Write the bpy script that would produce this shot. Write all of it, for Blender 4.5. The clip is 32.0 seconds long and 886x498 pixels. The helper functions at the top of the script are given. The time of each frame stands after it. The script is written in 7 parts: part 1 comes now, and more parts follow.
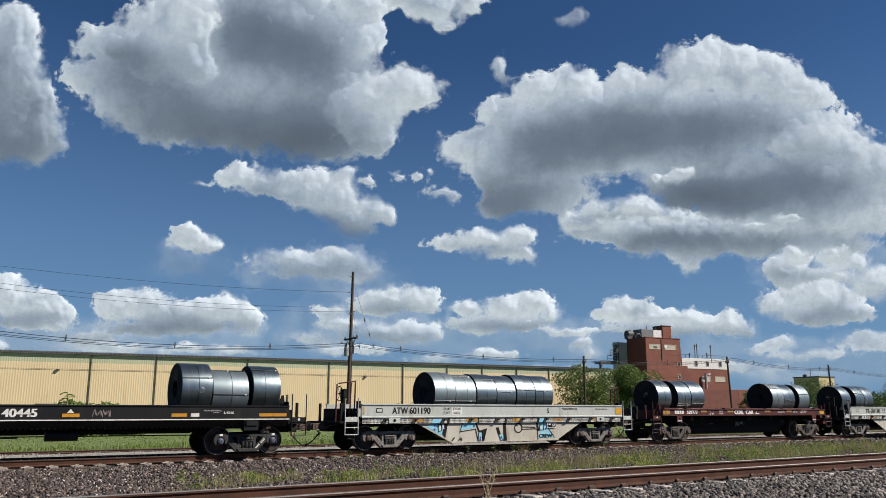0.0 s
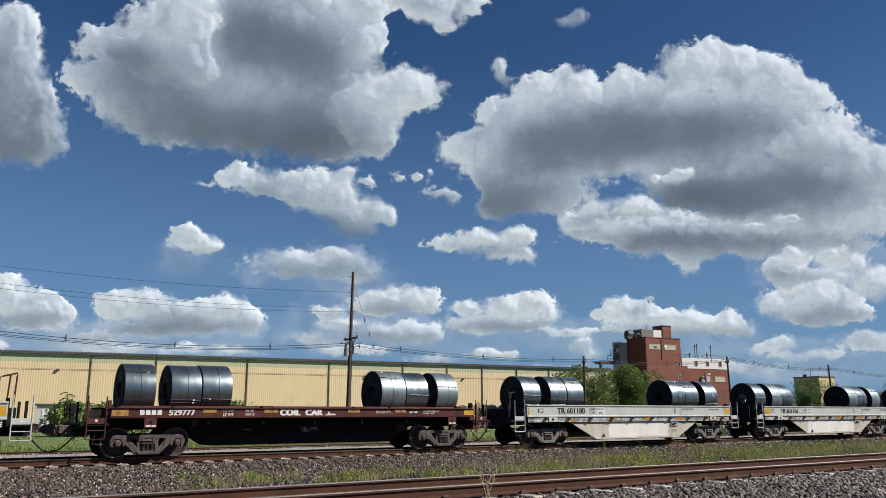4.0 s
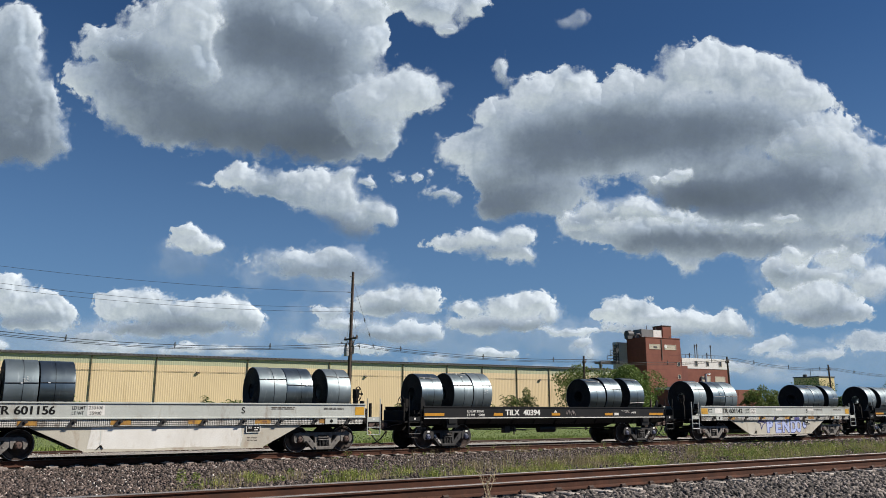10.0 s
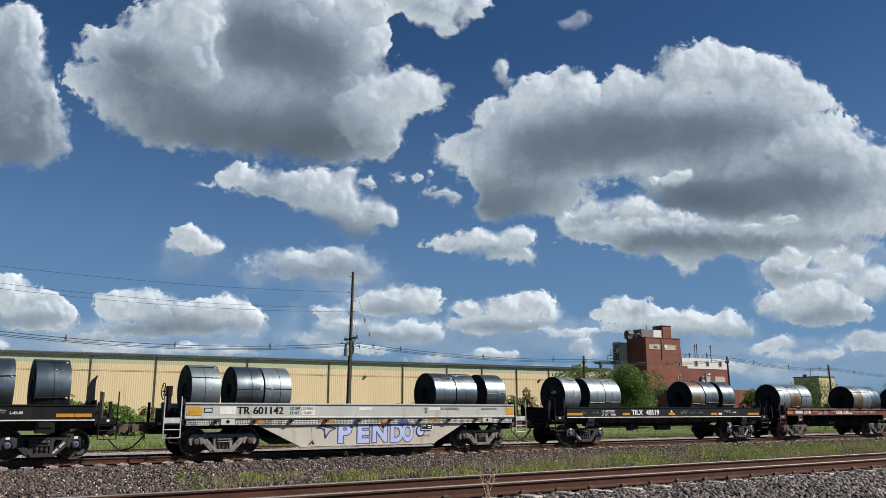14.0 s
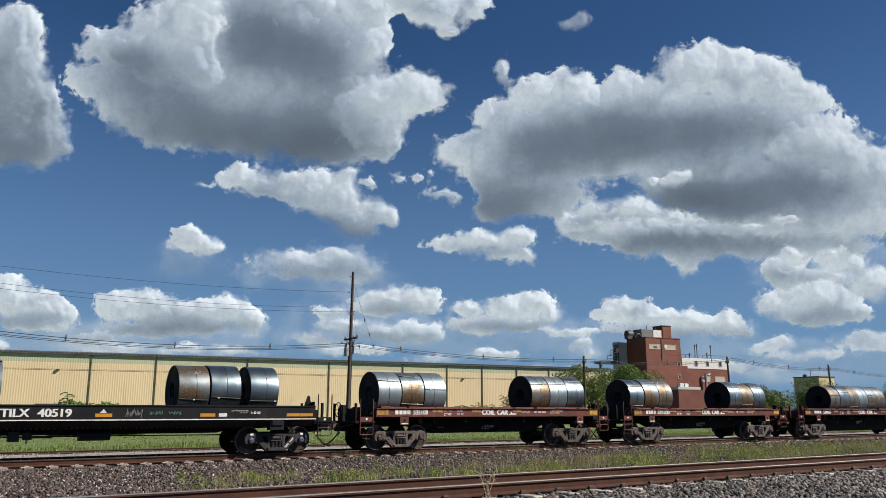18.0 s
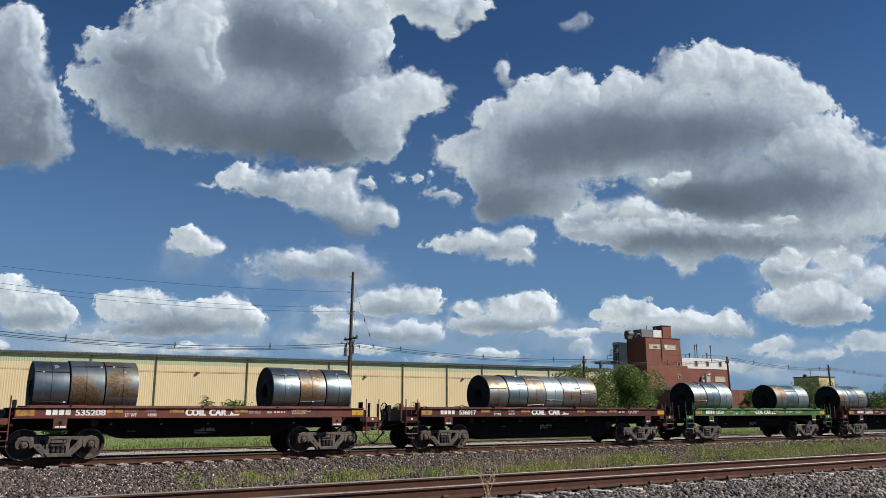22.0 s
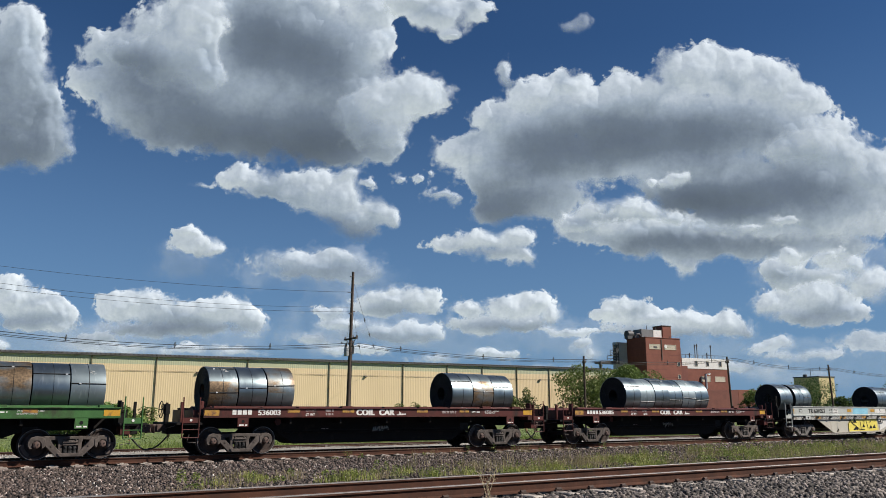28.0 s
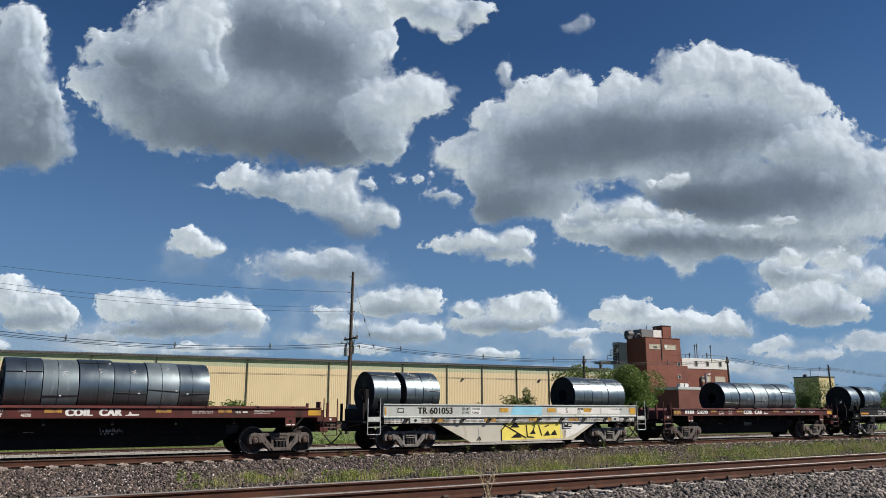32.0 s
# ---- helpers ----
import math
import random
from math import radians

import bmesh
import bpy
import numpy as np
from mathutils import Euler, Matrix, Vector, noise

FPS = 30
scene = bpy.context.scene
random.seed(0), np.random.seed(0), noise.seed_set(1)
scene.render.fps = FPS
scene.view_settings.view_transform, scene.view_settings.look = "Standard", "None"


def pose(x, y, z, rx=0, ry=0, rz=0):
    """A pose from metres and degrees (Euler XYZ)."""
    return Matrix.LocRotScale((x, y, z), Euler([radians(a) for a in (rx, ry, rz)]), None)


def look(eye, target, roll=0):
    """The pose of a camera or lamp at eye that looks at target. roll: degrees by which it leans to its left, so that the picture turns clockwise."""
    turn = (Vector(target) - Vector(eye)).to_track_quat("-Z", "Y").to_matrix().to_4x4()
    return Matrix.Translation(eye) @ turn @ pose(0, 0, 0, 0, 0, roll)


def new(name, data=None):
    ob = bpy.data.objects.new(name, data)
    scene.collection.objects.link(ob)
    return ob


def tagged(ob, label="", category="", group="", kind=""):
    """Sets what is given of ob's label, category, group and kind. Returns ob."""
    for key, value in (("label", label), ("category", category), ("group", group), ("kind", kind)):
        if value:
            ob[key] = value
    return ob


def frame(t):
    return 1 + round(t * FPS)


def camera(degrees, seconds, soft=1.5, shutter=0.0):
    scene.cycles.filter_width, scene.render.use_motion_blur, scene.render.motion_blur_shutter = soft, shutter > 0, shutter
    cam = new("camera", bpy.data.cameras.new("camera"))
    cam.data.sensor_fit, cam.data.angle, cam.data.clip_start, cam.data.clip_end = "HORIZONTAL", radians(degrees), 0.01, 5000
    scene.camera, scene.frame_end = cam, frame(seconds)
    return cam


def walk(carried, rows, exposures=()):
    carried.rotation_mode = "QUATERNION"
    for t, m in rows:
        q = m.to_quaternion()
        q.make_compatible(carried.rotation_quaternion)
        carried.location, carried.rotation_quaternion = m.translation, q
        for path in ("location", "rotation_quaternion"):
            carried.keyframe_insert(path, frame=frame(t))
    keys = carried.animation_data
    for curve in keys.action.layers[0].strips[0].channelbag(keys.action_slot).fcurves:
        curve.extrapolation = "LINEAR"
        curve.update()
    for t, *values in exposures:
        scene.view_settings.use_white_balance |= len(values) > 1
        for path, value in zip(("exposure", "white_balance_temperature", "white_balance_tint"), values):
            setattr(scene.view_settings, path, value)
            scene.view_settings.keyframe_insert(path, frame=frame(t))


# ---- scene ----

# The camera stands on a tripod beside the line; x runs along the tracks, y across them, z is up.
EYE = Vector((0.0, 0.0, 1.78))
TURN, TILT = radians(34.164), radians(11.624)
AHEAD = Vector((math.sin(TURN) * math.cos(TILT), math.cos(TURN) * math.cos(TILT), math.sin(TILT)))
STAND = look(EYE, EYE + AHEAD * 10)
cam = camera(58.5, 32.0, soft=0.35)
walk(cam, [(0, STAND), (32, STAND)], exposures=[(0, 0.51), (32, 0.51)])

# ---- light: high afternoon sun behind the camera's right shoulder ----
SUN_EL, SUN_AZ = radians(38.5), radians(130)
world = bpy.data.worlds.new("world")
scene.world = world
world.use_nodes = True
wn = world.node_tree.nodes
sky = wn.new("ShaderNodeTexSky")
sky.sky_type, sky.sun_disc, sky.sun_elevation, sky.sun_rotation = "NISHITA", False, SUN_EL, SUN_AZ
sky.air_density, sky.dust_density, sky.ozone_density, sky.altitude = 1.0, 0.25, 3.2, 200
wn["Background"].inputs["Strength"].default_value = 0.0365
tint = wn.new("ShaderNodeMix")
tint.data_type, tint.blend_type = "RGBA", "MULTIPLY"
tint.inputs["Factor"].default_value = 1.0
tint.inputs[7].default_value = (0.545, 0.85, 1.17, 1)
world.node_tree.links.new(sky.outputs[0], tint.inputs[6])
world.node_tree.links.new(tint.outputs[2], wn["Background"].inputs["Color"])
sun = new("sun", bpy.data.lights.new("sun", "SUN"))
sun.data.energy, sun.data.angle, sun.data.color = 4.9, radians(0.55), (1.0, 0.93, 0.83)
SUN_DIR = Vector((math.sin(SUN_AZ) * math.cos(SUN_EL), math.cos(SUN_AZ) * math.cos(SUN_EL), math.sin(SUN_EL)))
sun.matrix_world = look(SUN_DIR * 50, (0, 0, 0))


# ---- materials ----
def surface(name, col, col2=None, scale=1.2, rough=0.6, metal=0.0, bump=0.15, fine=35.0, streak=0.0,
            dirt=None, dirt_amount=0.0, rand=0.0, island=0.0, rough_var=0.12, spec=0.5):
    """Paint, metal, stone or wood: two colours mixed by a broad noise, a fine grain, dirt in streaks, and bump."""
    m = bpy.data.materials.new(name)
    m.use_nodes = True
    nt = m.node_tree
    N, L = nt.nodes, nt.links
    bsdf = N["Principled BSDF"]
    bsdf.inputs["Metallic"].default_value = metal
    bsdf.inputs["Specular IOR Level"].default_value = spec
    tc, mp = N.new("ShaderNodeTexCoord"), N.new("ShaderNodeMapping")
    L.new(tc.outputs["Object"], mp.inputs["Vector"])
    mp.inputs["Scale"].default_value = (1, 1, 1 - 0.85 * streak)

    def noise_node(s, detail=6.0, src=mp):
        n = N.new("ShaderNodeTexNoise")
        n.inputs["Scale"].default_value, n.inputs["Detail"].default_value, n.inputs["Roughness"].default_value = s, detail, 0.62
        L.new(src.outputs[0] if src is mp else src.outputs["Object"], n.inputs["Vector"])
        return n

    def ramp(src, lo, hi):
        r = N.new("ShaderNodeMapRange")
        r.inputs["From Min"].default_value, r.inputs["From Max"].default_value = lo, hi
        L.new(src, r.inputs["Value"])
        return r.outputs["Result"]

    def mix(fac, a, b, mode="MIX"):
        x = N.new("ShaderNodeMix")
        x.data_type, x.blend_type = "RGBA", mode
        for sock, v in ((x.inputs["Factor"], fac), (x.inputs["A"], a), (x.inputs["B"], b)):
            if isinstance(v, (int, float)):
                sock.default_value = v
            elif isinstance(v, tuple):
                sock.default_value = (*v, 1)
            else:
                L.new(v, sock)
        return x.outputs["Result"] if False else x.outputs[2]

    broad = noise_node(scale)
    colour = mix(ramp(broad.outputs["Fac"], 0.35, 0.65), col, col2 or tuple(c * 0.8 for c in col))
    grain = noise_node(fine, 4.0, tc)
    g = ramp(grain.outputs["Fac"], 0.25, 0.75)
    shade = N.new("ShaderNodeMapRange")
    shade.inputs["To Min"].default_value, shade.inputs["To Max"].default_value = 0.82, 1.15
    L.new(g, shade.inputs["Value"])
    vm = N.new("ShaderNodeVectorMath")
    vm.operation = "SCALE"
    L.new(colour, vm.inputs[0])
    L.new(shade.outputs["Result"], vm.inputs["Scale"])
    colour = vm.outputs[0]
    if dirt:
        d = noise_node(scale * 2.7, 8.0)
        colour = mix(ramp(d.outputs["Fac"], 0.62 - 0.3 * dirt_amount, 0.80 - 0.3 * dirt_amount), colour, dirt)
    if rand or island:
        if rand:
            src = N.new("ShaderNodeObjectInfo").outputs["Random"]
        else:
            src = N.new("ShaderNodeNewGeometry").outputs["Random Per Island"]
        k = rand or island
        r = N.new("ShaderNodeMapRange")
        r.inputs["To Min"].default_value, r.inputs["To Max"].default_value = 1 - k, 1 + k
        L.new(src, r.inputs["Value"])
        v2 = N.new("ShaderNodeVectorMath")
        v2.operation = "SCALE"
        L.new(colour, v2.inputs[0])
        L.new(r.outputs["Result"], v2.inputs["Scale"])
        colour = v2.outputs[0]
    L.new(colour, bsdf.inputs["Base Color"])
    rr = N.new("ShaderNodeMapRange")
    rr.inputs["To Min"].default_value, rr.inputs["To Max"].default_value = max(0.03, rough - rough_var), min(1, rough + rough_var)
    L.new(broad.outputs["Fac"], rr.inputs["Value"])
    L.new(rr.outputs["Result"], bsdf.inputs["Roughness"])
    if bump:
        b = N.new("ShaderNodeBump")
        b.inputs["Strength"].default_value, b.inputs["Distance"].default_value = bump, 0.02
        L.new(grain.outputs["Fac"], b.inputs["Height"])
        L.new(b.outputs[0], bsdf.inputs["Normal"])
    return m


# ---- shapes ----
class Shape:
    """Gathers simple solids; part() turns them into one mesh object."""

    def __init__(self):
        self.v, self.f = [], []

    def add(self, verts, faces):
        o = len(self.v)
        self.v += [tuple(p) for p in verts]
        self.f += [[i + o for i in f] for f in faces]
        return self

    def box(self, x0, x1, y0, y1, z0, z1, m=None):
        vs = [Vector((x, y, z)) for x in (x0, x1) for y in (y0, y1) for z in (z0, z1)]
        if m:
            vs = [m @ p for p in vs]
        return self.add(vs, ((0, 1, 3, 2), (4, 6, 7, 5), (0, 4, 5, 1), (2, 3, 7, 6), (0, 2, 6, 4), (1, 5, 7, 3)))

    def prism(self, poly, axis, a, b):
        """A polygon pushed from a to b along an axis: (x, z) along y, (y, z) along x, (x, y) along z."""
        def put(p, d):
            return {"y": (p[0], d, p[1]), "x": (d, p[0], p[1]), "z": (p[0], p[1], d)}[axis]
        n = len(poly)
        return self.add([put(p, a) for p in poly] + [put(p, b) for p in poly],
                        [list(range(n)), list(range(2 * n - 1, n - 1, -1))] + [[i, (i + 1) % n, n + (i + 1) % n, n + i] for i in range(n)])

    def rod(self, p, q, r, n=8, r2=None, caps=True):
        p, q = Vector(p), Vector(q)
        t = (q - p).to_track_quat("Z", "Y").to_matrix()
        ring = [t @ Vector((math.cos(2 * math.pi * i / n), math.sin(2 * math.pi * i / n), 0)) for i in range(n)]
        vs = [p + d * r for d in ring] + [q + d * (r if r2 is None else r2) for d in ring]
        fs = [[i, (i + 1) % n, n + (i + 1) % n, n + i] for i in range(n)]
        if caps:
            fs += [list(range(n - 1, -1, -1)), list(range(n, 2 * n))]
        return self.add(vs, fs)

    def tube(self, pts, r, n=6):
        """One continuous pipe through the points."""
        pts = [Vector(p) for p in pts]
        vs, k = [], len(pts)
        for i, p in enumerate(pts):
            d = (pts[min(i + 1, k - 1)] - pts[max(i - 1, 0)]).normalized()
            side = d.cross(Vector((0.13, 0.2, 1) if abs(d.z) < 0.9 else (1, 0.1, 0))).normalized()
            up = side.cross(d)
            vs += [p + (side * math.cos(2 * math.pi * j / n) + up * math.sin(2 * math.pi * j / n)) * r for j in range(n)]
        fs = [[i * n + j, i * n + (j + 1) % n, (i + 1) * n + (j + 1) % n, (i + 1) * n + j] for i in range(k - 1) for j in range(n)]
        return self.add(vs, fs + [list(range(n)), list(range((k - 1) * n, k * n))])

    def lathe(self, prof, axis, at, n=32):
        """A closed outline of (distance along the axis, radius) turned about an axis through at."""
        k = len(prof)
        vs = []
        for i in range(n):
            c, s = math.cos(2 * math.pi * i / n), math.sin(2 * math.pi * i / n)
            for d, r in prof:
                p = (d, r * c, r * s) if axis == "x" else (r * c, d, r * s) if axis == "y" else (r * c, r * s, d)
                vs.append((p[0] + at[0], p[1] + at[1], p[2] + at[2]))
        fs = [[i * k + j, i * k + (j + 1) % k, ((i + 1) % n) * k + (j + 1) % k, ((i + 1) % n) * k + j] for i in range(n) for j in range(k)]
        return self.add(vs, fs)

    def mesh(self, name, smooth=False, bevel=0.0):
        me = bpy.data.meshes.new(name)
        me.from_pydata(self.v, [], self.f)
        bm = bmesh.new()
        bm.from_mesh(me)
        bmesh.ops.recalc_face_normals(bm, faces=bm.faces)
        if bevel:
            sharp = [e for e in bm.edges if len(e.link_faces) == 2 and e.calc_face_angle(0) > 0.6]
            bmesh.ops.bevel(bm, geom=sharp, offset=bevel, segments=1, affect="EDGES")
        bm.to_mesh(me)
        bm.free()
        if smooth:
            me.shade_smooth()
            me.set_sharp_from_angle(angle=radians(35))
        return me

    def part(self, name, material, parent=None, label="", smooth=False, bevel=0.0):
        me = self.mesh(name, smooth, bevel)
        me.materials.append(material)
        ob = new(name, me)
        ob.parent = parent
        return tagged(ob, label)


def quads(name, verts, faces, material, parent=None):
    """One mesh from arrays of corners and of four-sided faces."""
    me = bpy.data.meshes.new(name)
    nf = len(faces)
    me.vertices.add(len(verts))
    me.vertices.foreach_set("co", np.asarray(verts, np.float32).ravel())
    me.loops.add(nf * 4)
    me.loops.foreach_set("vertex_index", np.asarray(faces, np.int32).ravel())
    me.polygons.add(nf)
    me.polygons.foreach_set("loop_start", np.arange(0, nf * 4, 4, dtype=np.int32))
    me.update(calc_edges=True)
    me.validate()
    me.materials.append(material)
    ob = new(name, me)
    ob.parent = parent
    return ob


def place(mesh, name, m, parent=None):
    """An object of its own on a mesh that alike pieces share."""
    ob = new(name, mesh)
    ob.parent = parent
    ob.matrix_basis = m
    return ob


MOVERS = []


# ---- clouds ----
def lattice_noise(x, y, seed):
    """Smooth gradient noise in the plane, about -0.7 to 0.7."""
    rng = np.random.default_rng(seed)
    ang = rng.random((64, 64)) * 2 * np.pi
    gx, gy = np.cos(ang), np.sin(ang)
    xi, yi = np.floor(x).astype(int), np.floor(y).astype(int)
    fx, fy = x - xi, y - yi
    sx, sy = fx * fx * fx * (fx * (fx * 6 - 15) + 10), fy * fy * fy * (fy * (fy * 6 - 15) + 10)

    def dot(i, j):
        a, b = (xi + i) % 64, (yi + j) % 64
        return gx[a, b] * (fx - i) + gy[a, b] * (fy - j)
    top = dot(0, 0) + (dot(1, 0) - dot(0, 0)) * sx
    low = dot(0, 1) + (dot(1, 1) - dot(0, 1)) * sx
    return top + (low - top) * sy


def fractal(x, y, size, octaves, seed, gain=0.55):
    total, amp = 0, 1.0
    for i in range(octaves):
        n = lattice_noise(x / size + 17.3 * i, y / size + 5.1 * i, seed + i)
        total = total + amp * n
        size, amp = size / 2.03, amp * gain
    return total


def cells(x, y, size, seed):
    """Rounded bumps with sharp valleys between them, like the head of a cumulus; about -0.6 to 0.3."""
    rng = np.random.default_rng(seed)
    jx, jy = rng.random((64, 64)), rng.random((64, 64))
    u, v = x / size + 40.0, y / size + 40.0
    i, j = np.floor(u).astype(int), np.floor(v).astype(int)
    best = np.full(np.shape(u), 9.0)
    for di in (-1, 0, 1):
        for dj in (-1, 0, 1):
            p, q = (i + di) % 64, (j + dj) % 64
            best = np.minimum(best, (i + di + jx[p, q] - u) ** 2 + (j + dj + jy[p, q] - v) ** 2)
    return 0.28 - np.clip(best, 0, 0.9)


def cloud_material():
    """Glowing cloud: its light and shade are painted into the emission, white at low values and grey at high ones; the
    rim is frayed.
    """
    m = bpy.data.materials.new("glowing_cloud_shading")
    m.use_nodes = True
    N, L = m.node_tree.nodes, m.node_tree.links
    N.remove(N["Principled BSDF"])

    def held(name):
        n = N.new("ShaderNodeAttribute")
        n.attribute_name = name
        return n.outputs["Fac"]

    def sums(op, p, q, r=0.0):
        n = N.new("ShaderNodeMath")
        n.operation = op
        for sock, v in zip(n.inputs, (p, q, r)):
            if isinstance(v, float):
                sock.default_value = v
            else:
                L.new(v, sock)
        return n.outputs[0]

    def wisps(scale, rough):
        n = N.new("ShaderNodeTexNoise")
        n.inputs["Scale"].default_value, n.inputs["Detail"].default_value, n.inputs["Roughness"].default_value = scale, 7.0, rough
        L.new(N["where"].outputs["Object"], n.inputs["Vector"])
        return n.outputs["Fac"]
    tc = N.new("ShaderNodeTexCoord")
    tc.name = "where"
    fray = wisps(0.040, 0.62)
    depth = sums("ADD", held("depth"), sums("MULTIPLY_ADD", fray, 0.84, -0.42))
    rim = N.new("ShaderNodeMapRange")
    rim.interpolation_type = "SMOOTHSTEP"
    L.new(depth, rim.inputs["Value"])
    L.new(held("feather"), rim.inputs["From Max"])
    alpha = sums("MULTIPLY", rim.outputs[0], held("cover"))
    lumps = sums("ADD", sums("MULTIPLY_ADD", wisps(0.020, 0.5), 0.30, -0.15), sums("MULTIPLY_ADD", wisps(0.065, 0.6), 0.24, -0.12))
    thick = sums("ADD", held("painted_grey"), sums("MULTIPLY", lumps, sums("MULTIPLY_ADD", held("painted_grey"), -0.85, 1.0)))
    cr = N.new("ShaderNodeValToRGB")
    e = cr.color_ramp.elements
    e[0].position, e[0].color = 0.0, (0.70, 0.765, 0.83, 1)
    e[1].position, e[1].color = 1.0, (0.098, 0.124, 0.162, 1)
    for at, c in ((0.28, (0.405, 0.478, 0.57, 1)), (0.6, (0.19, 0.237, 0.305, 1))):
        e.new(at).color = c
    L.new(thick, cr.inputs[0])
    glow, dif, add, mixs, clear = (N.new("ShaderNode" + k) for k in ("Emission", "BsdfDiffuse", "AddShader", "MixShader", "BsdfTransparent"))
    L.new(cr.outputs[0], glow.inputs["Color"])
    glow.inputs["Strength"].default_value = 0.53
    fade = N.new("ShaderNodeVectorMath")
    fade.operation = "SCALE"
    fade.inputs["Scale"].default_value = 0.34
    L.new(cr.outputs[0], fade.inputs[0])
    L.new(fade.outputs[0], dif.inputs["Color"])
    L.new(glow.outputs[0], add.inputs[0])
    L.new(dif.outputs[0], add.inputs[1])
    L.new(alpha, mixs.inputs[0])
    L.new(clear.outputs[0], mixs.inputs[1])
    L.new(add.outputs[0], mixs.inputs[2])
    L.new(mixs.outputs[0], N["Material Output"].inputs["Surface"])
    return m


M_CLOUD = cloud_material()
LENS = 784 / math.tan(radians(29.25))


def cloud(label, body, heavy, drift, soft=0.31, rag=0.42, dense=1.0, grain=46.0, far=None, seed=3, step=2.5):
    """A cloud on the sky chart (across, down): puffs of (across, down, half width, half height), heavy puffs, painted
    greyer, with a weight besides.
    drift: across and down over the clip, and the share by which it grows as it comes on."""
    bx = np.array(body, float).reshape(-1, 4)
    x0, x1 = (bx[:, 0] - bx[:, 2] * 1.5).min() - 14, (bx[:, 0] + bx[:, 2] * 1.5).max() + 14
    y0, y1 = (bx[:, 1] - bx[:, 3] * 1.5).min() - 14, (bx[:, 1] + bx[:, 3] * 1.5).max() + 14
    nx, ny = int((x1 - x0) / step) + 1, int((y1 - y0) / step) + 1
    X, Y = np.meshgrid(np.linspace(x0, x1, nx), np.linspace(y0, y1, ny))
    wx = X + 13 * fractal(X, Y, 62, 3, seed + 50)
    wy = Y + 11 * fractal(X, Y, 62, 3, seed + 70)
    acc = 0
    for cx, cy, rx, ry in bx:
        q = 1.25 * (1 - np.sqrt(((wx - cx) / rx) ** 2 + ((wy - cy) / ry) ** 2) / 1.12)
        acc = acc + np.exp(7 * np.clip(q * np.sqrt(min(rx, ry) / 45.0), -2, 1.2))
    base = np.log(acc) / 7
    puffs = 0.9 * cells(wx, wy, grain, seed) + 0.6 * cells(wx, wy, grain * 0.45, seed + 1) + 0.35 * cells(X, Y, grain * 0.2, seed + 2)
    edge = fractal(X, Y, grain * 0.9, 4, seed + 20, gain=0.56)
    d = base + rag * (0.75 * puffs + 0.5 * edge) * np.clip(1.25 - 1.5 * base, 0.1, 1.2)
    mid, half = (bx[:, 1]).mean(), (y1 - y0) / 2
    torn = np.clip(0.5 + 1.4 * fractal(X, Y, 75, 2, seed + 90), 0, 1)
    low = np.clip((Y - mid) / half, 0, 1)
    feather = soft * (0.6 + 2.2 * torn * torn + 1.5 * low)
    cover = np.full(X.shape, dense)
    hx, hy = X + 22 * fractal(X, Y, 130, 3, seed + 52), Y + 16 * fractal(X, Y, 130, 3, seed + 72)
    # painted cloud shade: greyer low down, in heavy puffs and creases, paler at the rim
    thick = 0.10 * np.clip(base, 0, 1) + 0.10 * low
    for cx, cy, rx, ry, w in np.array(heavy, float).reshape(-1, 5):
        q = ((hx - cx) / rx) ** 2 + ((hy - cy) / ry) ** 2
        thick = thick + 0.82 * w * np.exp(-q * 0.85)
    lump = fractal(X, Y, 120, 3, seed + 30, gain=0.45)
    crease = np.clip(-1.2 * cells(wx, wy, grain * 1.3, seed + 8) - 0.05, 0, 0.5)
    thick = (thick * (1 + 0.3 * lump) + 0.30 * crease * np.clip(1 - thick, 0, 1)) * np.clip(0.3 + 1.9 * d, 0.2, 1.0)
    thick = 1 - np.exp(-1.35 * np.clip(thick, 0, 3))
    D = far or 1900 + 3.4 * float(bx[:, 1].mean())
    relief = (26 * np.sqrt(np.clip(base, 0.02, 1)) + (8 * cells(wx, wy, grain * 1.3, seed + 8) + 5 * cells(wx, wy, grain * 0.55, seed + 9)) * np.clip(d * 2.0, 0, 1)) * D / LENS
    z = D - relief
    cx, cy = (x0 + x1) / 2, (y0 + y1) / 2
    px, py, pz = (X - 784) / LENS * z, (441 - Y) / LENS * z, -z
    home = Vector(((cx - 784) / LENS * D, (441 - cy) / LENS * D, -D))
    verts = np.stack([px - home.x, py - home.y, pz - home.z], -1).reshape(-1, 3)
    i = np.arange(nx * ny).reshape(ny, nx)
    faces = np.stack([i[1:, :-1], i[1:, 1:], i[:-1, 1:], i[:-1, :-1]], -1).reshape(-1, 4)
    keep = (d.ravel()[faces] > -0.2).any(1)
    faces = faces[keep]
    used = np.unique(faces)
    back = np.full(nx * ny, -1)
    back[used] = np.arange(len(used))
    ob = quads("cloud", verts[used], back[faces], M_CLOUD)
    for key, val in (("painted_grey", thick), ("depth", d + 0.7 * np.clip(base - 0.12, 0, 0.6)), ("feather", feather), ("cover", cover)):
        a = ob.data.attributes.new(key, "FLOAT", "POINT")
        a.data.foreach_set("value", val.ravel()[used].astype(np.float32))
    ob.data.shade_smooth()
    tagged(ob, label, "cloud", "clouds")
    dx, dy, grow = drift
    end = 1 / (1 + grow)
    rows = []
    for t in (0, 16, 32):
        k = t / 32
        z2 = D * (1 + (end - 1) * k)
        rows.append((t, STAND @ Matrix.Translation(((cx + dx * k - 784) / LENS * z2, (441 - cy - dy * k) / LENS * z2, -z2))))
    ob.matrix_world = rows[0][1]
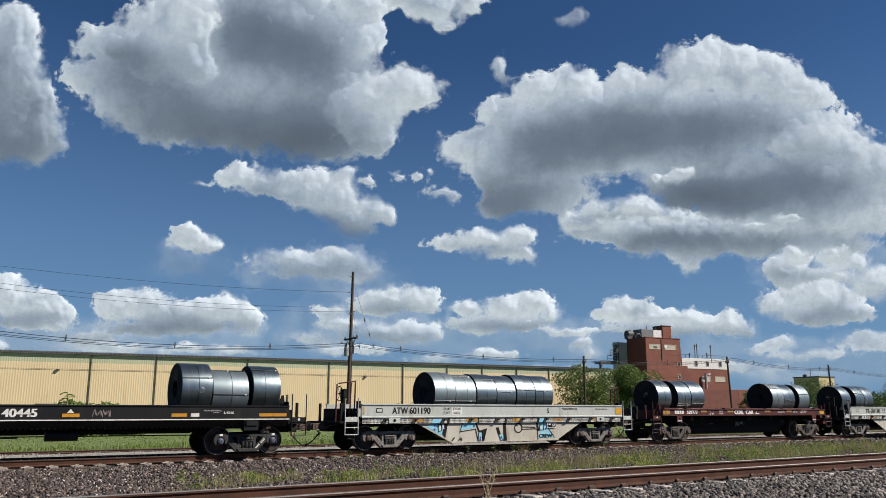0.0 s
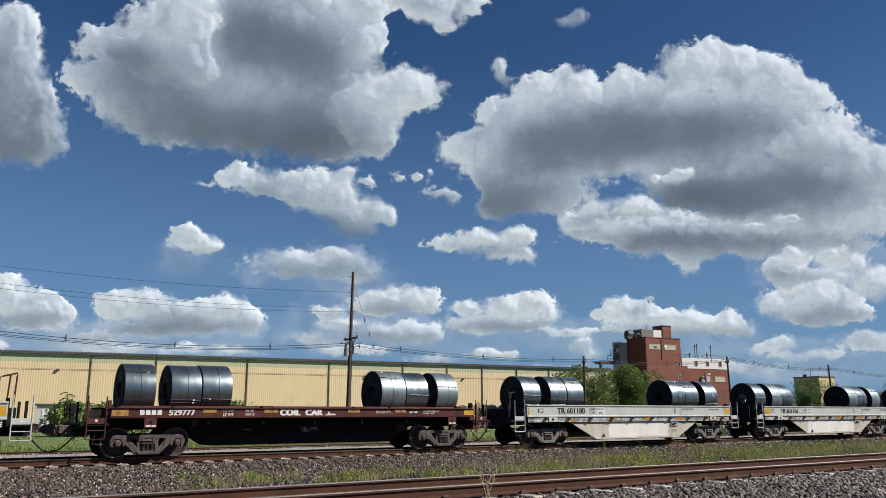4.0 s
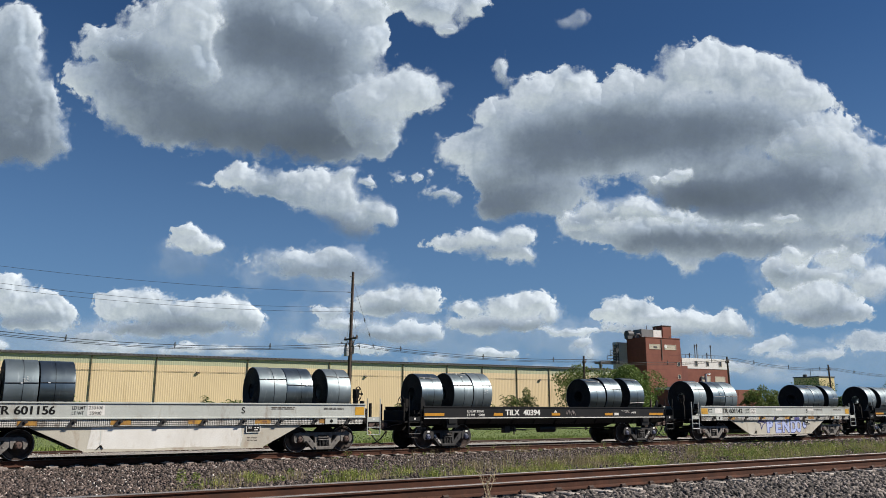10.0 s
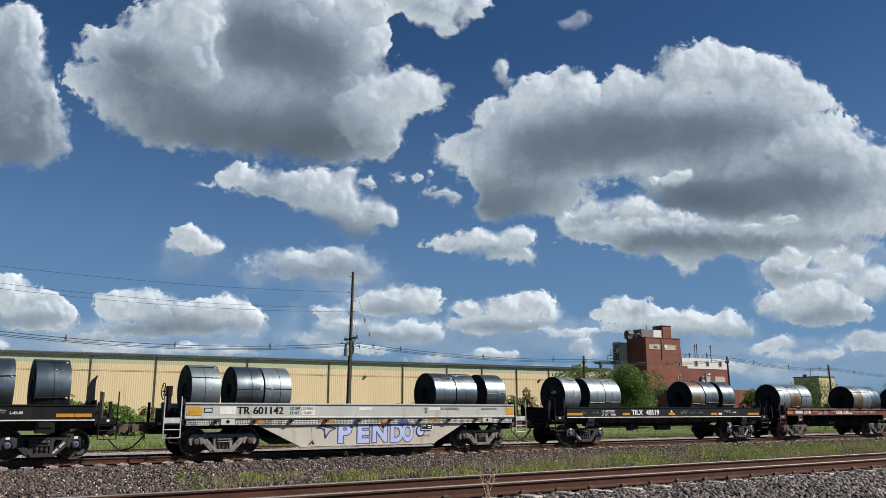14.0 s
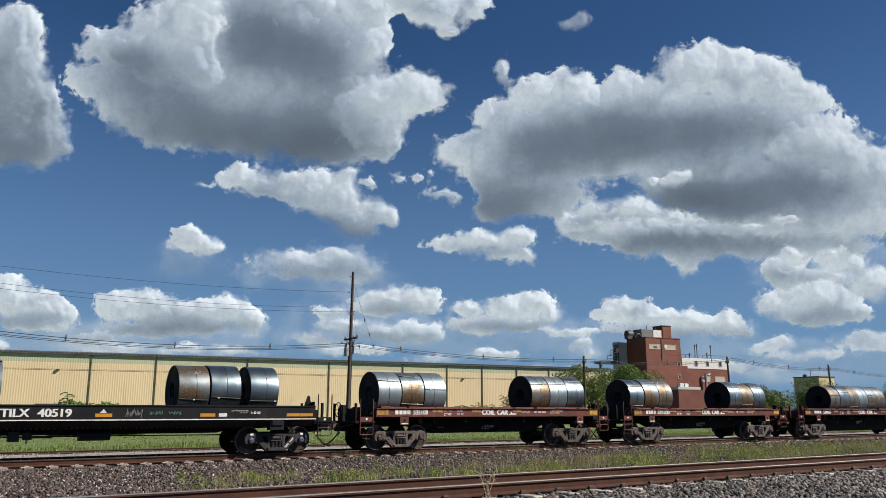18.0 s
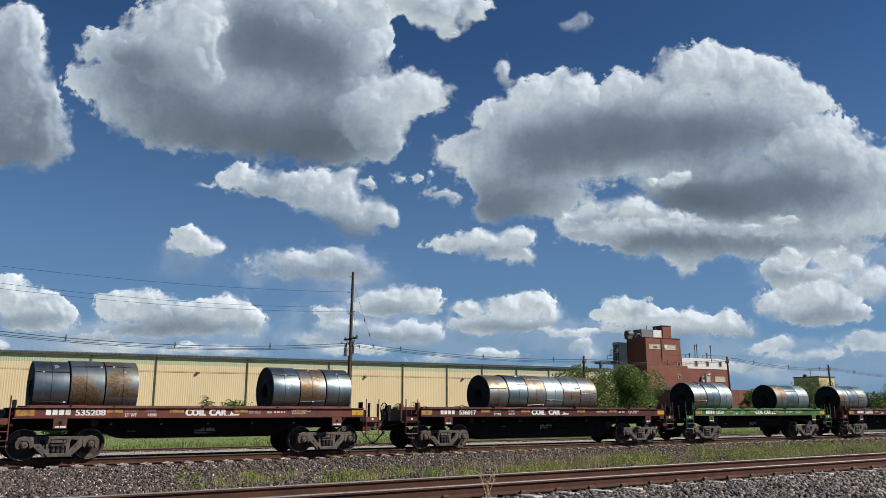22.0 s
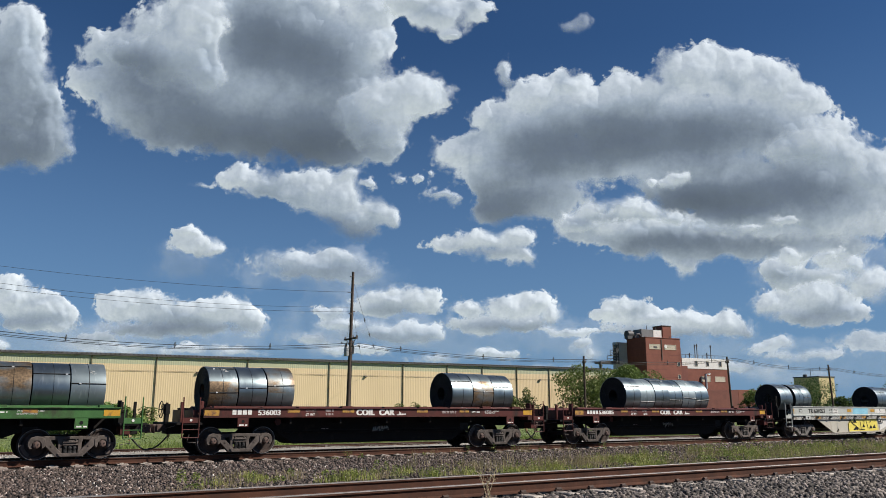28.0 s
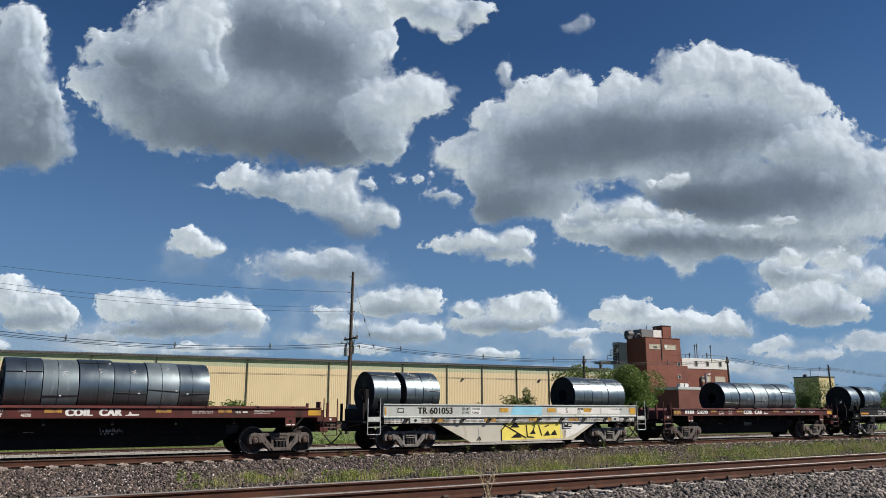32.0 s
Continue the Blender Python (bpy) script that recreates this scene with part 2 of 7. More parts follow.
    MOVERS.append((ob, rows))
    return ob


def haze():
    """A glowing band round the whole horizon, painted as pale blue haze that thins upwards."""
    m = bpy.data.materials.new("horizon_haze")
    m.use_nodes = True
    N, L = m.node_tree.nodes, m.node_tree.links
    N.remove(N["Principled BSDF"])
    at, glow, mixs, clear = (N.new("ShaderNode" + k) for k in ("Attribute", "Emission", "MixShader", "BsdfTransparent"))
    at.attribute_name = "cover"
    glow.inputs["Color"].default_value, glow.inputs["Strength"].default_value = (0.122, 0.218, 0.365, 1), 1.0
    L.new(at.outputs["Fac"], mixs.inputs[0])
    L.new(clear.outputs[0], mixs.inputs[1])
    L.new(glow.outputs[0], mixs.inputs[2])
    L.new(mixs.outputs[0], N["Material Output"].inputs["Surface"])
    az = np.linspace(0, 2 * np.pi, 73)[:-1]
    el = np.radians(np.linspace(-1.0, 26.0, 28))
    A, E = np.meshgrid(az, el)
    v = np.stack([4600 * np.cos(A), 4600 * np.sin(A), 4600 * np.tan(E)], -1).reshape(-1, 3)
    i = np.arange(A.size).reshape(A.shape)
    j = np.roll(i, -1, axis=1)
    ob = quads("backdrop", v, np.stack([i[:-1], j[:-1], j[1:], i[1:]], -1).reshape(-1, 4), m)
    a = ob.data.attributes.new("cover", "FLOAT", "POINT")
    a.data.foreach_set("value", (0.82 * np.clip(1 - np.degrees(E) / 26.0, 0, 1) ** 1.4).ravel().astype(np.float32))
    ob.data.shade_smooth()
    tagged(ob, "pale blue haze along the horizon", "haze", kind="structure")


haze()
BIG = "large cumulus cloud with white edges and a dark grey base"
MIDDLE = "white cumulus cloud with a pale grey base"
SMALL = "small ragged white cloud puff in blue sky"
LOW = "distant flat-based cumulus cloud low over the horizon"
cloud(BIG, (200, 78, 62, 36, 150, 132, 46, 28, 225, 165, 70, 65, 272, 222, 38, 26, 315, 60, 110, 70, 340, 160, 130, 95, 450, 30, 160, 90,
            480, 140, 190, 120, 430, 228, 105, 38, 545, 238, 95, 48, 640, 200, 74, 72, 640, 70, 42, 40, 640, 8, 50, 44, 715, 162, 66, 40, 660, 250, 40, 24, 560, 100, 92, 84),
      (440, 66, 62, 50, 0.95, 545, 84, 66, 52, 0.95, 420, 228, 170, 40, 1.05, 545, 258, 80, 36, 0.95, 225, 120, 70, 55, 0.6, 300, 170, 80, 50, 0.5, 560, 190, 90, 60, 0.35),
      (17, 11, 0.012), seed=11)
TOWER = "bright white cumulus tower in front of a grey cloud"
cloud(TOWER, (318, 62, 62, 66, 268, 96, 62, 46, 345, 118, 42, 40, 220, 84, 44, 28, 335, 10, 50, 40), (250, 130, 90, 44, 0.6, 210, 95, 60, 30, 0.35), (17, 11, 0.012), soft=0.42, dense=0.92, far=1980, seed=211)
cloud(TOWER, (712, 160, 68, 36, 660, 178, 56, 44, 640, 226, 52, 34, 610, 196, 44, 40), (610, 235, 60, 30, 0.35, 590, 190, 40, 40, 0.25), (17, 11, 0.012), soft=0.5, dense=0.9, far=1980, seed=223)
cloud(TOWER, (1206, 304, 21, 17, 1160, 320, 13, 12, 1186, 318, 20, 12), (1200, 326, 40, 9, 0.3), (-9, 10, 0.006), soft=0.4, dense=0.9, far=2300, seed=227, step=2)
cloud(TOWER, (1452, 240, 50, 34, 1500, 268, 46, 32, 1410, 250, 44, 30), (1430, 275, 60, 20, 0.4), (-9, 10, 0.006), soft=0.6, dense=0.8, far=2300, seed=229)
RIGHT_BODY = (850, 262, 80, 30, 890, 205, 45, 36, 960, 165, 55, 34, 1012, 142, 40, 27, 1050, 195, 110, 50, 1130, 172, 85, 48, 1235, 122, 70, 48, 1300, 128, 60, 48,
              1370, 140, 60, 42, 1430, 168, 46, 28, 1250, 215, 190, 62, 1400, 235, 90, 52, 1465, 255, 72, 48, 1545, 300, 66, 52, 1480, 318, 105, 46, 1330, 322, 140, 42)
RIGHT_BASE = (1190, 322, 42, 34, 905, 300, 84, 52, 965, 340, 86, 40, 880, 362, 40, 28, 1010, 272, 110, 46, 1250, 290, 150, 42, 1430, 352, 160, 66, 1330, 372, 130, 26, 940, 240, 80, 50, 1130, 250, 120, 40, 1215, 344, 76, 34, 1240, 304, 80, 34, 1180, 312, 36, 24)
cloud(BIG, RIGHT_BODY + RIGHT_BASE,
      (1130, 242, 140, 36, 0.8, 985, 268, 95, 46, 0.75, 1060, 210, 70, 26, 0.3, 900, 352, 80, 36, 0.85, 1340, 340, 140, 34, 1.0, 1230, 350, 70, 26, 0.7, 1290, 225, 120, 40, 0.5, 1420, 280, 90, 34, 0.2),
      (-9, 10, 0.006), seed=29)
cloud(TOWER, (1020, 392, 36, 18, 1066, 372, 40, 20, 1108, 364, 34, 18, 1150, 372, 36, 20, 1186, 384, 28, 16), (1090, 392, 80, 10, 0.35), (-6, 4, 0.015), soft=0.45, dense=0.9, far=2250, grain=30.0, seed=233, step=2)
cloud(TOWER, (1238, 398, 20, 16, 1280, 406, 40, 9, 1340, 398, 50, 10, 1390, 386, 40, 10), (1300, 410, 80, 6, 0.3), (-6, 4, 0.015), soft=0.6, dense=0.75, far=2250, grain=30.0, seed=239, step=2)
cloud(TOWER, (1404, 452, 24, 14, 1380, 480, 34, 18, 1470, 452, 34, 16, 1510, 470, 30, 18), (1420, 490, 90, 12, 0.4), (-6, 3, 0.0), soft=0.5, dense=0.85, far=2250, grain=30.0, seed=241, step=2)
cloud(BIG, (20, 120, 58, 80, 26, 58, 34, 46, 44, 195, 64, 60, 62, 246, 58, 46, -40, 150, 80, 120, 0, 240, 80, 50), (15, 110, 60, 70, 0.3, 25, 275, 85, 40, 0.6, 45, 205, 70, 50, 0.32, -40, 200, 60, 90, 0.3), (10, 6, 0.03), soft=0.42, seed=41)
cloud(MIDDLE, (770, 12, 60, 26, 832, 2, 30, 20, 730, -14, 56, 26, 792, 44, 20, 14), (760, 5, 50, 15, 0.25), (10, 16, 0.03), seed=53)
cloud(SMALL, (886, 128, 15, 27, 880, 110, 12, 14), (), (10, 9, 0.02), soft=0.9, rag=0.7, dense=0.85, seed=59, step=2)
cloud(SMALL, (1008, 34, 24, 14, 1026, 26, 15, 14), (), (10, 12, 0.0), soft=0.9, dense=0.38, seed=61, step=2)
cloud(MIDDLE, (1040, 395, 52, 32, 1130, 372, 46, 22, 1130, 410, 76, 38, 1230, 420, 112, 42, 1350, 410, 140, 42, 1470, 388, 100, 40, 1550, 372, 56, 34, 1222, 466, 22, 18, 1400, 440, 60, 16, 1500, 428, 50, 22),
      (1280, 432, 150, 24, 0.6, 1130, 432, 70, 22, 0.5, 1440, 412, 100, 24, 0.3), (-6, 4, 0.015), soft=0.3, seed=67)
cloud(MIDDLE, (420, 312, 42, 17, 360, 325, 24, 6, 480, 325, 58, 24, 540, 335, 64, 34, 590, 345, 56, 44, 620, 388, 52, 36, 660, 375, 36, 30, 688, 388, 14, 20, 605, 305, 26, 12),
      (570, 392, 50, 22, 0.5, 480, 350, 60, 14, 0.4, 620, 414, 60, 16, 0.45), (5, 4, 0.012), soft=0.42, dense=0.92, seed=71)
cloud(SMALL, (790, 342, 30, 14, 760, 300, 9, 9, 742, 316, 10, 8, 700, 316, 13, 11, 655, 320, 13, 11), (), (2, 4, 0.0), soft=0.5, rag=0.85, grain=26.0, dense=0.8, seed=73, step=2)
cloud(MIDDLE, (862, 426, 84, 20, 912, 415, 42, 16, 880, 445, 54, 13, 930, 450, 26, 13, 800, 435, 30, 10), (870, 442, 60, 11, 0.3), (-2, 3, 0.0), soft=0.35, seed=79)
cloud(SMALL, (345, 426, 40, 17, 330, 410, 22, 11, 376, 440, 22, 11), (350, 445, 30, 8, 0.2), (3, 6, 0.02), soft=0.3, seed=83)
cloud(LOW, (350, 470, 90, 34, 300, 440, 40, 20), (350, 470, 90, 30, 0.3), (3, 4, 0.0), soft=0.9, dense=0.28, seed=85)
cloud(LOW, (560, 470, 104, 26, 510, 460, 54, 17, 600, 455, 44, 17, 640, 482, 40, 26), (560, 482, 100, 18, 0.4), (3, 3, 0.0), soft=0.4, dense=0.85, seed=89)
cloud(LOW, (20, 528, 50, 36, 70, 540, 50, 28, 100, 555, 32, 18, 0, 510, 36, 24, 60, 572, 70, 14, 150, 600, 60, 14), (40, 572, 70, 13, 0.4), (5, 2, 0.0), seed=97)
cloud(LOW, (228, 535, 46, 26, 205, 545, 36, 24, 280, 545, 60, 28, 325, 562, 60, 24, 370, 548, 60, 26, 430, 560, 40, 27, 320, 582, 124, 17, 215, 580, 50, 12), (300, 582, 130, 17, 0.5), (4, 2, 0.0), seed=101)
cloud(LOW, (690, 530, 56, 26, 732, 530, 46, 24, 660, 545, 36, 17), (700, 552, 60, 13, 0.4), (3, 2, 0.0), seed=103)
cloud(LOW, (580, 552, 40, 12, 675, 588, 96, 20, 745, 590, 46, 17, 610, 570, 50, 12, 560, 600, 60, 12), (670, 595, 100, 12, 0.35), (3, 1, 0.0), soft=0.4, dense=0.85, seed=107)
cloud(LOW, (830, 545, 36, 15, 900, 545, 40, 21, 942, 540, 36, 24, 976, 560, 18, 20, 850, 574, 64, 17, 920, 575, 64, 15), (900, 582, 80, 11, 0.4), (3, 1, 0.0), seed=109)
cloud(LOW, (1110, 545, 46, 22, 1080, 555, 36, 15, 1160, 560, 54, 17, 1230, 570, 54, 17, 1292, 573, 40, 21, 1325, 585, 16, 12, 1180, 585, 96, 13), (1200, 590, 110, 13, 0.5), (-3, 1, 0.0), seed=113)
cloud(LOW, (1372, 540, 42, 22, 1450, 530, 70, 36, 1505, 555, 48, 21, 1430, 560, 80, 16), (1440, 560, 90, 16, 0.4), (-8, 0, 0.0), seed=127)
cloud(LOW, (1390, 482, 40, 26, 1412, 456, 24, 17, 1482, 456, 46, 24, 1545, 500, 44, 32, 1470, 490, 60, 16), (1400, 494, 50, 12, 0.3), (-7, 2, 0.0), soft=0.3, seed=131)
cloud(LOW, (1030, 610, 16, 15, 1046, 626, 20, 16, 1000, 585, 60, 10), (), (0, 1, 0.0), soft=0.35, dense=0.9, seed=137)
cloud(LOW, (1388, 606, 24, 14, 1365, 612, 34, 11, 1430, 630, 80, 12, 1540, 605, 60, 18, 1320, 655, 90, 12), (), (-3, 0, 0.0), soft=0.4, dense=0.9, seed=139)
cloud(LOW, (150, 612, 60, 14, 230, 618, 60, 10, 400, 625, 60, 8, -10, 612, 30, 13, 330, 620, 80, 10), (), (3, 0, 0.0), soft=0.4, dense=0.9, seed=149)
cloud(LOW, (860, 626, 66, 9, 585, 622, 26, 11, 780, 632, 60, 9, 640, 620, 50, 10), (), (2, 0, 0.0), soft=0.4, dense=0.85, seed=151)
cloud(LOW, (1050, 655, 200, 12, 1420, 668, 200, 14), (), (0, 0, 0.0), soft=1.0, dense=0.4, seed=157)
VEIL = "pale hazy veil of distant cloud above the horizon"
# glowing sheets that paint pale haze over the low sky
for across, down, wide, high, thin in ((560, 480, 150, 46, 0.25), (640, 570, 170, 56, 0.3), (1120, 600, 210, 44, 0.2), (300, 605, 260, 36, 0.3), (880, 600, 190, 40, 0.2), (1450, 640, 280, 50, 0.2), (80, 590, 160, 44, 0.28), (1480, 480, 150, 60, 0.25)):
    cloud(VEIL, (across, down, wide, high, across + 0.4 * wide, down + 0.3 * high, wide * 0.7, high * 0.7), (across, down, wide, high, 0.04), (1, 1, 0.0), soft=0.75, dense=thin, far=4000, seed=int(across), step=5)


# ---- ground, ballast and tracks ----
M_BALLAST = surface("ballast_stone", (0.108, 0.078, 0.066), (0.040, 0.030, 0.026), 3.0, 0.85, bump=0.5, fine=60, island=0.9)
M_NEARSTONE = surface("grey_ballast_stone", (0.15, 0.128, 0.116), (0.056, 0.048, 0.044), 3.0, 0.85, bump=0.5, fine=60, island=0.92)
M_PALE_STONE = surface("pale_stone", (0.36, 0.335, 0.305), (0.28, 0.26, 0.24), 3.0, 0.9, bump=0.5, fine=60, island=0.25)
M_ROSESTONE = surface("pale_rose_stone", (0.30, 0.25, 0.225), (0.20, 0.165, 0.15), 3.0, 0.9, bump=0.4, island=0.4)
M_WHITESTONE = surface("limestone_chip", (0.55, 0.52, 0.48), (0.42, 0.40, 0.37), 3.0, 0.9, bump=0.3, island=0.3)
M_RAIL = surface("rail_rust", (0.085, 0.038, 0.025), (0.052, 0.026, 0.019), 2.0, 0.85, bump=0.2, fine=30, dirt=(0.05, 0.03, 0.024), dirt_amount=0.3, spec=0.12)
M_RAILTOP = surface("rail_head_steel", (0.34, 0.31, 0.29), (0.20, 0.175, 0.16), 5.0, 0.42, 0.6, bump=0.05)
M_DULLHEAD = surface("dull_rail_head", (0.10, 0.075, 0.062), (0.07, 0.052, 0.044), 6.0, 0.6, 0.3, bump=0.05)
M_TIE = surface("concrete_tie", (0.42, 0.38, 0.34), (0.30, 0.26, 0.23), 3.0, 0.9, bump=0.4, rand=0.2, dirt=(0.14, 0.11, 0.1), dirt_amount=0.5)
M_OLDTIE = surface("weathered_tie", (0.22, 0.18, 0.16), (0.13, 0.105, 0.095), 4.0, 0.95, bump=0.5, rand=0.25)
M_CLIP = surface("rusty_clip", (0.045, 0.028, 0.022), (0.07, 0.04, 0.03), 12, 0.8, rand=0.3)


def ground_material():
    """Gravel by the line, rough grass beyond it, the edge between them uneven."""
    m = bpy.data.materials.new("ground")
    m.use_nodes = True
    N, L = m.node_tree.nodes, m.node_tree.links
    b = N["Principled BSDF"]
    b.inputs["Roughness"].default_value = 0.95
    tc = N.new("ShaderNodeTexCoord")

    def tex(kind, scale, detail=5.0):
        n = N.new("ShaderNodeTex" + kind)
        n.inputs["Scale"].default_value = scale
        if kind == "Noise":
            n.inputs["Detail"].default_value = detail
        L.new(tc.outputs["Object"], n.inputs["Vector"])
        return n

    def ramp(src, stops):
        r = N.new("ShaderNodeValToRGB")
        els = r.color_ramp.elements
        while len(els) < len(stops):
            els.new(0.5)
        for e, (p, c) in zip(els, stops):
            e.position, e.color = p, (*c, 1)
        L.new(src, r.inputs[0])
        return r.outputs[0]

    def mix(fac, a, c):
        x = N.new("ShaderNodeMix")
        x.data_type = "RGBA"
        L.new(fac, x.inputs[0])
        L.new(a, x.inputs[6])
        L.new(c, x.inputs[7])
        return x.outputs[2]
    cells = tex("Voronoi", 19.0)
    stones = ramp(cells.outputs["Color"], [(0.0, (0.018, 0.015, 0.014)), (0.5, (0.062, 0.05, 0.045)), (0.85, (0.13, 0.105, 0.095)), (1.0, (0.28, 0.25, 0.23))])
    grass = ramp(tex("Noise", 1.3, 8).outputs["Fac"], [(0.3, (0.085, 0.125, 0.03)), (0.5, (0.13, 0.18, 0.045)), (0.7, (0.20, 0.21, 0.08))])
    sep = N.new("ShaderNodeSeparateXYZ")
    L.new(tc.outputs["Object"], sep.inputs[0])
    wob = tex("Noise", 0.7, 6)
    add = N.new("ShaderNodeMath")
    add.operation = "MULTIPLY_ADD"
    add.inputs[1].default_value = 2.0
    L.new(wob.outputs["Fac"], add.inputs[0])
    L.new(sep.outputs["Y"], add.inputs[2])
    edge = N.new("ShaderNodeMapRange")
    edge.inputs["From Min"].default_value, edge.inputs["From Max"].default_value = 37.6, 38.3
    L.new(add.outputs[0], edge.inputs["Value"])
    pale = ramp(cells.outputs["Color"], [(0.0, (0.20, 0.185, 0.17)), (0.5, (0.30, 0.28, 0.255)), (1.0, (0.42, 0.395, 0.36))])
    limestone = N.new("ShaderNodeMapRange")
    limestone.inputs["From Min"].default_value, limestone.inputs["From Max"].default_value = 29.0, 31.2
    L.new(add.outputs[0], limestone.inputs["Value"])
    L.new(mix(edge.outputs[0], mix(limestone.outputs[0], stones, pale), grass), b.inputs["Base Color"])
    bump = N.new("ShaderNodeBump")
    bump.inputs["Strength"].default_value, bump.inputs["Distance"].default_value = 1.0, 0.05
    L.new(cells.outputs["Distance"], bump.inputs["Height"])
    bump.invert = True
    L.new(bump.outputs[0], b.inputs["Normal"])
    return m


PROFILE = ((-4800, -0.2), (-60, 0.0), (3, 0.0), (7.2, 0.06), (9.0, 0.33), (9.5, 0.375), (13.6, 0.375), (15.0, 0.17), (17.0, 0.06), (23.8, 0.06), (25.6, 0.09), (26.3, 0.10), (26.8, 0.085), (27.2, 0.10), (27.6, 0.20), (28.5, 0.27), (29.0, 0.30), (29.4, 0.22), (30.2, 0.15), (31.05, 0.165), (31.3, 0.235), (31.7, 0.295), (31.9, 0.29), (33.7, 0.23), (35.0, 0.13), (36.6, 0.04), (60, 0.0), (300, 0.0), (1500, -0.5), (4800, -1.5))


def ground_z(y):
    return float(np.interp(y, [p[0] for p in PROFILE], [p[1] for p in PROFILE]))


def lay_ground():
    ys = np.unique(np.concatenate([np.array([p[0] for p in PROFILE], float), np.arange(6, 38, 0.3)]))
    xs = np.unique(np.concatenate([np.array([-4800, -1500, -300, -60, 200, 400, 1500, 4800.0]), np.arange(-30, 120, 0.5)]))
    X, Y = np.meshgrid(xs, ys)
    Z = np.interp(Y, [p[0] for p in PROFILE], [p[1] for p in PROFILE])
    near = (Y > 6) & (Y < 38)
    Z = Z + np.where(near, 0.035 * fractal(X, Y, 1.7, 3, 301), 0)
    i = np.arange(X.size).reshape(X.shape)
    f = np.stack([i[:-1, :-1], i[:-1, 1:], i[1:, 1:], i[1:, :-1]], -1).reshape(-1, 4)
    ob = quads("ground", np.stack([X, Y, Z], -1).reshape(-1, 3), f, ground_material())
    ob.data.shade_smooth()
    tagged(ob, "gravelly railway ground with rough grass beyond", "ground", kind="structure")


def stones(n, x0, x1, y0, y1, size, material, seed, label):
    """Loose angular ballast stones, each a skewed block, in one object."""
    rng = np.random.default_rng(seed)
    cube = np.array([(x, y, z) for x in (-1, 1) for y in (-1, 1) for z in (-1, 1)], float)
    quad = np.array([(0, 1, 3, 2), (4, 6, 7, 5), (0, 4, 5, 1), (2, 3, 7, 6), (0, 2, 6, 4), (1, 5, 7, 3)])
    v = cube[None] * (1 + rng.uniform(-0.45, 0.35, (n, 8, 3)))
    s = size * rng.uniform(0.5, 1.25, (n, 1, 1)) * rng.uniform(0.6, 1.2, (n, 1, 3))
    v = v * s * 0.5
    q = rng.normal(size=(n, 4))
    q /= np.linalg.norm(q, axis=1, keepdims=True)
    w, x, y, z = q.T
    R = np.stack([np.stack([1 - 2 * (y * y + z * z), 2 * (x * y - w * z), 2 * (x * z + w * y)], -1),
                  np.stack([2 * (x * y + w * z), 1 - 2 * (x * x + z * z), 2 * (y * z - w * x)], -1),
                  np.stack([2 * (x * z - w * y), 2 * (y * z + w * x), 1 - 2 * (x * x + y * y)], -1)], 1)
    v = np.einsum("nij,nkj->nki", R, v)
    px, py = x0 + (x1 - x0) * rng.random(n) ** 1.35, rng.uniform(y0, y1, n)
    pz = np.interp(py, [p[0] for p in PROFILE], [p[1] for p in PROFILE]) + 0.035 * fractal(px, py, 1.7, 3, 301) + size * 0.2
    v = v + np.stack([px, py, pz], -1)[:, None]
    f = quad[None] + 8 * np.arange(n)[:, None, None]
    ob = quads("ballast", v.reshape(-1, 3), f.reshape(-1, 4), material)
    tagged(ob, label, "gravel", kind="stuff")


def rail_section(h=0.186):
    """Half an outline of a flat-bottomed rail, mirrored: foot, web and head."""
    half = ((0.076, 0), (0.076, 0.012), (0.030, 0.028), (0.010, 0.045), (0.009, h - 0.052), (0.030, h - 0.040), (0.0375, h - 0.032), (0.0375, h - 0.008), (0.030, h - 0.001))
    return [(y, z) for y, z in half] + [(-y, z) for y, z in reversed(half)]


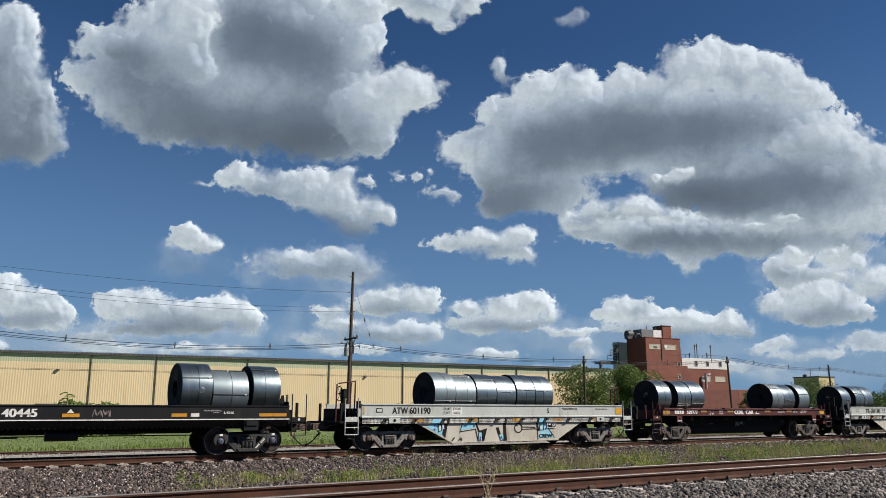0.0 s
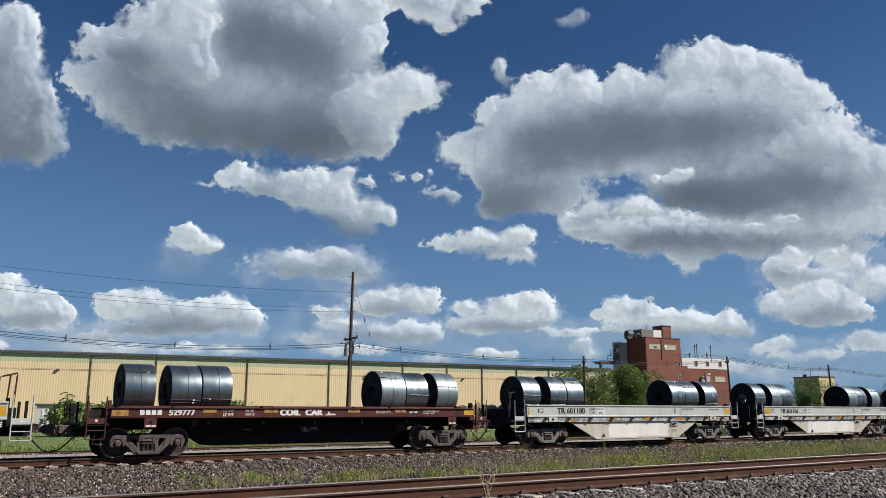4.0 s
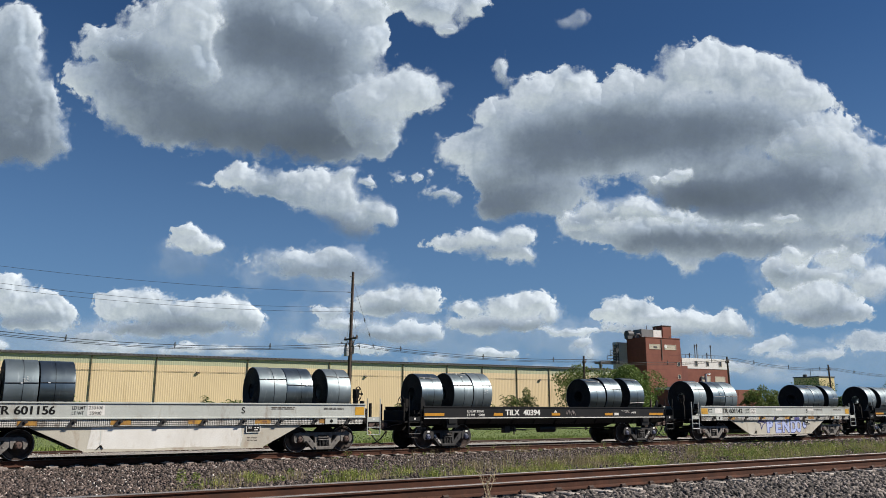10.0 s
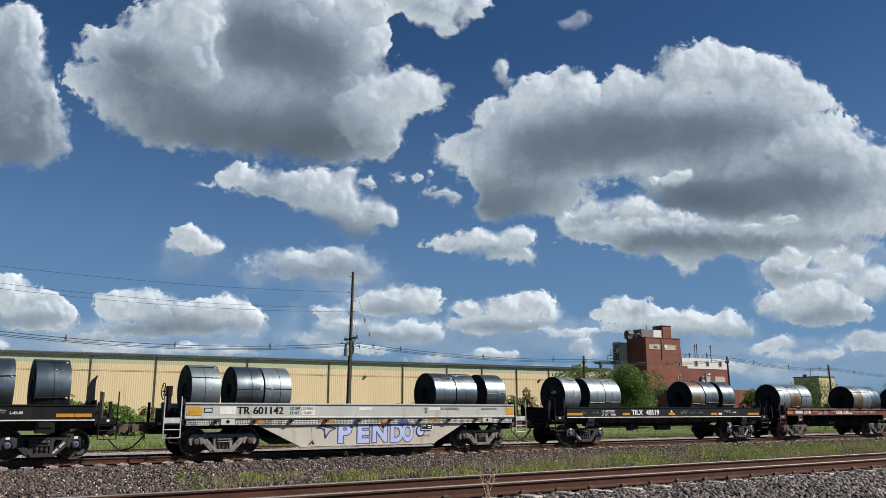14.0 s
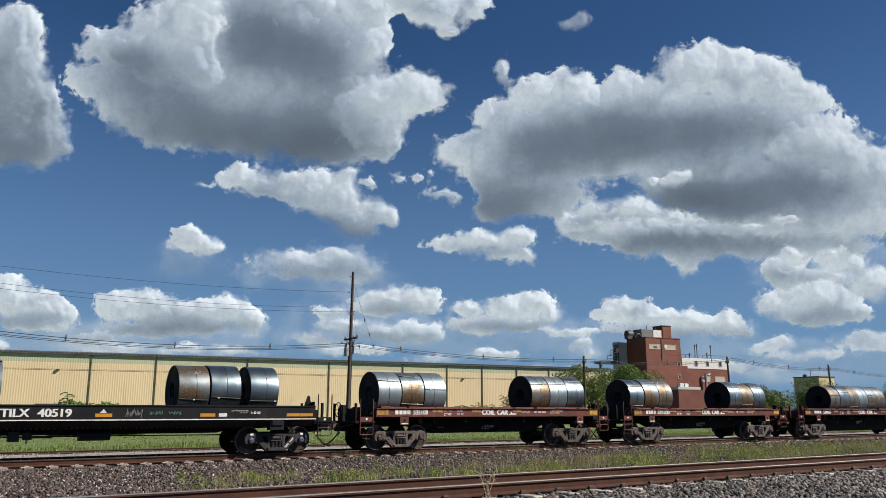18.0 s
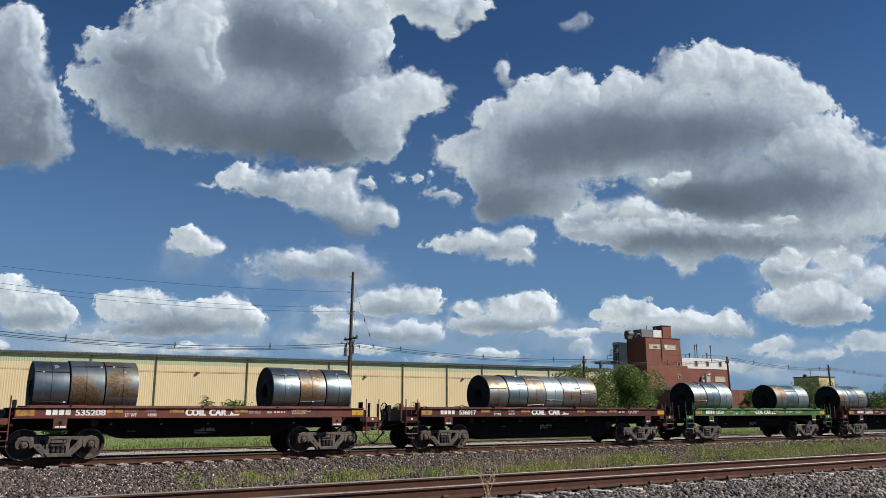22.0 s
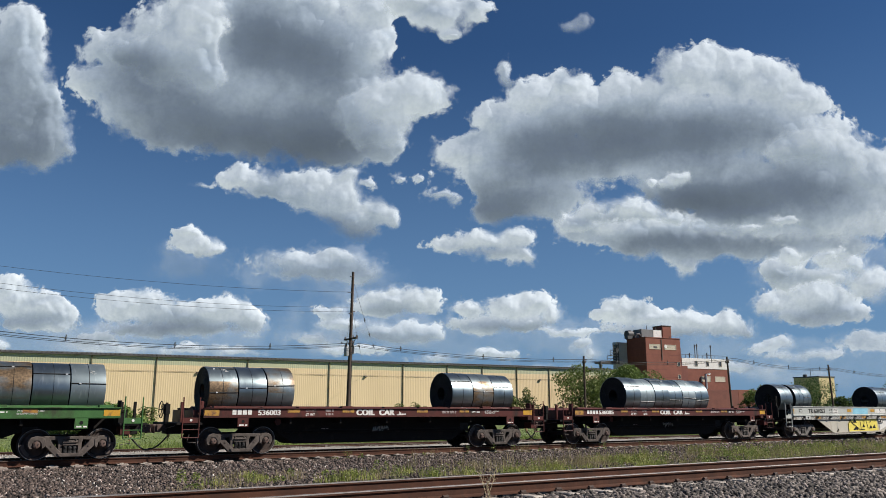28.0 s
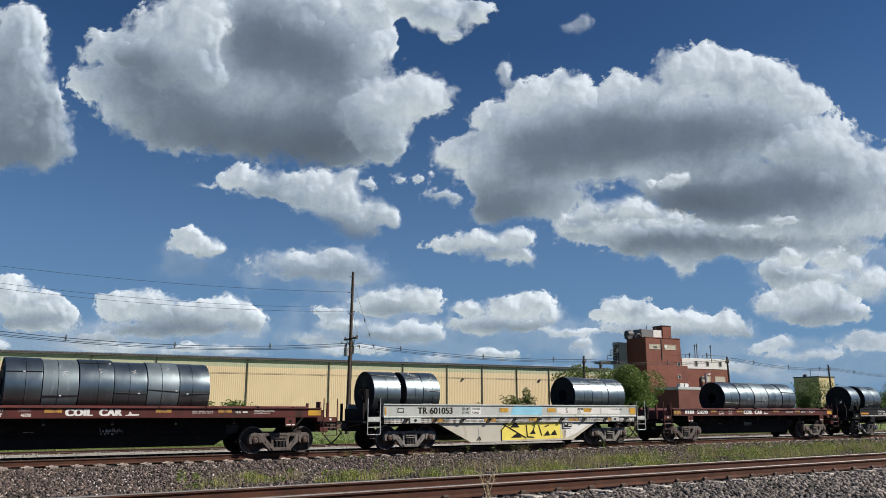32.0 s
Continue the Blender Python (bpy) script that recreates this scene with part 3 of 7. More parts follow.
def track(label, y, top, x0, x1, spacing, tie_x, tie_mat, clips, h=0.186):
    """Two rails at y and y + 1.51 with their heads at top, and ties from tie_x[0] to tie_x[1]."""
    t = new("railway_track")
    t.location = (0, y, top)
    tagged(t, label, "railway track", kind="structure")
    for dy in (0.0, 1.51):
        s = Shape().prism([(a + dy, b - h) for a, b in rail_section(h)], "x", x0, x1)
        r = s.part("rail", M_RAIL, t, bevel=0)
        Shape().prism([(dy - 0.0395, -0.011), (dy + 0.0395, -0.011), (dy + 0.0395, -0.005), (dy + 0.030, 0.004), (dy - 0.030, 0.004), (dy - 0.0395, -0.005)], "x", x0, x1).part("rail_head", M_RAILTOP if clips else M_DULLHEAD, r, "polished steel running surface" if clips else "dull brown running surface")
    tie = Shape().prism([(-0.13, -h - 0.22), (0.13, -h - 0.22), (0.115, -h - 0.005), (-0.115, -h - 0.005)], "y", -0.52, 2.03).mesh("tie", bevel=0.015)
    tie.materials.append(tie_mat)
    clip = Shape()
    clip.rod((-0.05, -0.10, -h + 0.03), (0.05, -0.10, -h + 0.035), 0.028, 8)
    clip.box(-0.08, 0.08, -0.15, -0.07, -h - 0.006, -h + 0.022)
    clip.rod((0.02, -0.075, -h + 0.02), (0.02, -0.03, -h + 0.03), 0.014, 6)
    clip = clip.mesh("rail_clip", smooth=True)
    clip.materials.append(M_CLIP)
    plate = Shape().box(-0.17, 0.17, -0.30, 0.15, -h - 0.03, -h + 0.004).box(-0.06, 0.06, -0.16, -0.08, -h, -h + 0.03).mesh("tie_plate", bevel=0.004)
    plate.materials.append(M_TIE if not clips else M_CLIP)
    rng = random.Random(5)
    x = tie_x[0]
    while x < tie_x[1]:
        o = place(tie, "tie", pose(x + rng.uniform(-0.02, 0.02), rng.uniform(-0.04, 0.04), rng.uniform(-0.008, 0.004), 0, 0, rng.uniform(-1.2, 1.2)), t)
        if clips:
            place(clip, "rail_clip", pose(rng.uniform(-0.02, 0.02), 0, 0, 0, 0, rng.uniform(-9, 9)), o)
        else:
            place(plate, "tie_plate", pose(0, 0, 0), o)
        x += spacing
    return t


lay_ground()
track("main line track with rusty rails on pale concrete ties", 10.72, 0.63, -120, 900, 0.78, (2.6, 66), M_TIE, True)
track("yard track with rusty rails under the train", 27.3, 0.35, -120, 900, 0.68, (-2, 72), M_OLDTIE, False)
track("disused track with rusty rails beside the grass", 32.0, 0.34, -120, 900, 0.7, (-2, 60), M_OLDTIE, False)
stones(26000, 3, 34, 7.6, 10.63, 0.066, M_NEARSTONE, 1, "coarse dark grey railway ballast")
stones(1300, 3, 40, 8.0, 26.5, 0.045, M_WHITESTONE, 9, "scattered pale chips of limestone in the ballast")
stones(1700, 3, 34, 7.7, 10.6, 0.06, M_ROSESTONE, 6, "pale pinkish stones among the grey ballast")
stones(5000, 3, 40, 10.8, 12.15, 0.064, M_NEARSTONE, 2, "coarse dark grey railway ballast")
stones(56000, 0, 62, 12.4, 26.95, 0.060, M_BALLAST, 3, "brown-grey gravel between the tracks")
stones(4500, 0, 50, 12.6, 26.9, 0.056, M_ROSESTONE, 5, "pale pinkish stones among the brown gravel")
stones(16000, 0, 80, 27.6, 36.2, 0.04, M_PALE_STONE, 4, "pale grey ballast between the far tracks")


# ---- the train ----
M_GREYWHITE = surface("pale_grey_car_paint", (0.44, 0.46, 0.435), (0.37, 0.385, 0.36), 1.1, 0.5, bump=0.06, streak=0.8, dirt=(0.24, 0.21, 0.175), dirt_amount=0.18, rand=0.06)
M_CREAM = surface("cream_girder_paint", (0.455, 0.43, 0.365), (0.37, 0.34, 0.285), 0.9, 0.55, bump=0.06, streak=0.7, dirt=(0.28, 0.22, 0.16), dirt_amount=0.30)
M_FRESHWHITE = surface("white_overpaint", (0.66, 0.65, 0.62), (0.57, 0.55, 0.51), 1.4, 0.5, bump=0.04, streak=0.6, dirt=(0.45, 0.40, 0.33), dirt_amount=0.15)
M_OXIDE = surface("oxide_red_car_paint", (0.10, 0.028, 0.024), (0.07, 0.022, 0.019), 0.9, 0.5, bump=0.06, streak=0.6, dirt=(0.035, 0.022, 0.018), dirt_amount=0.35, rand=0.15, spec=0.2)
M_RUSTRED = surface("rusty_red_car_paint", (0.155, 0.048, 0.036), (0.105, 0.036, 0.028), 0.9, 0.6, bump=0.06, streak=0.6, dirt=(0.06, 0.034, 0.026), dirt_amount=0.3, spec=0.2)
M_CARGREEN = surface("green_car_paint", (0.055, 0.145, 0.045), (0.04, 0.105, 0.034), 0.9, 0.6, bump=0.06, streak=0.6, dirt=(0.04, 0.05, 0.028), dirt_amount=0.34, spec=0.2)
M_CARBLACK = surface("black_car_paint", (0.006, 0.0065, 0.0075), (0.010, 0.010, 0.011), 0.8, 0.5, bump=0.04, streak=0.6, dirt=(0.02, 0.018, 0.016), dirt_amount=0.2, spec=0.22)
# black underframe, its base colour taken down to near-black as painted shade
M_UNDER = surface("shade_black_underframe", (0.006, 0.0055, 0.0055), (0.010, 0.0085, 0.008), 1.5, 0.85, bump=0.2, dirt=(0.024, 0.017, 0.014), dirt_amount=0.2, spec=0.25)
M_TRUCK = surface("dusty_cast_steel", (0.105, 0.084, 0.074), (0.042, 0.033, 0.029), 4.0, 0.85, bump=0.3, rand=0.2)
M_TRUCKPALE = surface("pale_dusty_cast_steel", (0.185, 0.172, 0.158), (0.095, 0.085, 0.078), 4.0, 0.85, bump=0.3, rand=0.15)
M_TRUCKBLACK = surface("dark_cast_steel", (0.024, 0.023, 0.024), (0.014, 0.013, 0.014), 4.0, 0.75, bump=0.3)
M_WHEEL = surface("wheel_steel", (0.022, 0.017, 0.015), (0.058, 0.036, 0.029), 3.0, 0.8, 0.1, bump=0.2)
M_TREAD = surface("bright_wheel_rim", (0.36, 0.35, 0.34), (0.22, 0.21, 0.20), 5.0, 0.4, 0.7, bump=0.05)
M_CAP = surface("rusty_bearing_cap", (0.10, 0.060, 0.048), (0.065, 0.045, 0.04), 8.0, 0.8, bump=0.3)
M_CAPBLUE = surface("blue_bearing_cap", (0.075, 0.085, 0.14), (0.05, 0.055, 0.09), 8.0, 0.55, bump=0.2)
M_YELLOW = surface("yellow_reflector", (0.55, 0.30, 0.02), (0.42, 0.22, 0.02), 2.0, 0.45, bump=0.03, dirt=(0.2, 0.12, 0.03), dirt_amount=0.35)
M_DULLYELLOW = surface("faded_yellow_reflector", (0.40, 0.22, 0.03), (0.28, 0.13, 0.025), 2.5, 0.55, bump=0.03, dirt=(0.09, 0.04, 0.025), dirt_amount=0.5)
M_ORANGE = surface("amber_reflector", (0.50, 0.23, 0.015), (0.42, 0.19, 0.015), 3.0, 0.4, bump=0.03)
M_LETTER = surface("white_lettering", (0.70, 0.69, 0.66), (0.55, 0.53, 0.5), 3.0, 0.6, bump=0.0, dirt=(0.3, 0.25, 0.22), dirt_amount=0.2)
M_INK = surface("black_lettering", (0.008, 0.008, 0.008), (0.014, 0.014, 0.014), 3.0, 0.7, bump=0.0, spec=0.12)
M_FADED = surface("faded_lettering", (0.30, 0.25, 0.24), (0.24, 0.19, 0.18), 3.0, 0.7, bump=0.0)
M_GREENCHALK = surface("green_chalk", (0.10, 0.22, 0.17), (0.07, 0.16, 0.13), 3.0, 0.9, bump=0.0)
M_HOSE = surface("black_rubber_hose", (0.012, 0.012, 0.012), rough=0.8)
M_BRASS = surface("yellow_angle_cock", (0.5, 0.36, 0.18), (0.4, 0.26, 0.12), 8, 0.6)
M_SKYBLUE = surface("sky_blue_spray_paint", (0.23, 0.50, 0.62), (0.18, 0.42, 0.55), 2.0, 0.6, bump=0.0)
M_LILAC = surface("lilac_spray_paint", (0.31, 0.38, 0.64), (0.42, 0.47, 0.68), 2.0, 0.6, bump=0.0)
M_LEMON = surface("lemon_spray_paint", (0.72, 0.60, 0.10), (0.62, 0.50, 0.08), 2.0, 0.6, bump=0.0)
M_NAVY = surface("navy_spray_paint", (0.035, 0.03, 0.16), (0.05, 0.05, 0.2), 2.0, 0.6, bump=0.0)


def mesh_walk_material():
    """Expanded-metal walkway seen edge on: rows of pale diamonds with dark holes."""
    m = surface("expanded_metal_walkway", (0.62, 0.61, 0.57), (0.42, 0.40, 0.37), 1.2, 0.6, bump=0.0, dirt=(0.12, 0.09, 0.07), dirt_amount=0.4)
    N, L = m.node_tree.nodes, m.node_tree.links
    b = N["Principled BSDF"]
    src = b.inputs["Base Color"].links[0].from_socket
    tc, mp = N.new("ShaderNodeTexCoord"), N.new("ShaderNodeMapping")
    mp.inputs["Rotation"].default_value = (0, radians(45), 0)
    mp.inputs["Scale"].default_value = (1, 1, 1)
    L.new(tc.outputs["Object"], mp.inputs["Vector"])
    ch = N.new("ShaderNodeTexChecker")
    ch.inputs["Scale"].default_value = 24.0
    ch.inputs["Color1"].default_value, ch.inputs["Color2"].default_value = (1, 1, 1, 1), (0.10, 0.10, 0.10, 1)
    L.new(mp.outputs[0], ch.inputs["Vector"])
    x = N.new("ShaderNodeMix")
    x.data_type, x.blend_type = "RGBA", "MULTIPLY"
    x.inputs[0].default_value = 1.0
    L.new(src, x.inputs[6])
    L.new(ch.outputs["Color"], x.inputs[7])
    L.new(x.outputs[2], b.inputs["Base Color"])
    return m


def coil_material(name, rust, dull):
    """Bare sheet steel, blue-grey mill scale with soft smears, a share of it gone brown with rust in wide bands."""
    m = bpy.data.materials.new(name)
    m.use_nodes = True
    N, L = m.node_tree.nodes, m.node_tree.links
    b = N["Principled BSDF"]
    tc, info = N.new("ShaderNodeTexCoord"), N.new("ShaderNodeObjectInfo")
    off = N.new("ShaderNodeVectorMath")
    off.operation = "MULTIPLY_ADD"
    off.inputs[1].default_value = (31, 17, 23)
    L.new(info.outputs["Random"], off.inputs[0])
    L.new(tc.outputs["Object"], off.inputs[2])

    def tex(scale, stretch=(1, 1, 1), detail=6):
        mp, n = N.new("ShaderNodeMapping"), N.new("ShaderNodeTexNoise")
        mp.inputs["Scale"].default_value = stretch
        n.inputs["Scale"].default_value, n.inputs["Detail"].default_value = scale, detail
        L.new(off.outputs[0], mp.inputs["Vector"])
        L.new(mp.outputs[0], n.inputs["Vector"])
        return n.outputs["Fac"]

    def rng(src, lo, hi, a=0.0, c=1.0):
        r = N.new("ShaderNodeMapRange")
        for k, v in zip(("From Min", "From Max", "To Min", "To Max"), (lo, hi, a, c)):
            r.inputs[k].default_value = v
        L.new(src, r.inputs["Value"])
        return r.outputs[0]

    def mix(fac, a, c):
        x = N.new("ShaderNodeMix")
        x.data_type = "RGBA"
        L.new(fac, x.inputs[0])
        for i, v in ((6, a), (7, c)):
            if isinstance(v, tuple):
                x.inputs[i].default_value = (*v, 1)
            else:
                L.new(v, x.inputs[i])
        return x.outputs[2]
    steel = mix(rng(tex(1.3, (1, 1, 0.6)), 0.35, 0.65), (0.208, 0.25, 0.272), (0.15, 0.186, 0.204))
    steel = mix(rng(tex(9.0, (1, 0.3, 0.3)), 0.58, 0.80), steel, (0.29, 0.325, 0.34))
    rusty = mix(rng(tex(16.0), 0.35, 0.7), (0.075, 0.051, 0.031), (0.175, 0.118, 0.068))
    where = rng(tex(1.5, (0.7, 1.2, 1.2), 9), 0.62 - rust, 0.82 - rust)
    if rust > 0:
        # the strip that lay outermost in the stack has rusted, up to a sharp edge
        def calc(op, a, c):
            n = N.new("ShaderNodeMath")
            n.operation = op
            for sock, v in zip(n.inputs, (a, c)):
                if isinstance(v, float):
                    sock.default_value = v
                else:
                    L.new(v, sock)
            return n.outputs[0]
        sep = N.new("ShaderNodeSeparateXYZ")
        L.new(tc.outputs["Object"], sep.inputs[0])
        up = rng(calc("FRACT", calc("MULTIPLY", info.outputs["Random"], 13.7), 0.0), 0.499, 0.501, -1.0, 1.0)
        edge = calc("ADD", calc("MULTIPLY", sep.outputs["Z"], up), rng(calc("FRACT", calc("MULTIPLY", info.outputs["Random"], 37.1), 0.0), 0.0, 1.0, -0.05, 0.55))
        where = calc("MULTIPLY", where, rng(edge, -0.015, 0.015))
    L.new(mix(where, steel, rusty), b.inputs["Base Color"])
    L.new(rng(where, 0, 1, 0.92 - dull * 0.25, 0.6), b.inputs["Metallic"])
    rough = N.new("ShaderNodeMath")
    rough.operation = "ADD"
    L.new(rng(tex(3.0, (1, 0.5, 0.5)), 0.3, 0.7, 0.28 + dull * 0.13, 0.37 + dull * 0.13), rough.inputs[0])
    L.new(rng(where, 0, 1, 0.0, 0.12), rough.inputs[1])
    L.new(rough.outputs[0], b.inputs["Roughness"])
    bump = N.new("ShaderNodeBump")
    bump.inputs["Strength"].default_value, bump.inputs["Distance"].default_value = 0.12, 0.03
    L.new(tex(2.6, (0.6, 1, 1), 3), bump.inputs["Height"])
    L.new(bump.outputs[0], b.inputs["Normal"])
    return m


M_WALKWAY = mesh_walk_material()
M_COIL = coil_material("coil_steel", -0.25, 0.0)
M_COILDULL = coil_material("coil_steel_dull", -0.25, 1.0)
M_COILRUST = coil_material("coil_steel_rusting", 0.27, 0.4)
# coil end faces coloured near-black: the shade on them is painted in
M_COILEND = surface("coil_end_shade", (0.012, 0.012, 0.014), (0.007, 0.007, 0.008), 4.0, 0.7, 0.0, bump=0.3, spec=0.2)
M_STRAP = surface("black_steel_strapping", (0.010, 0.010, 0.011), rough=0.4, metal=0.4)
M_SEAL = surface("bright_strap_seal", (0.75, 0.75, 0.74), rough=0.35, metal=0.5)


def writing(text, size, x, y, z, material, parent, name="lettering", bold=0.0, wide=1.0, spread=1.0, heavy=0.0, gap=0.34):
    """Flat lettering on the near side of a car, its left lower corner at x, z; each word is a piece of its own."""
    if " " in text:
        for word in text.split():
            o = writing(word, size, x, y, z, material, parent, name, bold, wide, spread, heavy)
            x += (max(v.co.x for v in o.data.vertices) + gap * size) * wide
        return o
    cu = bpy.data.curves.new(name, "FONT")
    cu.body, cu.size, cu.offset, cu.space_character = text, size, bold, spread
    ob = bpy.data.objects.new(name, cu)
    scene.collection.objects.link(ob)
    dg = bpy.context.evaluated_depsgraph_get()
    me = bpy.data.meshes.new_from_object(ob.evaluated_get(dg))
    bpy.data.objects.remove(ob)
    me.materials.append(material) if not me.materials else None
    me.materials[0] = material
    if heavy:
        bm = bmesh.new()
        for k in (-1, 0, 1):
            copy = me.copy()
            copy.transform(Matrix.Translation((k * heavy, 0, 0.0008 * k)))
            bm.from_mesh(copy)
        bm.to_mesh(me)
        bm.free()
    o = new(name, me)
    o.parent = parent
    o.matrix_basis = Matrix.Translation((x, y, z)) @ Matrix.Rotation(radians(90), 4, "X") @ Matrix.Diagonal((wide, 1, 1, 1))
    return o


def bars(name, x0, x1, z0, z1, y, rows, material, parent, seed=1, gap=0.35):
    """Writing too small to read: rows of short plain bars."""
    r = random.Random(seed)
    s = Shape()
    h = (z1 - z0) / rows
    for i in range(rows):
        x = x0 + r.uniform(0, 0.08) * (x1 - x0)
        while x < x1 - 0.02:
            w = min(r.uniform(0.06, 0.22), x1 - x)
            s.box(x, x + w, y - 0.003, y, z0 + h * i + h * gap * 0.5, z0 + h * (i + 1) - h * gap * 0.5)
            x += w + r.uniform(0.02, 0.05)
    return s.part(name, material, parent)


def panel(name, x0, x1, z0, z1, y, material, parent, thick=0.006, label=""):
    return Shape().box(x0, x1, y - thick, y, z0, z1).part(name, material, parent, label)


# Meshes that all the cars share.
def share(shape, name, material, smooth=False, bevel=0.0):
    me = shape.mesh(name, smooth, bevel)
    me.materials.append(material)
    return me


R = 0.457
WB = 0.925
AXLE = share(Shape().rod((0, -1.02, 0), (0, 1.02, 0), 0.082, 14), "axle", M_WHEEL, True)


def wheel_mesh():
    prof = ((-0.055, 0.10), (-0.055, 0.16), (-0.02, 0.22), (-0.008, 0.345), (-0.06, 0.385), (-0.068, 0.452), (0.045, 0.458), (0.055, 0.485), (0.072, 0.485), (0.078, 0.44), (0.06, 0.385), (0.02, 0.34), (0.022, 0.22), (0.085, 0.16), (0.085, 0.10))
    return share(Shape().lathe(prof, "y", (0, 0, 0), 40), "wheel", M_WHEEL, True)


WHEEL = wheel_mesh()
RIM = share(Shape().lathe(((-0.0705, 0.443), (-0.0705, 0.4535), (-0.066, 0.4555), (-0.063, 0.443)), "y", (0, 0, 0), 40), "rim", M_TREAD, True)
# chips and streaks on the plate that show the wheel turning
MARK = share(Shape().prism([(0.30 * math.cos(a), 0.30 * math.sin(a)) for a in (-1.35, -1.0, -0.5, -0.2)] + [(0.40 * math.cos(a), 0.40 * math.sin(a)) for a in (-0.2, -0.5, -1.0, -1.35)], "y", -0.064, -0.03), "dust_patch", M_TRUCK)


def sideframe_shape():
    """The cast side of a truck: top chord, two sloping arms, pedestal jaws and a spring seat."""
    s = Shape()
    y0, y1 = -0.11, 0.06
    s.prism([(-1.14, 0.60), (-1.05, 0.66), (-0.70, 0.70), (0.70, 0.70), (1.05, 0.66), (1.14, 0.60), (1.14, 0.52), (0.72, 0.56), (0.30, 0.60), (-0.30, 0.60), (-0.72, 0.56), (-1.14, 0.52)], "y", y0, y1)
    for k in (-1, 1):
        s.prism([(k * 0.88, 0.66), (k * 0.60, 0.66), (k * 0.50, 0.50), (k * 0.24, 0.22), (k * 0.24, 0.08), (k * 0.37, 0.09), (k * 0.70, 0.42), (k * 0.80, 0.52)], "y", y0 - 0.015, y1)
        s.prism([(k * 0.22, 0.66), (k * 0.38, 0.66), (k * 0.335, 0.50), (k * 0.33, 0.34), (k * 0.30, 0.15), (k * 0.22, 0.15)], "y", y0, y1)
        # the rounded head over the bearing, open below
        s.prism([(k * 1.10, 0.33), (k * 1.16, 0.42), (k * 1.17, 0.54), (k * 1.10, 0.66), (k * 0.94, 0.715), (k * 0.78, 0.69), (k * 0.68, 0.60), (k * 0.70, 0.38), (k * 0.77, 0.34), (k * 0.80, 0.50), (k * 0.86, 0.575), (k * 1.00, 0.575), (k * 1.04, 0.50), (k * 1.04, 0.34)], "y", y0 - 0.03, y1)
        s.rod((k * 0.52, y0 - 0.03, 0.40), (k * 0.52, y0, 0.40), 0.035, 8)
    s.prism([(-0.36, 0.20), (0.36, 0.20), (0.27, 0.09), (-0.27, 0.09)], "y", y0 - 0.05, y1)
    s.box(-0.22, 0.22, y0 - 0.06, y1, 0.50, 0.54)
    s.box(-0.22, 0.22, y0 - 0.06, y1, 0.42, 0.455)
    return s


SIDEFRAME = {k: share(sideframe_shape(), "sideframe", m, bevel=0.012) for k, m in (("dusty", M_TRUCK), ("pale", M_TRUCKPALE), ("black", M_TRUCKBLACK))}
SPRING = share(Shape().lathe(sum([[(z, 0.058), (z + 0.012, 0.068), (z + 0.024, 0.058), (z + 0.030, 0.045)] for z in np.arange(0, 0.22, 0.036)], []) + [(0.24, 0.0), (0.0, 0.0)], "z", (0, 0, 0), 12), "spring", M_TRUCKBLACK, True)
BOLSTER = share(Shape().box(-0.24, 0.24, -1.12, 1.12, 0.42, 0.58).box(-0.19, 0.19, -1.14, -0.95, 0.44, 0.50).box(-0.19, -0.14, -1.15, -1.0, 0.40, 0.60).box(0.14, 0.19, -1.15, -1.0, 0.40, 0.60), "bolster", M_TRUCK, bevel=0.012)


def cap_shape():
    s = Shape().lathe(((-0.17, 0.0), (-0.17, 0.06), (-0.15, 0.10), (-0.06, 0.115), (0.05, 0.115), (0.05, 0.0)), "y", (0, 0, 0), 18)
    for a in range(3):
        c = (0.055 * math.cos(a * 2.094 + 0.5), 0.055 * math.sin(a * 2.094 + 0.5))
        s.rod((c[0], -0.195, c[1]), (c[0], -0.16, c[1]), 0.018, 6)
    s.box(-0.13, 0.13, -0.09, 0.05, 0.06, 0.16)
    return s


CAP = {k: share(cap_shape(), "bearing_cap", m, True) for k, m in (("rust", M_CAP), ("blue", M_CAPBLUE))}


def brake_wheel_mesh():
    s = Shape()
    pts = [(0, 0.27 * math.cos(a), 0.27 * math.sin(a)) for a in np.linspace(0, 2 * math.pi, 21)]
    s.tube(pts, 0.017, 6)
    for a in np.linspace(0, 2 * math.pi, 7)[:-1]:
        s.rod((0.03, 0, 0), (0, 0.26 * math.cos(a), 0.26 * math.sin(a)), 0.012, 5)
    s.rod((-0.02, 0, 0), (0.2, 0, 0), 0.03, 8)
    return share(s, "brake_wheel", M_UNDER)


BRAKEWHEEL = brake_wheel_mesh()
GUSSET = share(Shape().prism([(-1.50, 1.16), (-1.30, 0.90), (-1.22, 0.90), (-1.38, 1.16)], "x", -0.02, 0.02), "gusset", M_CARBLACK)
HOOK = share(Shape().prism([(-0.16, 0.985), (-0.02, 0.985), (0.10, 1.16), (0.12, 1.22), (-0.01, 1.20)], "y", -1.53, -1.47).rod((0.07, -1.58, 1.14), (0.07, -1.50, 1.14), 0.05, 8), "tie_down_bracket", M_TRUCKBLACK)
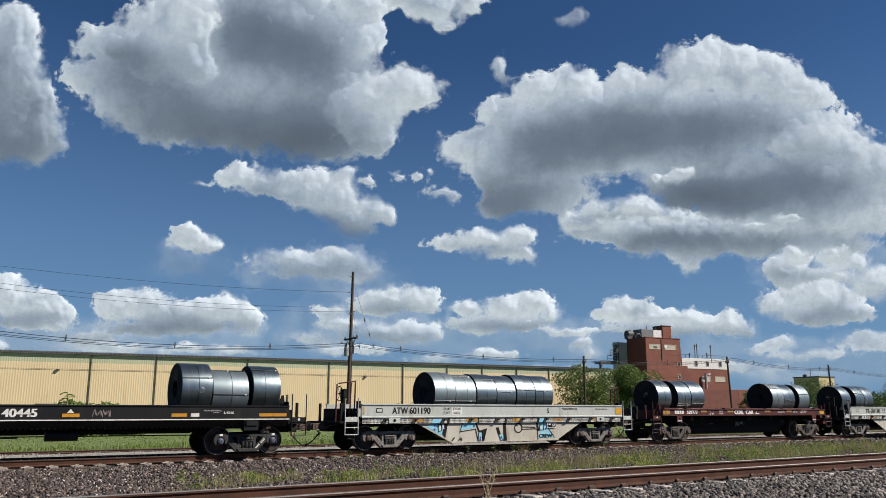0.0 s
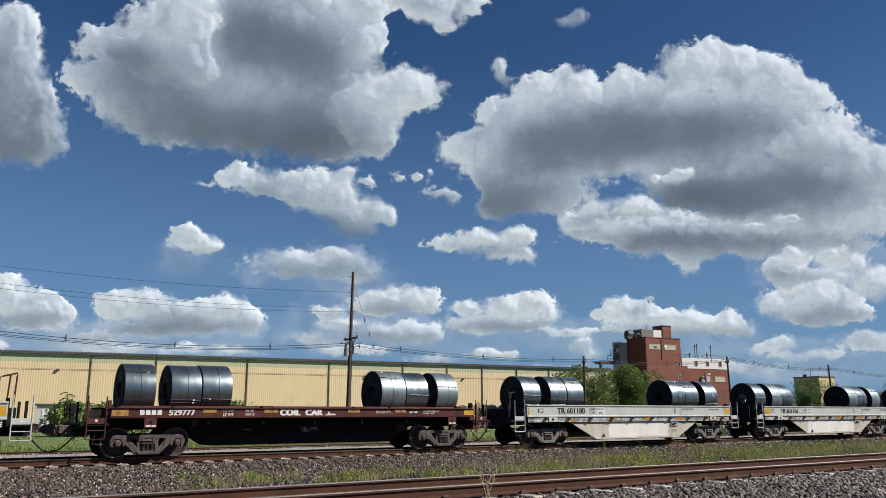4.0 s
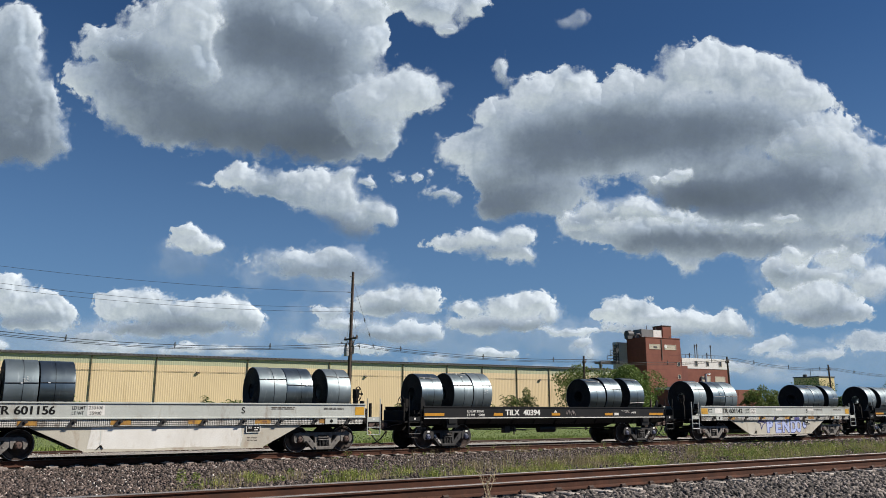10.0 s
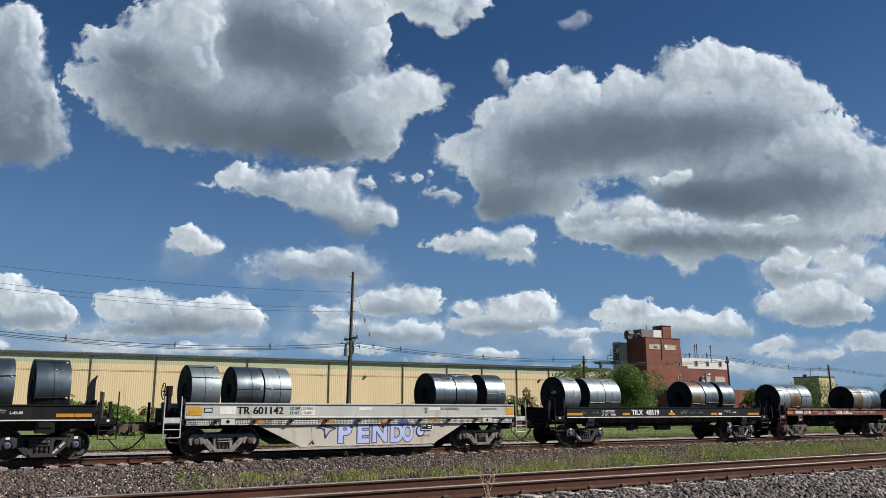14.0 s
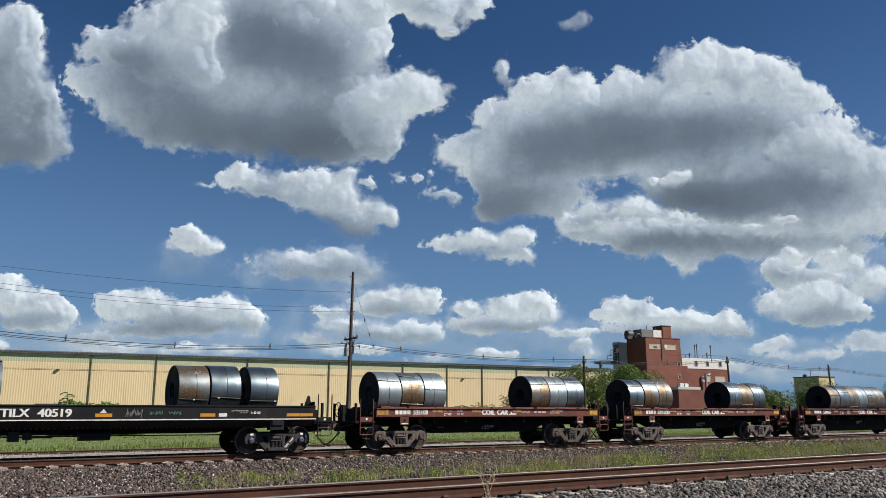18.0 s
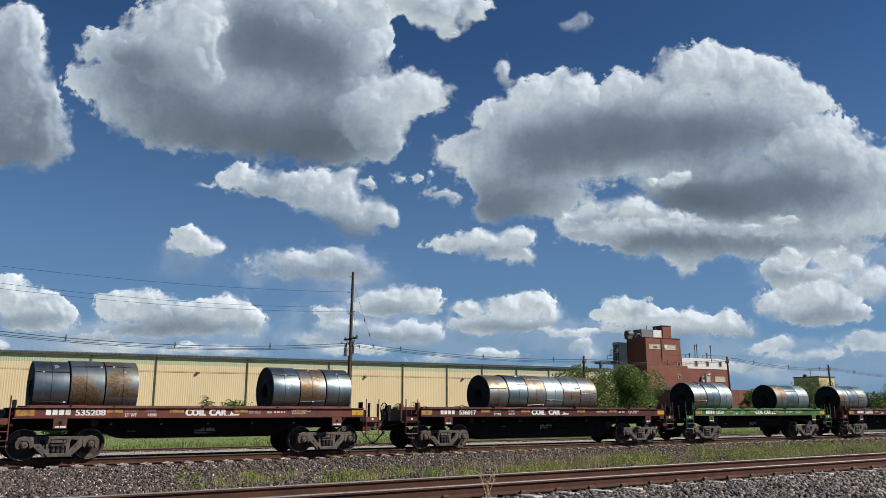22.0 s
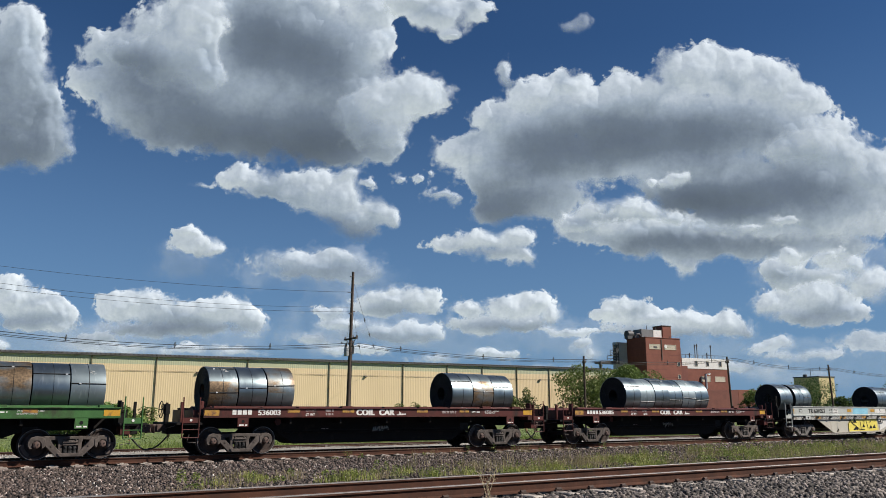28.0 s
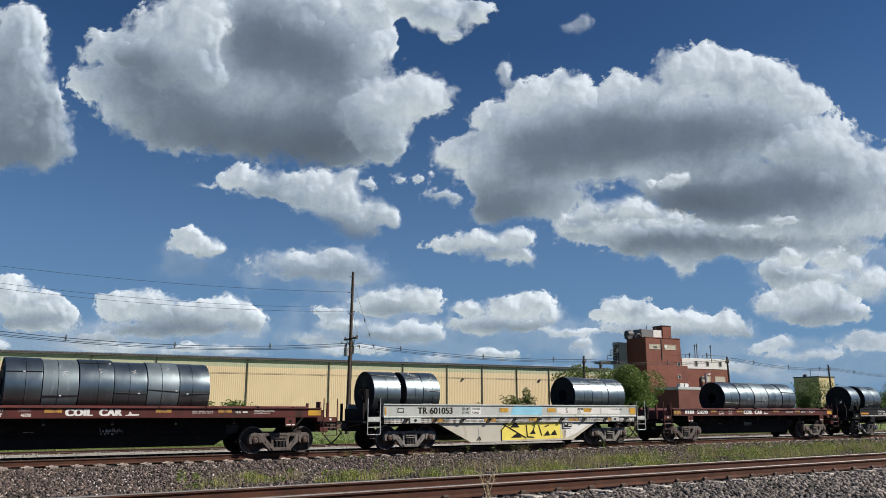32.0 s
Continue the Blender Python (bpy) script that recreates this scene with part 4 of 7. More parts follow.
KNUCKLE = share(Shape().prism([(-0.55, 0.80), (0.0, 0.80), (0.10, 0.72), (0.10, 0.96), (0.0, 1.02), (-0.55, 0.98)], "y", -0.11, 0.11).prism([(0.02, -0.16), (0.18, -0.14), (0.22, -0.02), (0.10, 0.05), (0.02, 0.02)], "z", 0.74, 1.02).box(-0.12, 0.02, -0.17, 0.17, 0.76, 1.0), "coupler", M_CAP, bevel=0.012)
HOSE = share(Shape().tube([(0.0 + 0.62 * t, 0.0, 0.62 - 0.42 * math.sin(math.pi * min(1, t) * 0.55)) for t in np.linspace(0, 1, 9)], 0.026, 8), "air_hose", M_HOSE, True)
COCK = share(Shape().tube([(-0.10, 0, 0.72), (0.0, 0, 0.66), (0.02, 0, 0.58), (-0.02, 0, 0.50)], 0.025, 6).box(-0.03, 0.04, -0.04, 0.04, 0.60, 0.68), "angle_cock", M_BRASS)


DAB = share(Shape().box(-0.05, 0.06, -0.155, -0.10, 0.165, 0.235), "paint_dab", M_LETTER)
STENCIL = Shape()
for i in range(9):
    STENCIL.box(-0.22 + 0.05 * i, -0.188 + 0.05 * i, -0.142, -0.125, -0.03, 0.03) if i != 4 else None
STENCIL = share(STENCIL, "stencil", M_LETTER)


def truck(car, x, style):
    """A two-axle truck at x under a car."""
    t = place(BOLSTER, "truck", pose(x, 0, 0), car)
    tagged(t, "dark truck with blue bearing caps" if style == "black" else "dusty cast-steel truck with springs")
    for side in (-1, 1):
        f = place(SIDEFRAME[style], "sideframe", pose(0, side * 1.02, 0, 0, 0, 0 if side < 0 else 180), t)
        for dx in (-0.13, 0.0, 0.13):
            place(SPRING, "spring", pose(dx, -0.09, 0.195), f)
        for dx in (-WB, WB):
            place(CAP["blue" if style == "black" else "rust"], "bearing_cap", pose(dx, -0.02, R), f)
    if style == "black":
        k = 1 if x > 0 else -1
        place(STENCIL, "stencil", pose(k * 0.47, -1.02, 0.36, 0, -47 * k, 0), t)
    for dx in (-WB, WB):
        ws = place(AXLE, "wheelset", pose(x + dx, 0, R), car)
        for side in (-1, 1):
            w = place(WHEEL, "wheel", pose(0, side * 0.80, 0, 0, 0, 0 if side < 0 else 180), ws)
        start = 57 * x + 130 * dx
        place(RIM, "wheel_rim", pose(0, -0.802, 0), ws)
        place(MARK, "dust_patch", pose(0, -0.80, 0), ws)
        if style == "black":
            place(DAB, "paint_dab", pose(dx, -1.02, R), t)
        spin = math.degrees(1) / R
        MOVERS.append((ws, [(i / 10, pose(x + dx, 0, R, 0, start - spin * gone(i / 10), 0)) for i in range(0, 321)]))


def end_gear(car, k, half, reach, paint, z_deck, tall=2.05, brake=0.0):
    """The end of a car at side k (-1 leading, 1 trailing): platform, ladder posts, coupler, hose and, leading, the hand brake."""
    e = half + 0.10
    Shape().box(min(k * half, k * (half + 0.85)), max(k * half, k * (half + 0.85)), -1.45, 1.45, 1.0, 1.08).box(min(k * half, k * (half + .82)), max(k * half, k * (half + .82)), -0.35, 0.35, 0.70, 1.0).part("end_platform", M_UNDER, car, bevel=0.01)
    lad = Shape()
    xa, xb = k * (half + 0.12), k * (half + 0.66)
    for x in (xa, xb):
        lad.rod((x, -1.47, 0.60), (x, -1.47, tall), 0.022, 6)
    for z in (0.60, 0.86):
        lad.rod((xa, -1.47, z), (xb, -1.47, z), 0.016, 6)
    lad.rod((xa, -1.47, 1.42), (xa, -1.0, 1.42), 0.016, 5)
    lad.part("ladder", paint, car)
    Shape().box(min(xa, xb), max(xa, xb), -1.475, -1.445, 1.06, 1.24).part("step_plate", paint, car, bevel=0.006)
    Shape().rod(((xa + xb) / 2, -1.482, 1.16), ((xa + xb) / 2, -1.474, 1.16), 0.045, 10).part("reflector_disc", M_LETTER, car)
    rig = Shape().box(min(k * half, k * (half + 0.25)), max(k * half, k * (half + 0.25)), -1.2, 1.2, 1.08, z_deck)
    for y in (-0.9, 0.9):
        rig.box(k * (half + 0.55) - 0.04, k * (half + 0.55) + 0.04, y - 0.05, y + 0.05, 1.08, 1.75)
    rig.box(k * half - 0.05, k * half + 0.05, -1.35, -1.15, z_deck, z_deck + 0.28)
    rig.part("end_bulkhead", M_UNDER if paint is not M_OXIDE else M_OXIDE, car, bevel=0.008)
    place(KNUCKLE, "coupler", pose(k * (reach - 0.10), 0, 0, 0, 0, 0 if k > 0 else 180), car)
    place(HOSE, "air_hose", pose(k * (reach - 0.60), -0.38 * k, 0, 0, 0, 0 if k > 0 else 180), car)
    place(COCK, "angle_cock", pose(k * (reach - 0.62), -0.40 * k, 0), car)
    lever = Shape().tube([(k * (half + 0.84), -1.25, 0.98), (k * (half + 0.9), -0.55, 0.90), (k * (half + 0.95), -0.3, 0.80)], 0.014, 5)
    lever.tube([(k * (half + 0.35), -1.2, 0.7), (k * (half + 0.4), -1.2, 0.45), (k * (half + 0.1), -1.2, 0.42)], 0.012, 5)
    lever.part("uncoupling_lever", M_TRUCK, car)
    if brake:
        x = k * (half + (1.0 if brake < 1.6 else 0.02 if k > 0 else 0.35))
        Shape().box(x - 0.02, x + 0.10, -0.72, -0.50, 1.08, brake + 0.1).box(x - 0.03, x + 0.12, -0.74, -0.48, brake - 0.15, brake + 0.18).part("hand_brake_housing", M_UNDER, car, bevel=0.01)
        place(BRAKEWHEEL, "brake_wheel", pose(x + 0.14 * k, -0.61, brake), car)


def underframe_bits(car, half, seed):
    """Brake rods, valve and reservoir hung below the deck."""
    r = random.Random(seed)
    s = Shape().rod((-half + 3.0, -0.7, 0.70), (half - 3.0, -0.7, 0.66), 0.018, 5).rod((-half + 3.2, -0.95, 0.78), (half - 3.4, -0.95, 0.78), 0.014, 5)
    s.part("brake_rod", M_UNDER, car)
    return r


def oxide_car(label, number, half, tc, reach, paint=None, deep=True, seed=1, rear=0.0, text=0.0, wide=1.12):
    """A low skeletal coil car: shallow painted side sill over a deep black centre sill."""
    paint = paint or M_OXIDE
    car = new("coil_car")
    tagged(car, label, "rail car", "coil cars")
    for side in (-1, 1):
        a, b = (-1.5, -1.47) if side < 0 else (1.47, 1.5)
        Shape().box(-half, half, a, b, 1.25, 1.545).box(-half, half, min(a, a + 0.1), max(b - 0.1 if side < 0 else b, b), 1.23, 1.25) \
            .box(-half, half, a - (0.055 if side < 0 else 0.10), b + (0.10 if side < 0 else 0.055), 1.53, 1.56).part("side_sill", paint, car, bevel=0.006)
    zb = 0.30 if deep else 0.58
    run = 0.95 if deep else 0.75
    Shape().prism([(-half, 1.22), (half, 1.22), (half, 0.86), (tc - 1.25, 0.86), (tc - 1.25 - run, zb), (-tc + 1.25 + run, zb), (-tc + 1.25, 0.86), (-half, 0.86)], "y", -0.62, 0.62).part("centre_sill", M_UNDER, car, "deep black centre girder with shade in its colour", bevel=0.01)
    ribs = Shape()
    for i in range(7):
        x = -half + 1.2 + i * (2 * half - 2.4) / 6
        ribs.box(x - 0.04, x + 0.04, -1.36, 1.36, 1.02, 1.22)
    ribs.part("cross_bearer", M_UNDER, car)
    trough = Shape()
    for side in (-1, 1):
        trough.prism([(side * 1.40, 1.50), (side * 1.05, 1.62), (side * 0.95, 1.60), (side * 0.45, 1.24), (side * 0.45, 1.22), (side * 1.40, 1.22)], "x", -half + 0.35, half - 0.35)
    trough.part("coil_trough", paint, car)
    chock = Shape()
    rr = random.Random(seed)
    for i in range(9):
        x = -half + 0.6 + (2 * half - 1.2) * i / 8 + rr.uniform(-0.2, 0.2)
        chock.box(x - 0.22, x + 0.22, -1.38, -1.18, 1.545, 1.545 + rr.uniform(0.03, 0.10))
    chock.part("load_chock", paint, car, bevel=0.01)
    for x in (-tc - 0.05, tc + 0.2):
        p = panel("jacking_plate", x - 0.19, x + 0.19, 0.93, 1.25, -1.47, paint, car, 0.03, "square plate with a hole and stencil")
        Shape().rod((x, -1.506, 1.10), (x, -1.499, 1.10), 0.055, 12).part("jacking_hole", M_INK, p)
        bars("stencil", x - 0.15, x + 0.16, 0.95, 1.02, -1.502, 1, M_LETTER, p, seed)
    y = -1.502
    if deep:
        strips = (-half + 0.03, 0.5), (-4.13, 0.47), (-1.98, 0.48), (1.25, 0.49), (3.27, 0.47), (half - 0.5, 0.48)
        own, num, ld, wt, coil, emb, small = -6.12, -5.22, -3.44, -2.68, -1.40, 0.31, ((2.40, 3.11), (3.88, 4.3), (4.54, 5.38))
    else:
        strips = (-half + 0.03, 0.5), (-3.25, 0.48), (-1.32, 0.45), (0.83, 0.46), (3.05, 0.4), (half - 0.5, 0.48)
        own, num, ld, wt, coil, emb, small = -4.95, -4.14, -2.70, -2.09, -0.81, 0.57, ((1.32, 1.75), (1.98, 2.66), (2.90, 3.86))
    for k, (x, w) in enumerate(strips):
        panel("reflector_strip", x, x + w, 1.30 if k in (0, 5) else 1.40, 1.50 if k in (0, 5) else 1.515, y, M_YELLOW if k == 5 else M_DULLYELLOW, car)
    # the owner's initials are plain blocks, the number is lettered
    mark = Shape()
    for i in range(4):
        mark.box(own + text * 0.5 + i * 0.18, own + text * 0.5 + 0.14 + i * 0.18, y - 0.004, y, 1.33, 1.50)
    mark.part("owner_mark", M_LETTER, car)
    writing(number, 0.25, num + text, y - 0.004, 1.32, M_LETTER, car, "car_number", 0.003, wide * (1 if deep else 0.80), 1.0, 0.008)
    writing("LD LMT", 0.13, ld, y - 0.003, 1.42, M_FADED, car, "load_limit", 0.0, 0.9)
    writing("LT WT", 0.13, ld, y - 0.003, 1.285, M_LETTER, car, "light_weight", 0.004, 0.9)
    weights = {"535208": ("242800", "43200"), "536085": ("239500", "46500")}.get(number)
    if weights:
        writing(weights[0], 0.13, wt, y - 0.003, 1.42, M_FADED, car, "weights", 0.0, 0.85)
        writing(weights[1], 0.13, wt + 0.08, y - 0.003, 1.285, M_LETTER, car, "weights", 0.002, 0.85)
    else:
        bars("weights", wt, wt + 0.34, 1.28, 1.54, y, 2, M_FADED, car, seed + 3)
    writing("COIL CAR", 0.285, coil, y - 0.004, 1.31, M_LETTER, car, "coil_car_lettering", 0.008, 1.10 if deep else 0.96, 1.08, 0.016, 0.6 if deep else 0.4)
    for k, (xa, xb) in enumerate(small):
        if k == 2:
            for line, z in (("FOR RESTRICTED LOADING ONLY", 1.425), ("SEE EQUIPMENT REGISTER", 1.35)):
                writing(line, 0.072, xa, y - 0.003, z, M_LETTER, car, "data_stencil", 0.0, 0.66, 1.0, 0.0, 0.3)
        elif k == 1:
            writing("NEW", 0.10, xa, y - 0.003, 1.38, M_LETTER, car, "data_stencil", 0.002, 0.8)
            bars("data_stencil", xa + 0.24, xb, 1.385, 1.45, y, 1, M_LETTER, car, seed + 5 + k)
        else:
            bars("data_stencil", xa, xb, 1.36, 1.47, y, 2, M_FADED, car, seed + 5 + k)
    sw = Shape().prism([(emb + p, q) for p, q in ((0.02, 1.33), (0.10, 1.33), (0.15, 1.45), (0.22, 1.36), (0.44, 1.36), (0.42, 1.31), (0.02, 1.30))], "y", y - 0.004, y)
    sw.part("painted_emblem", M_LETTER, car)
    scribble(-0.20, 0.22, 0.66, 0.90, -0.623, 0.020, M_LETTER, car, seed + 9)
    scribble(0.20, 0.48, 0.74, 0.90, -0.623, 0.022, M_LETTER, car, seed + 19)
    bars("data_stencil", -2.4, -2.1, 0.80, 0.83, -0.621, 1, M_FADED, car, seed + 21)
    Shape().box(half * 0.55, half * 0.55 + 0.42, -0.64, -0.615, 0.70, 0.98).part("inspection_panel", M_TRUCKBLACK, car, bevel=0.006)
    Shape().rod((-half * 0.60, -1.0, 1.08), (-half * 0.60, -0.9, 1.08), 0.12, 12).part("retainer_valve", M_OXIDE, car)
    underframe_bits(car, half, seed)
    for k in (-1, 1):
        end_gear(car, k, half, reach, paint, 1.5, 1.9, 1.5 if k < 0 else 0.0)
    Shape().box(half + 0.05, half + 0.35, -1.35, -0.9, 0.72, 0.98, pose(0, 0, 0)).part("brake_step", M_OXIDE, car)
    for x in (-tc, tc + rear):
        truck(car, x, "dusty")
    return car


def black_car(label, mark, number, half, tc, reach, seed=1, rear=0.0):
    """A black coil car: tall side with a white stripe, a sloped lower flank and brake gear hung below."""
    car = new("coil_car")
    tagged(car, label, "rail car", "coil cars")
    for side in (-1, 1):
        s = side
        pts = [(s * 1.44, 1.64), (s * 1.53, 1.64), (s * 1.53, 1.60), (s * 1.50, 1.59), (s * 1.50, 1.21), (s * 1.53, 1.20), (s * 1.53, 1.16), (s * 1.48, 1.16), (s * 1.26, 0.93), (s * 1.24, 0.93), (s * 1.44, 1.17)]
        Shape().prism(pts, "x", -half, half).part("side_sill", M_CARBLACK, car)
        if side < 0:
            panel("white_stripe", -half, half, 1.163, 1.197, -1.53, M_LETTER, car, 0.004, "thin white painted line")
    for i in range(11):
        place(GUSSET, "gusset", pose(-half + 0.9 + i * (2 * half - 1.8) / 10, 0, 0), car)
    lip = Shape()
    for i in range(60):
        x = -half * 0.45 + i * half * 1.35 / 60
        lip.box(x, x + 0.05, -1.285, -1.255, 0.905, 0.935)
    tagged(lip.part("grating_edge", M_TRUCK, car), kind="stuff")
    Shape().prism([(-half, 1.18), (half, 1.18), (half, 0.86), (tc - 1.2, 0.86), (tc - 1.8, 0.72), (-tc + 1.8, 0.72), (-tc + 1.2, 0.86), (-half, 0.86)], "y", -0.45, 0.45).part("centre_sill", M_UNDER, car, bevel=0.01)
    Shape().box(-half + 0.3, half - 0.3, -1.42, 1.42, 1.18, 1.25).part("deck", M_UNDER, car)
    for x in (-tc, tc):
        Shape().box(x - 0.26, x + 0.26, -1.49, -1.2, 0.80, 1.62).box(x - 0.2, x + 0.2, -1.535, -1.49, 0.96, 1.14).part("bolster_post", M_CARBLACK, car, bevel=0.01)
    y = -1.503
    for x, w in ((-half + 0.03, 0.94), (-3.53, 0.48), (-0.33, 0.49), (2.91, 0.5), (half - 1.1, 0.49), (half - 0.59, 0.49)):
        panel("reflector_strip", x, x + w, 1.27, 1.375, y, M_ORANGE, car)
    panel("notice", 3.53, 3.81, 1.27, 1.38, y, M_LETTER, car)
    Shape().prism([(-0.20, 1.395), (0.0, 1.395), (-0.10, 1.51)], "y", y - 0.004, y).part("painted_triangle", M_LETTER, car)
    writing("LD LMT", 0.135, -4.89, y - 0.004, 1.405, M_LETTER, car, "load_limit", 0.002)
    writing("LT WT", 0.135, -4.89, y - 0.004, 1.255, M_LETTER, car, "light_weight", 0.002)
    writing("230600", 0.125, -4.41, y - 0.004, 1.405, M_LETTER, car, "load_limit", 0.002)
    writing("55400", 0.135, -4.33, y - 0.004, 1.255, M_LETTER, car, "light_weight", 0.002)
    if mark:
        writing(mark, 0.33, -2.91, y - 0.004, 1.285, M_LETTER, car, "reporting_mark", 0.004, 1.1, 1.0, 0.010)
        writing(number, 0.33, -1.93, y - 0.004, 1.285, M_LETTER, car, "car_number", 0.004, 1.13, 1.0, 0.010)
    bars("data_stencil", 3.95, 4.55, 1.44, 1.49, y, 2, M_LETTER, car, seed, 0.6)
    bars("data_stencil", 4.25, 4.52, 1.38, 1.41, y, 1, M_FADED, car, seed + 1)
    writing("L-42-00", 0.11, 4.64, y - 0.004, 1.36, M_LETTER, car, "lube_stencil", 0.003)
    scribble(0.55, 1.05, 1.25, 1.52, y, 0.014, M_FADED, car, seed + 2)
    if seed == 3:
        for x in (-6.2, -5.5, 0.6, 1.3, 1.9):
            scribble(x, x + 0.4, 1.32, 1.46, y, 0.012, M_GREENCHALK, car, seed + int(10 * x))
    Shape().rod((-0.67, -0.95, 0.70), (0.25, -0.95, 0.70), 0.155, 16).part("air_reservoir", M_CARBLACK, car, "black cylindrical air tank", True)
    v = Shape().box(-2.6, -2.3, -1.05, -0.8, 0.55, 0.84).box(-2.2, -1.95, -1.0, -0.8, 0.60, 0.80).rod((-2.9, -1.0, 0.7), (-1.4, -1.0, 0.66), 0.03, 6).rod((-2.1, -1.05, 0.48), (-2.1, -1.05, 0.85), 0.03, 6)
    v.part("brake_valve", M_TRUCKBLACK, car, bevel=0.01)
    underframe_bits(car, half, seed)
    for k in (-1, 1):
        Shape().prism([(k * (half - 0.02), 1.6), (k * (half - 0.30), 1.6), (k * (half - 0.16), 2.0), (k * (half - 0.10), 2.0)], "y", -1.2, -1.14).part("end_stake", M_CARBLACK, car)
        if seed > 2 or k < 0:
            continue
        g = k * 0.36
        Shape().prism([(k * (half - 0.10) + g, 1.4), (k * (half - 0.38) + g, 1.4), (k * (half - 0.34) + g, 2.20), (k * (half - 0.25) + g, 2.44), (k * (half - 0.06) + g, 2.62), (k * (half - 0.12) + g, 2.40)], "y", 0.1, 0.2).part("end_stake", M_CARBLACK, car)
        Shape().rod((k * (half + 0.42), -0.3, 1.1), (k * (half + 0.42), -0.3, 2.05), 0.045, 6).part("stake_pin", M_CAP, car, "rust-brown stake pin")
    for k in (-1, 1):
        end_gear(car, k, half, reach, M_CARBLACK, 1.5, 2.05, 1.75 if k < 0 else 0.0)
    for x in (-tc, tc + rear):
        truck(car, x, "black")
    return car


def grey_car(label, mark, number, light, half, tc, reach, seed=1, art=None, text=0.0, rear=0.0, stencil=0.0, back=-1):
    """A pale grey coil car: tall side sill, an expanded-metal walkway strip and a fish-bellied girder."""
    car = new("coil_car")
    tagged(car, label, "rail car", "coil cars")
    for side in (-1, 1):
        s = side
        pts = [(s * 1.42, 1.725), (s * 1.54, 1.725), (s * 1.54, 1.675), (s * 1.50, 1.67), (s * 1.50, 1.26), (s * 1.535, 1.25), (s * 1.535, 1.205), (s * 1.42, 1.205)]
        Shape().prism(pts, "x", -half, half).part("side_sill", M_GREYWHITE, car, bevel=0.004)
    Shape().box(-half + 0.05, half - 0.1, -1.485, -1.455, 0.985, 1.205).part("walkway_mesh", M_WALKWAY, car, "expanded-metal strip")
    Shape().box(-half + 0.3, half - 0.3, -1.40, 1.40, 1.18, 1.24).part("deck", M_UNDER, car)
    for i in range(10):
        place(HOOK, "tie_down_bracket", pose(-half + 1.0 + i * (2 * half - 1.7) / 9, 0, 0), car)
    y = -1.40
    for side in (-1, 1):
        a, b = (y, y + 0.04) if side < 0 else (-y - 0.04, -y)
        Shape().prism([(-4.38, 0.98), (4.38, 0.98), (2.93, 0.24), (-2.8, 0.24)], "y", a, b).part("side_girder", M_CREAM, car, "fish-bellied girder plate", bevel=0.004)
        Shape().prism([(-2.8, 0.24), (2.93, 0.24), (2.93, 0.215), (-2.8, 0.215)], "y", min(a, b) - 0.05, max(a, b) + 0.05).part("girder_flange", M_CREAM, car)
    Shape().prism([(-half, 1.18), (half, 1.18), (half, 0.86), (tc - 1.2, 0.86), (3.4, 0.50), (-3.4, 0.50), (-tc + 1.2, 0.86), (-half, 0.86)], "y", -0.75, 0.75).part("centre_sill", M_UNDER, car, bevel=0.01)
    for x in (-2.33, 2.15):
        Shape().box(x - 0.012, x + 0.012, y - 0.006, y, 0.26, 0.97).part("plate_seam", M_GREYWHITE, car)
    for x in (-tc, tc):
        p = panel("jacking_plate", x - 0.24, x + 0.24, 1.0, 1.20, -1.47, M_GREYWHITE, car, 0.05)
        Shape().rod((x, -1.526, 1.10), (x, -1.519, 1.10), 0.06, 12).part("jacking_hole", M_INK, p)
    Shape().tube([(-2.42, y - 0.02, 0.29), (-2.30, y - 0.03, 0.42), (-2.24, y - 0.02, 0.30)], 0.02, 5).part("jack_hook", M_UNDER, car)
    ys = -1.503
    for x, w in ((-4.68, 0.54), (-2.09, 0.6), (0.31, 0.5), (2.58, 0.57), (5.0, 0.55)):
        panel("reflector_strip", x, x + w, 1.03, 1.175, -1.487, M_DULLYELLOW, car)
    panel("end_reflector", half - 0.42, half - 0.04, 1.31, 1.60, ys, M_YELLOW, car)
    panel("end_reflector", -half + 0.05, -half + (0.55 if seed % 2 else 0.12), 1.31, 1.60, ys, M_YELLOW, car)
    s = Shape()
    s.box(-half + 0.62, -half + 0.90, ys - 0.004, ys, 1.40, 1.56)
    s.part("plate_frame", M_INK, car)
    panel("plate_field", -half + 0.65, -half + 0.87, 1.43, 1.53, ys - 0.004, M_GREYWHITE, car, 0.003)
    writing(mark, 0.345, (-5.35 if len(mark) < 3 else -5.55) + text, ys - 0.004, 1.355, M_INK, car, "reporting_mark", 0.003, 1.05 if len(mark) < 3 else 0.86, 1.0, 0.008)
    writing(number, 0.345, -4.79 + text, ys - 0.004, 1.355, M_INK, car, "car_number", 0.003, 1.07 if len(mark) < 3 else 0.94, 1.0, 0.008)
    x = -3.23
    writing("LD LMT", 0.15, x, ys - 0.004, 1.495, M_INK, car, "load_limit", 0.001, 0.75)
    writing("LT WT", 0.15, x, ys - 0.004, 1.335, M_INK, car, "light_weight", 0.001, 0.75)
    panel("weight_panel", x + 0.44, x + 0.94, 1.315, 1.62, ys, M_FRESHWHITE, car, 0.003)
    writing(light[0], 0.14, x + 0.47, ys - 0.006, 1.50, M_INK, car, "load_limit", 0.001)
    writing(light[1], 0.14, x + 0.50, ys - 0.006, 1.34, M_INK, car, "light_weight", 0.001)
    writing("S", 0.29, 2.39 + stencil, ys - 0.004, 1.38, M_INK, car, "stencil_letter", 0.003)
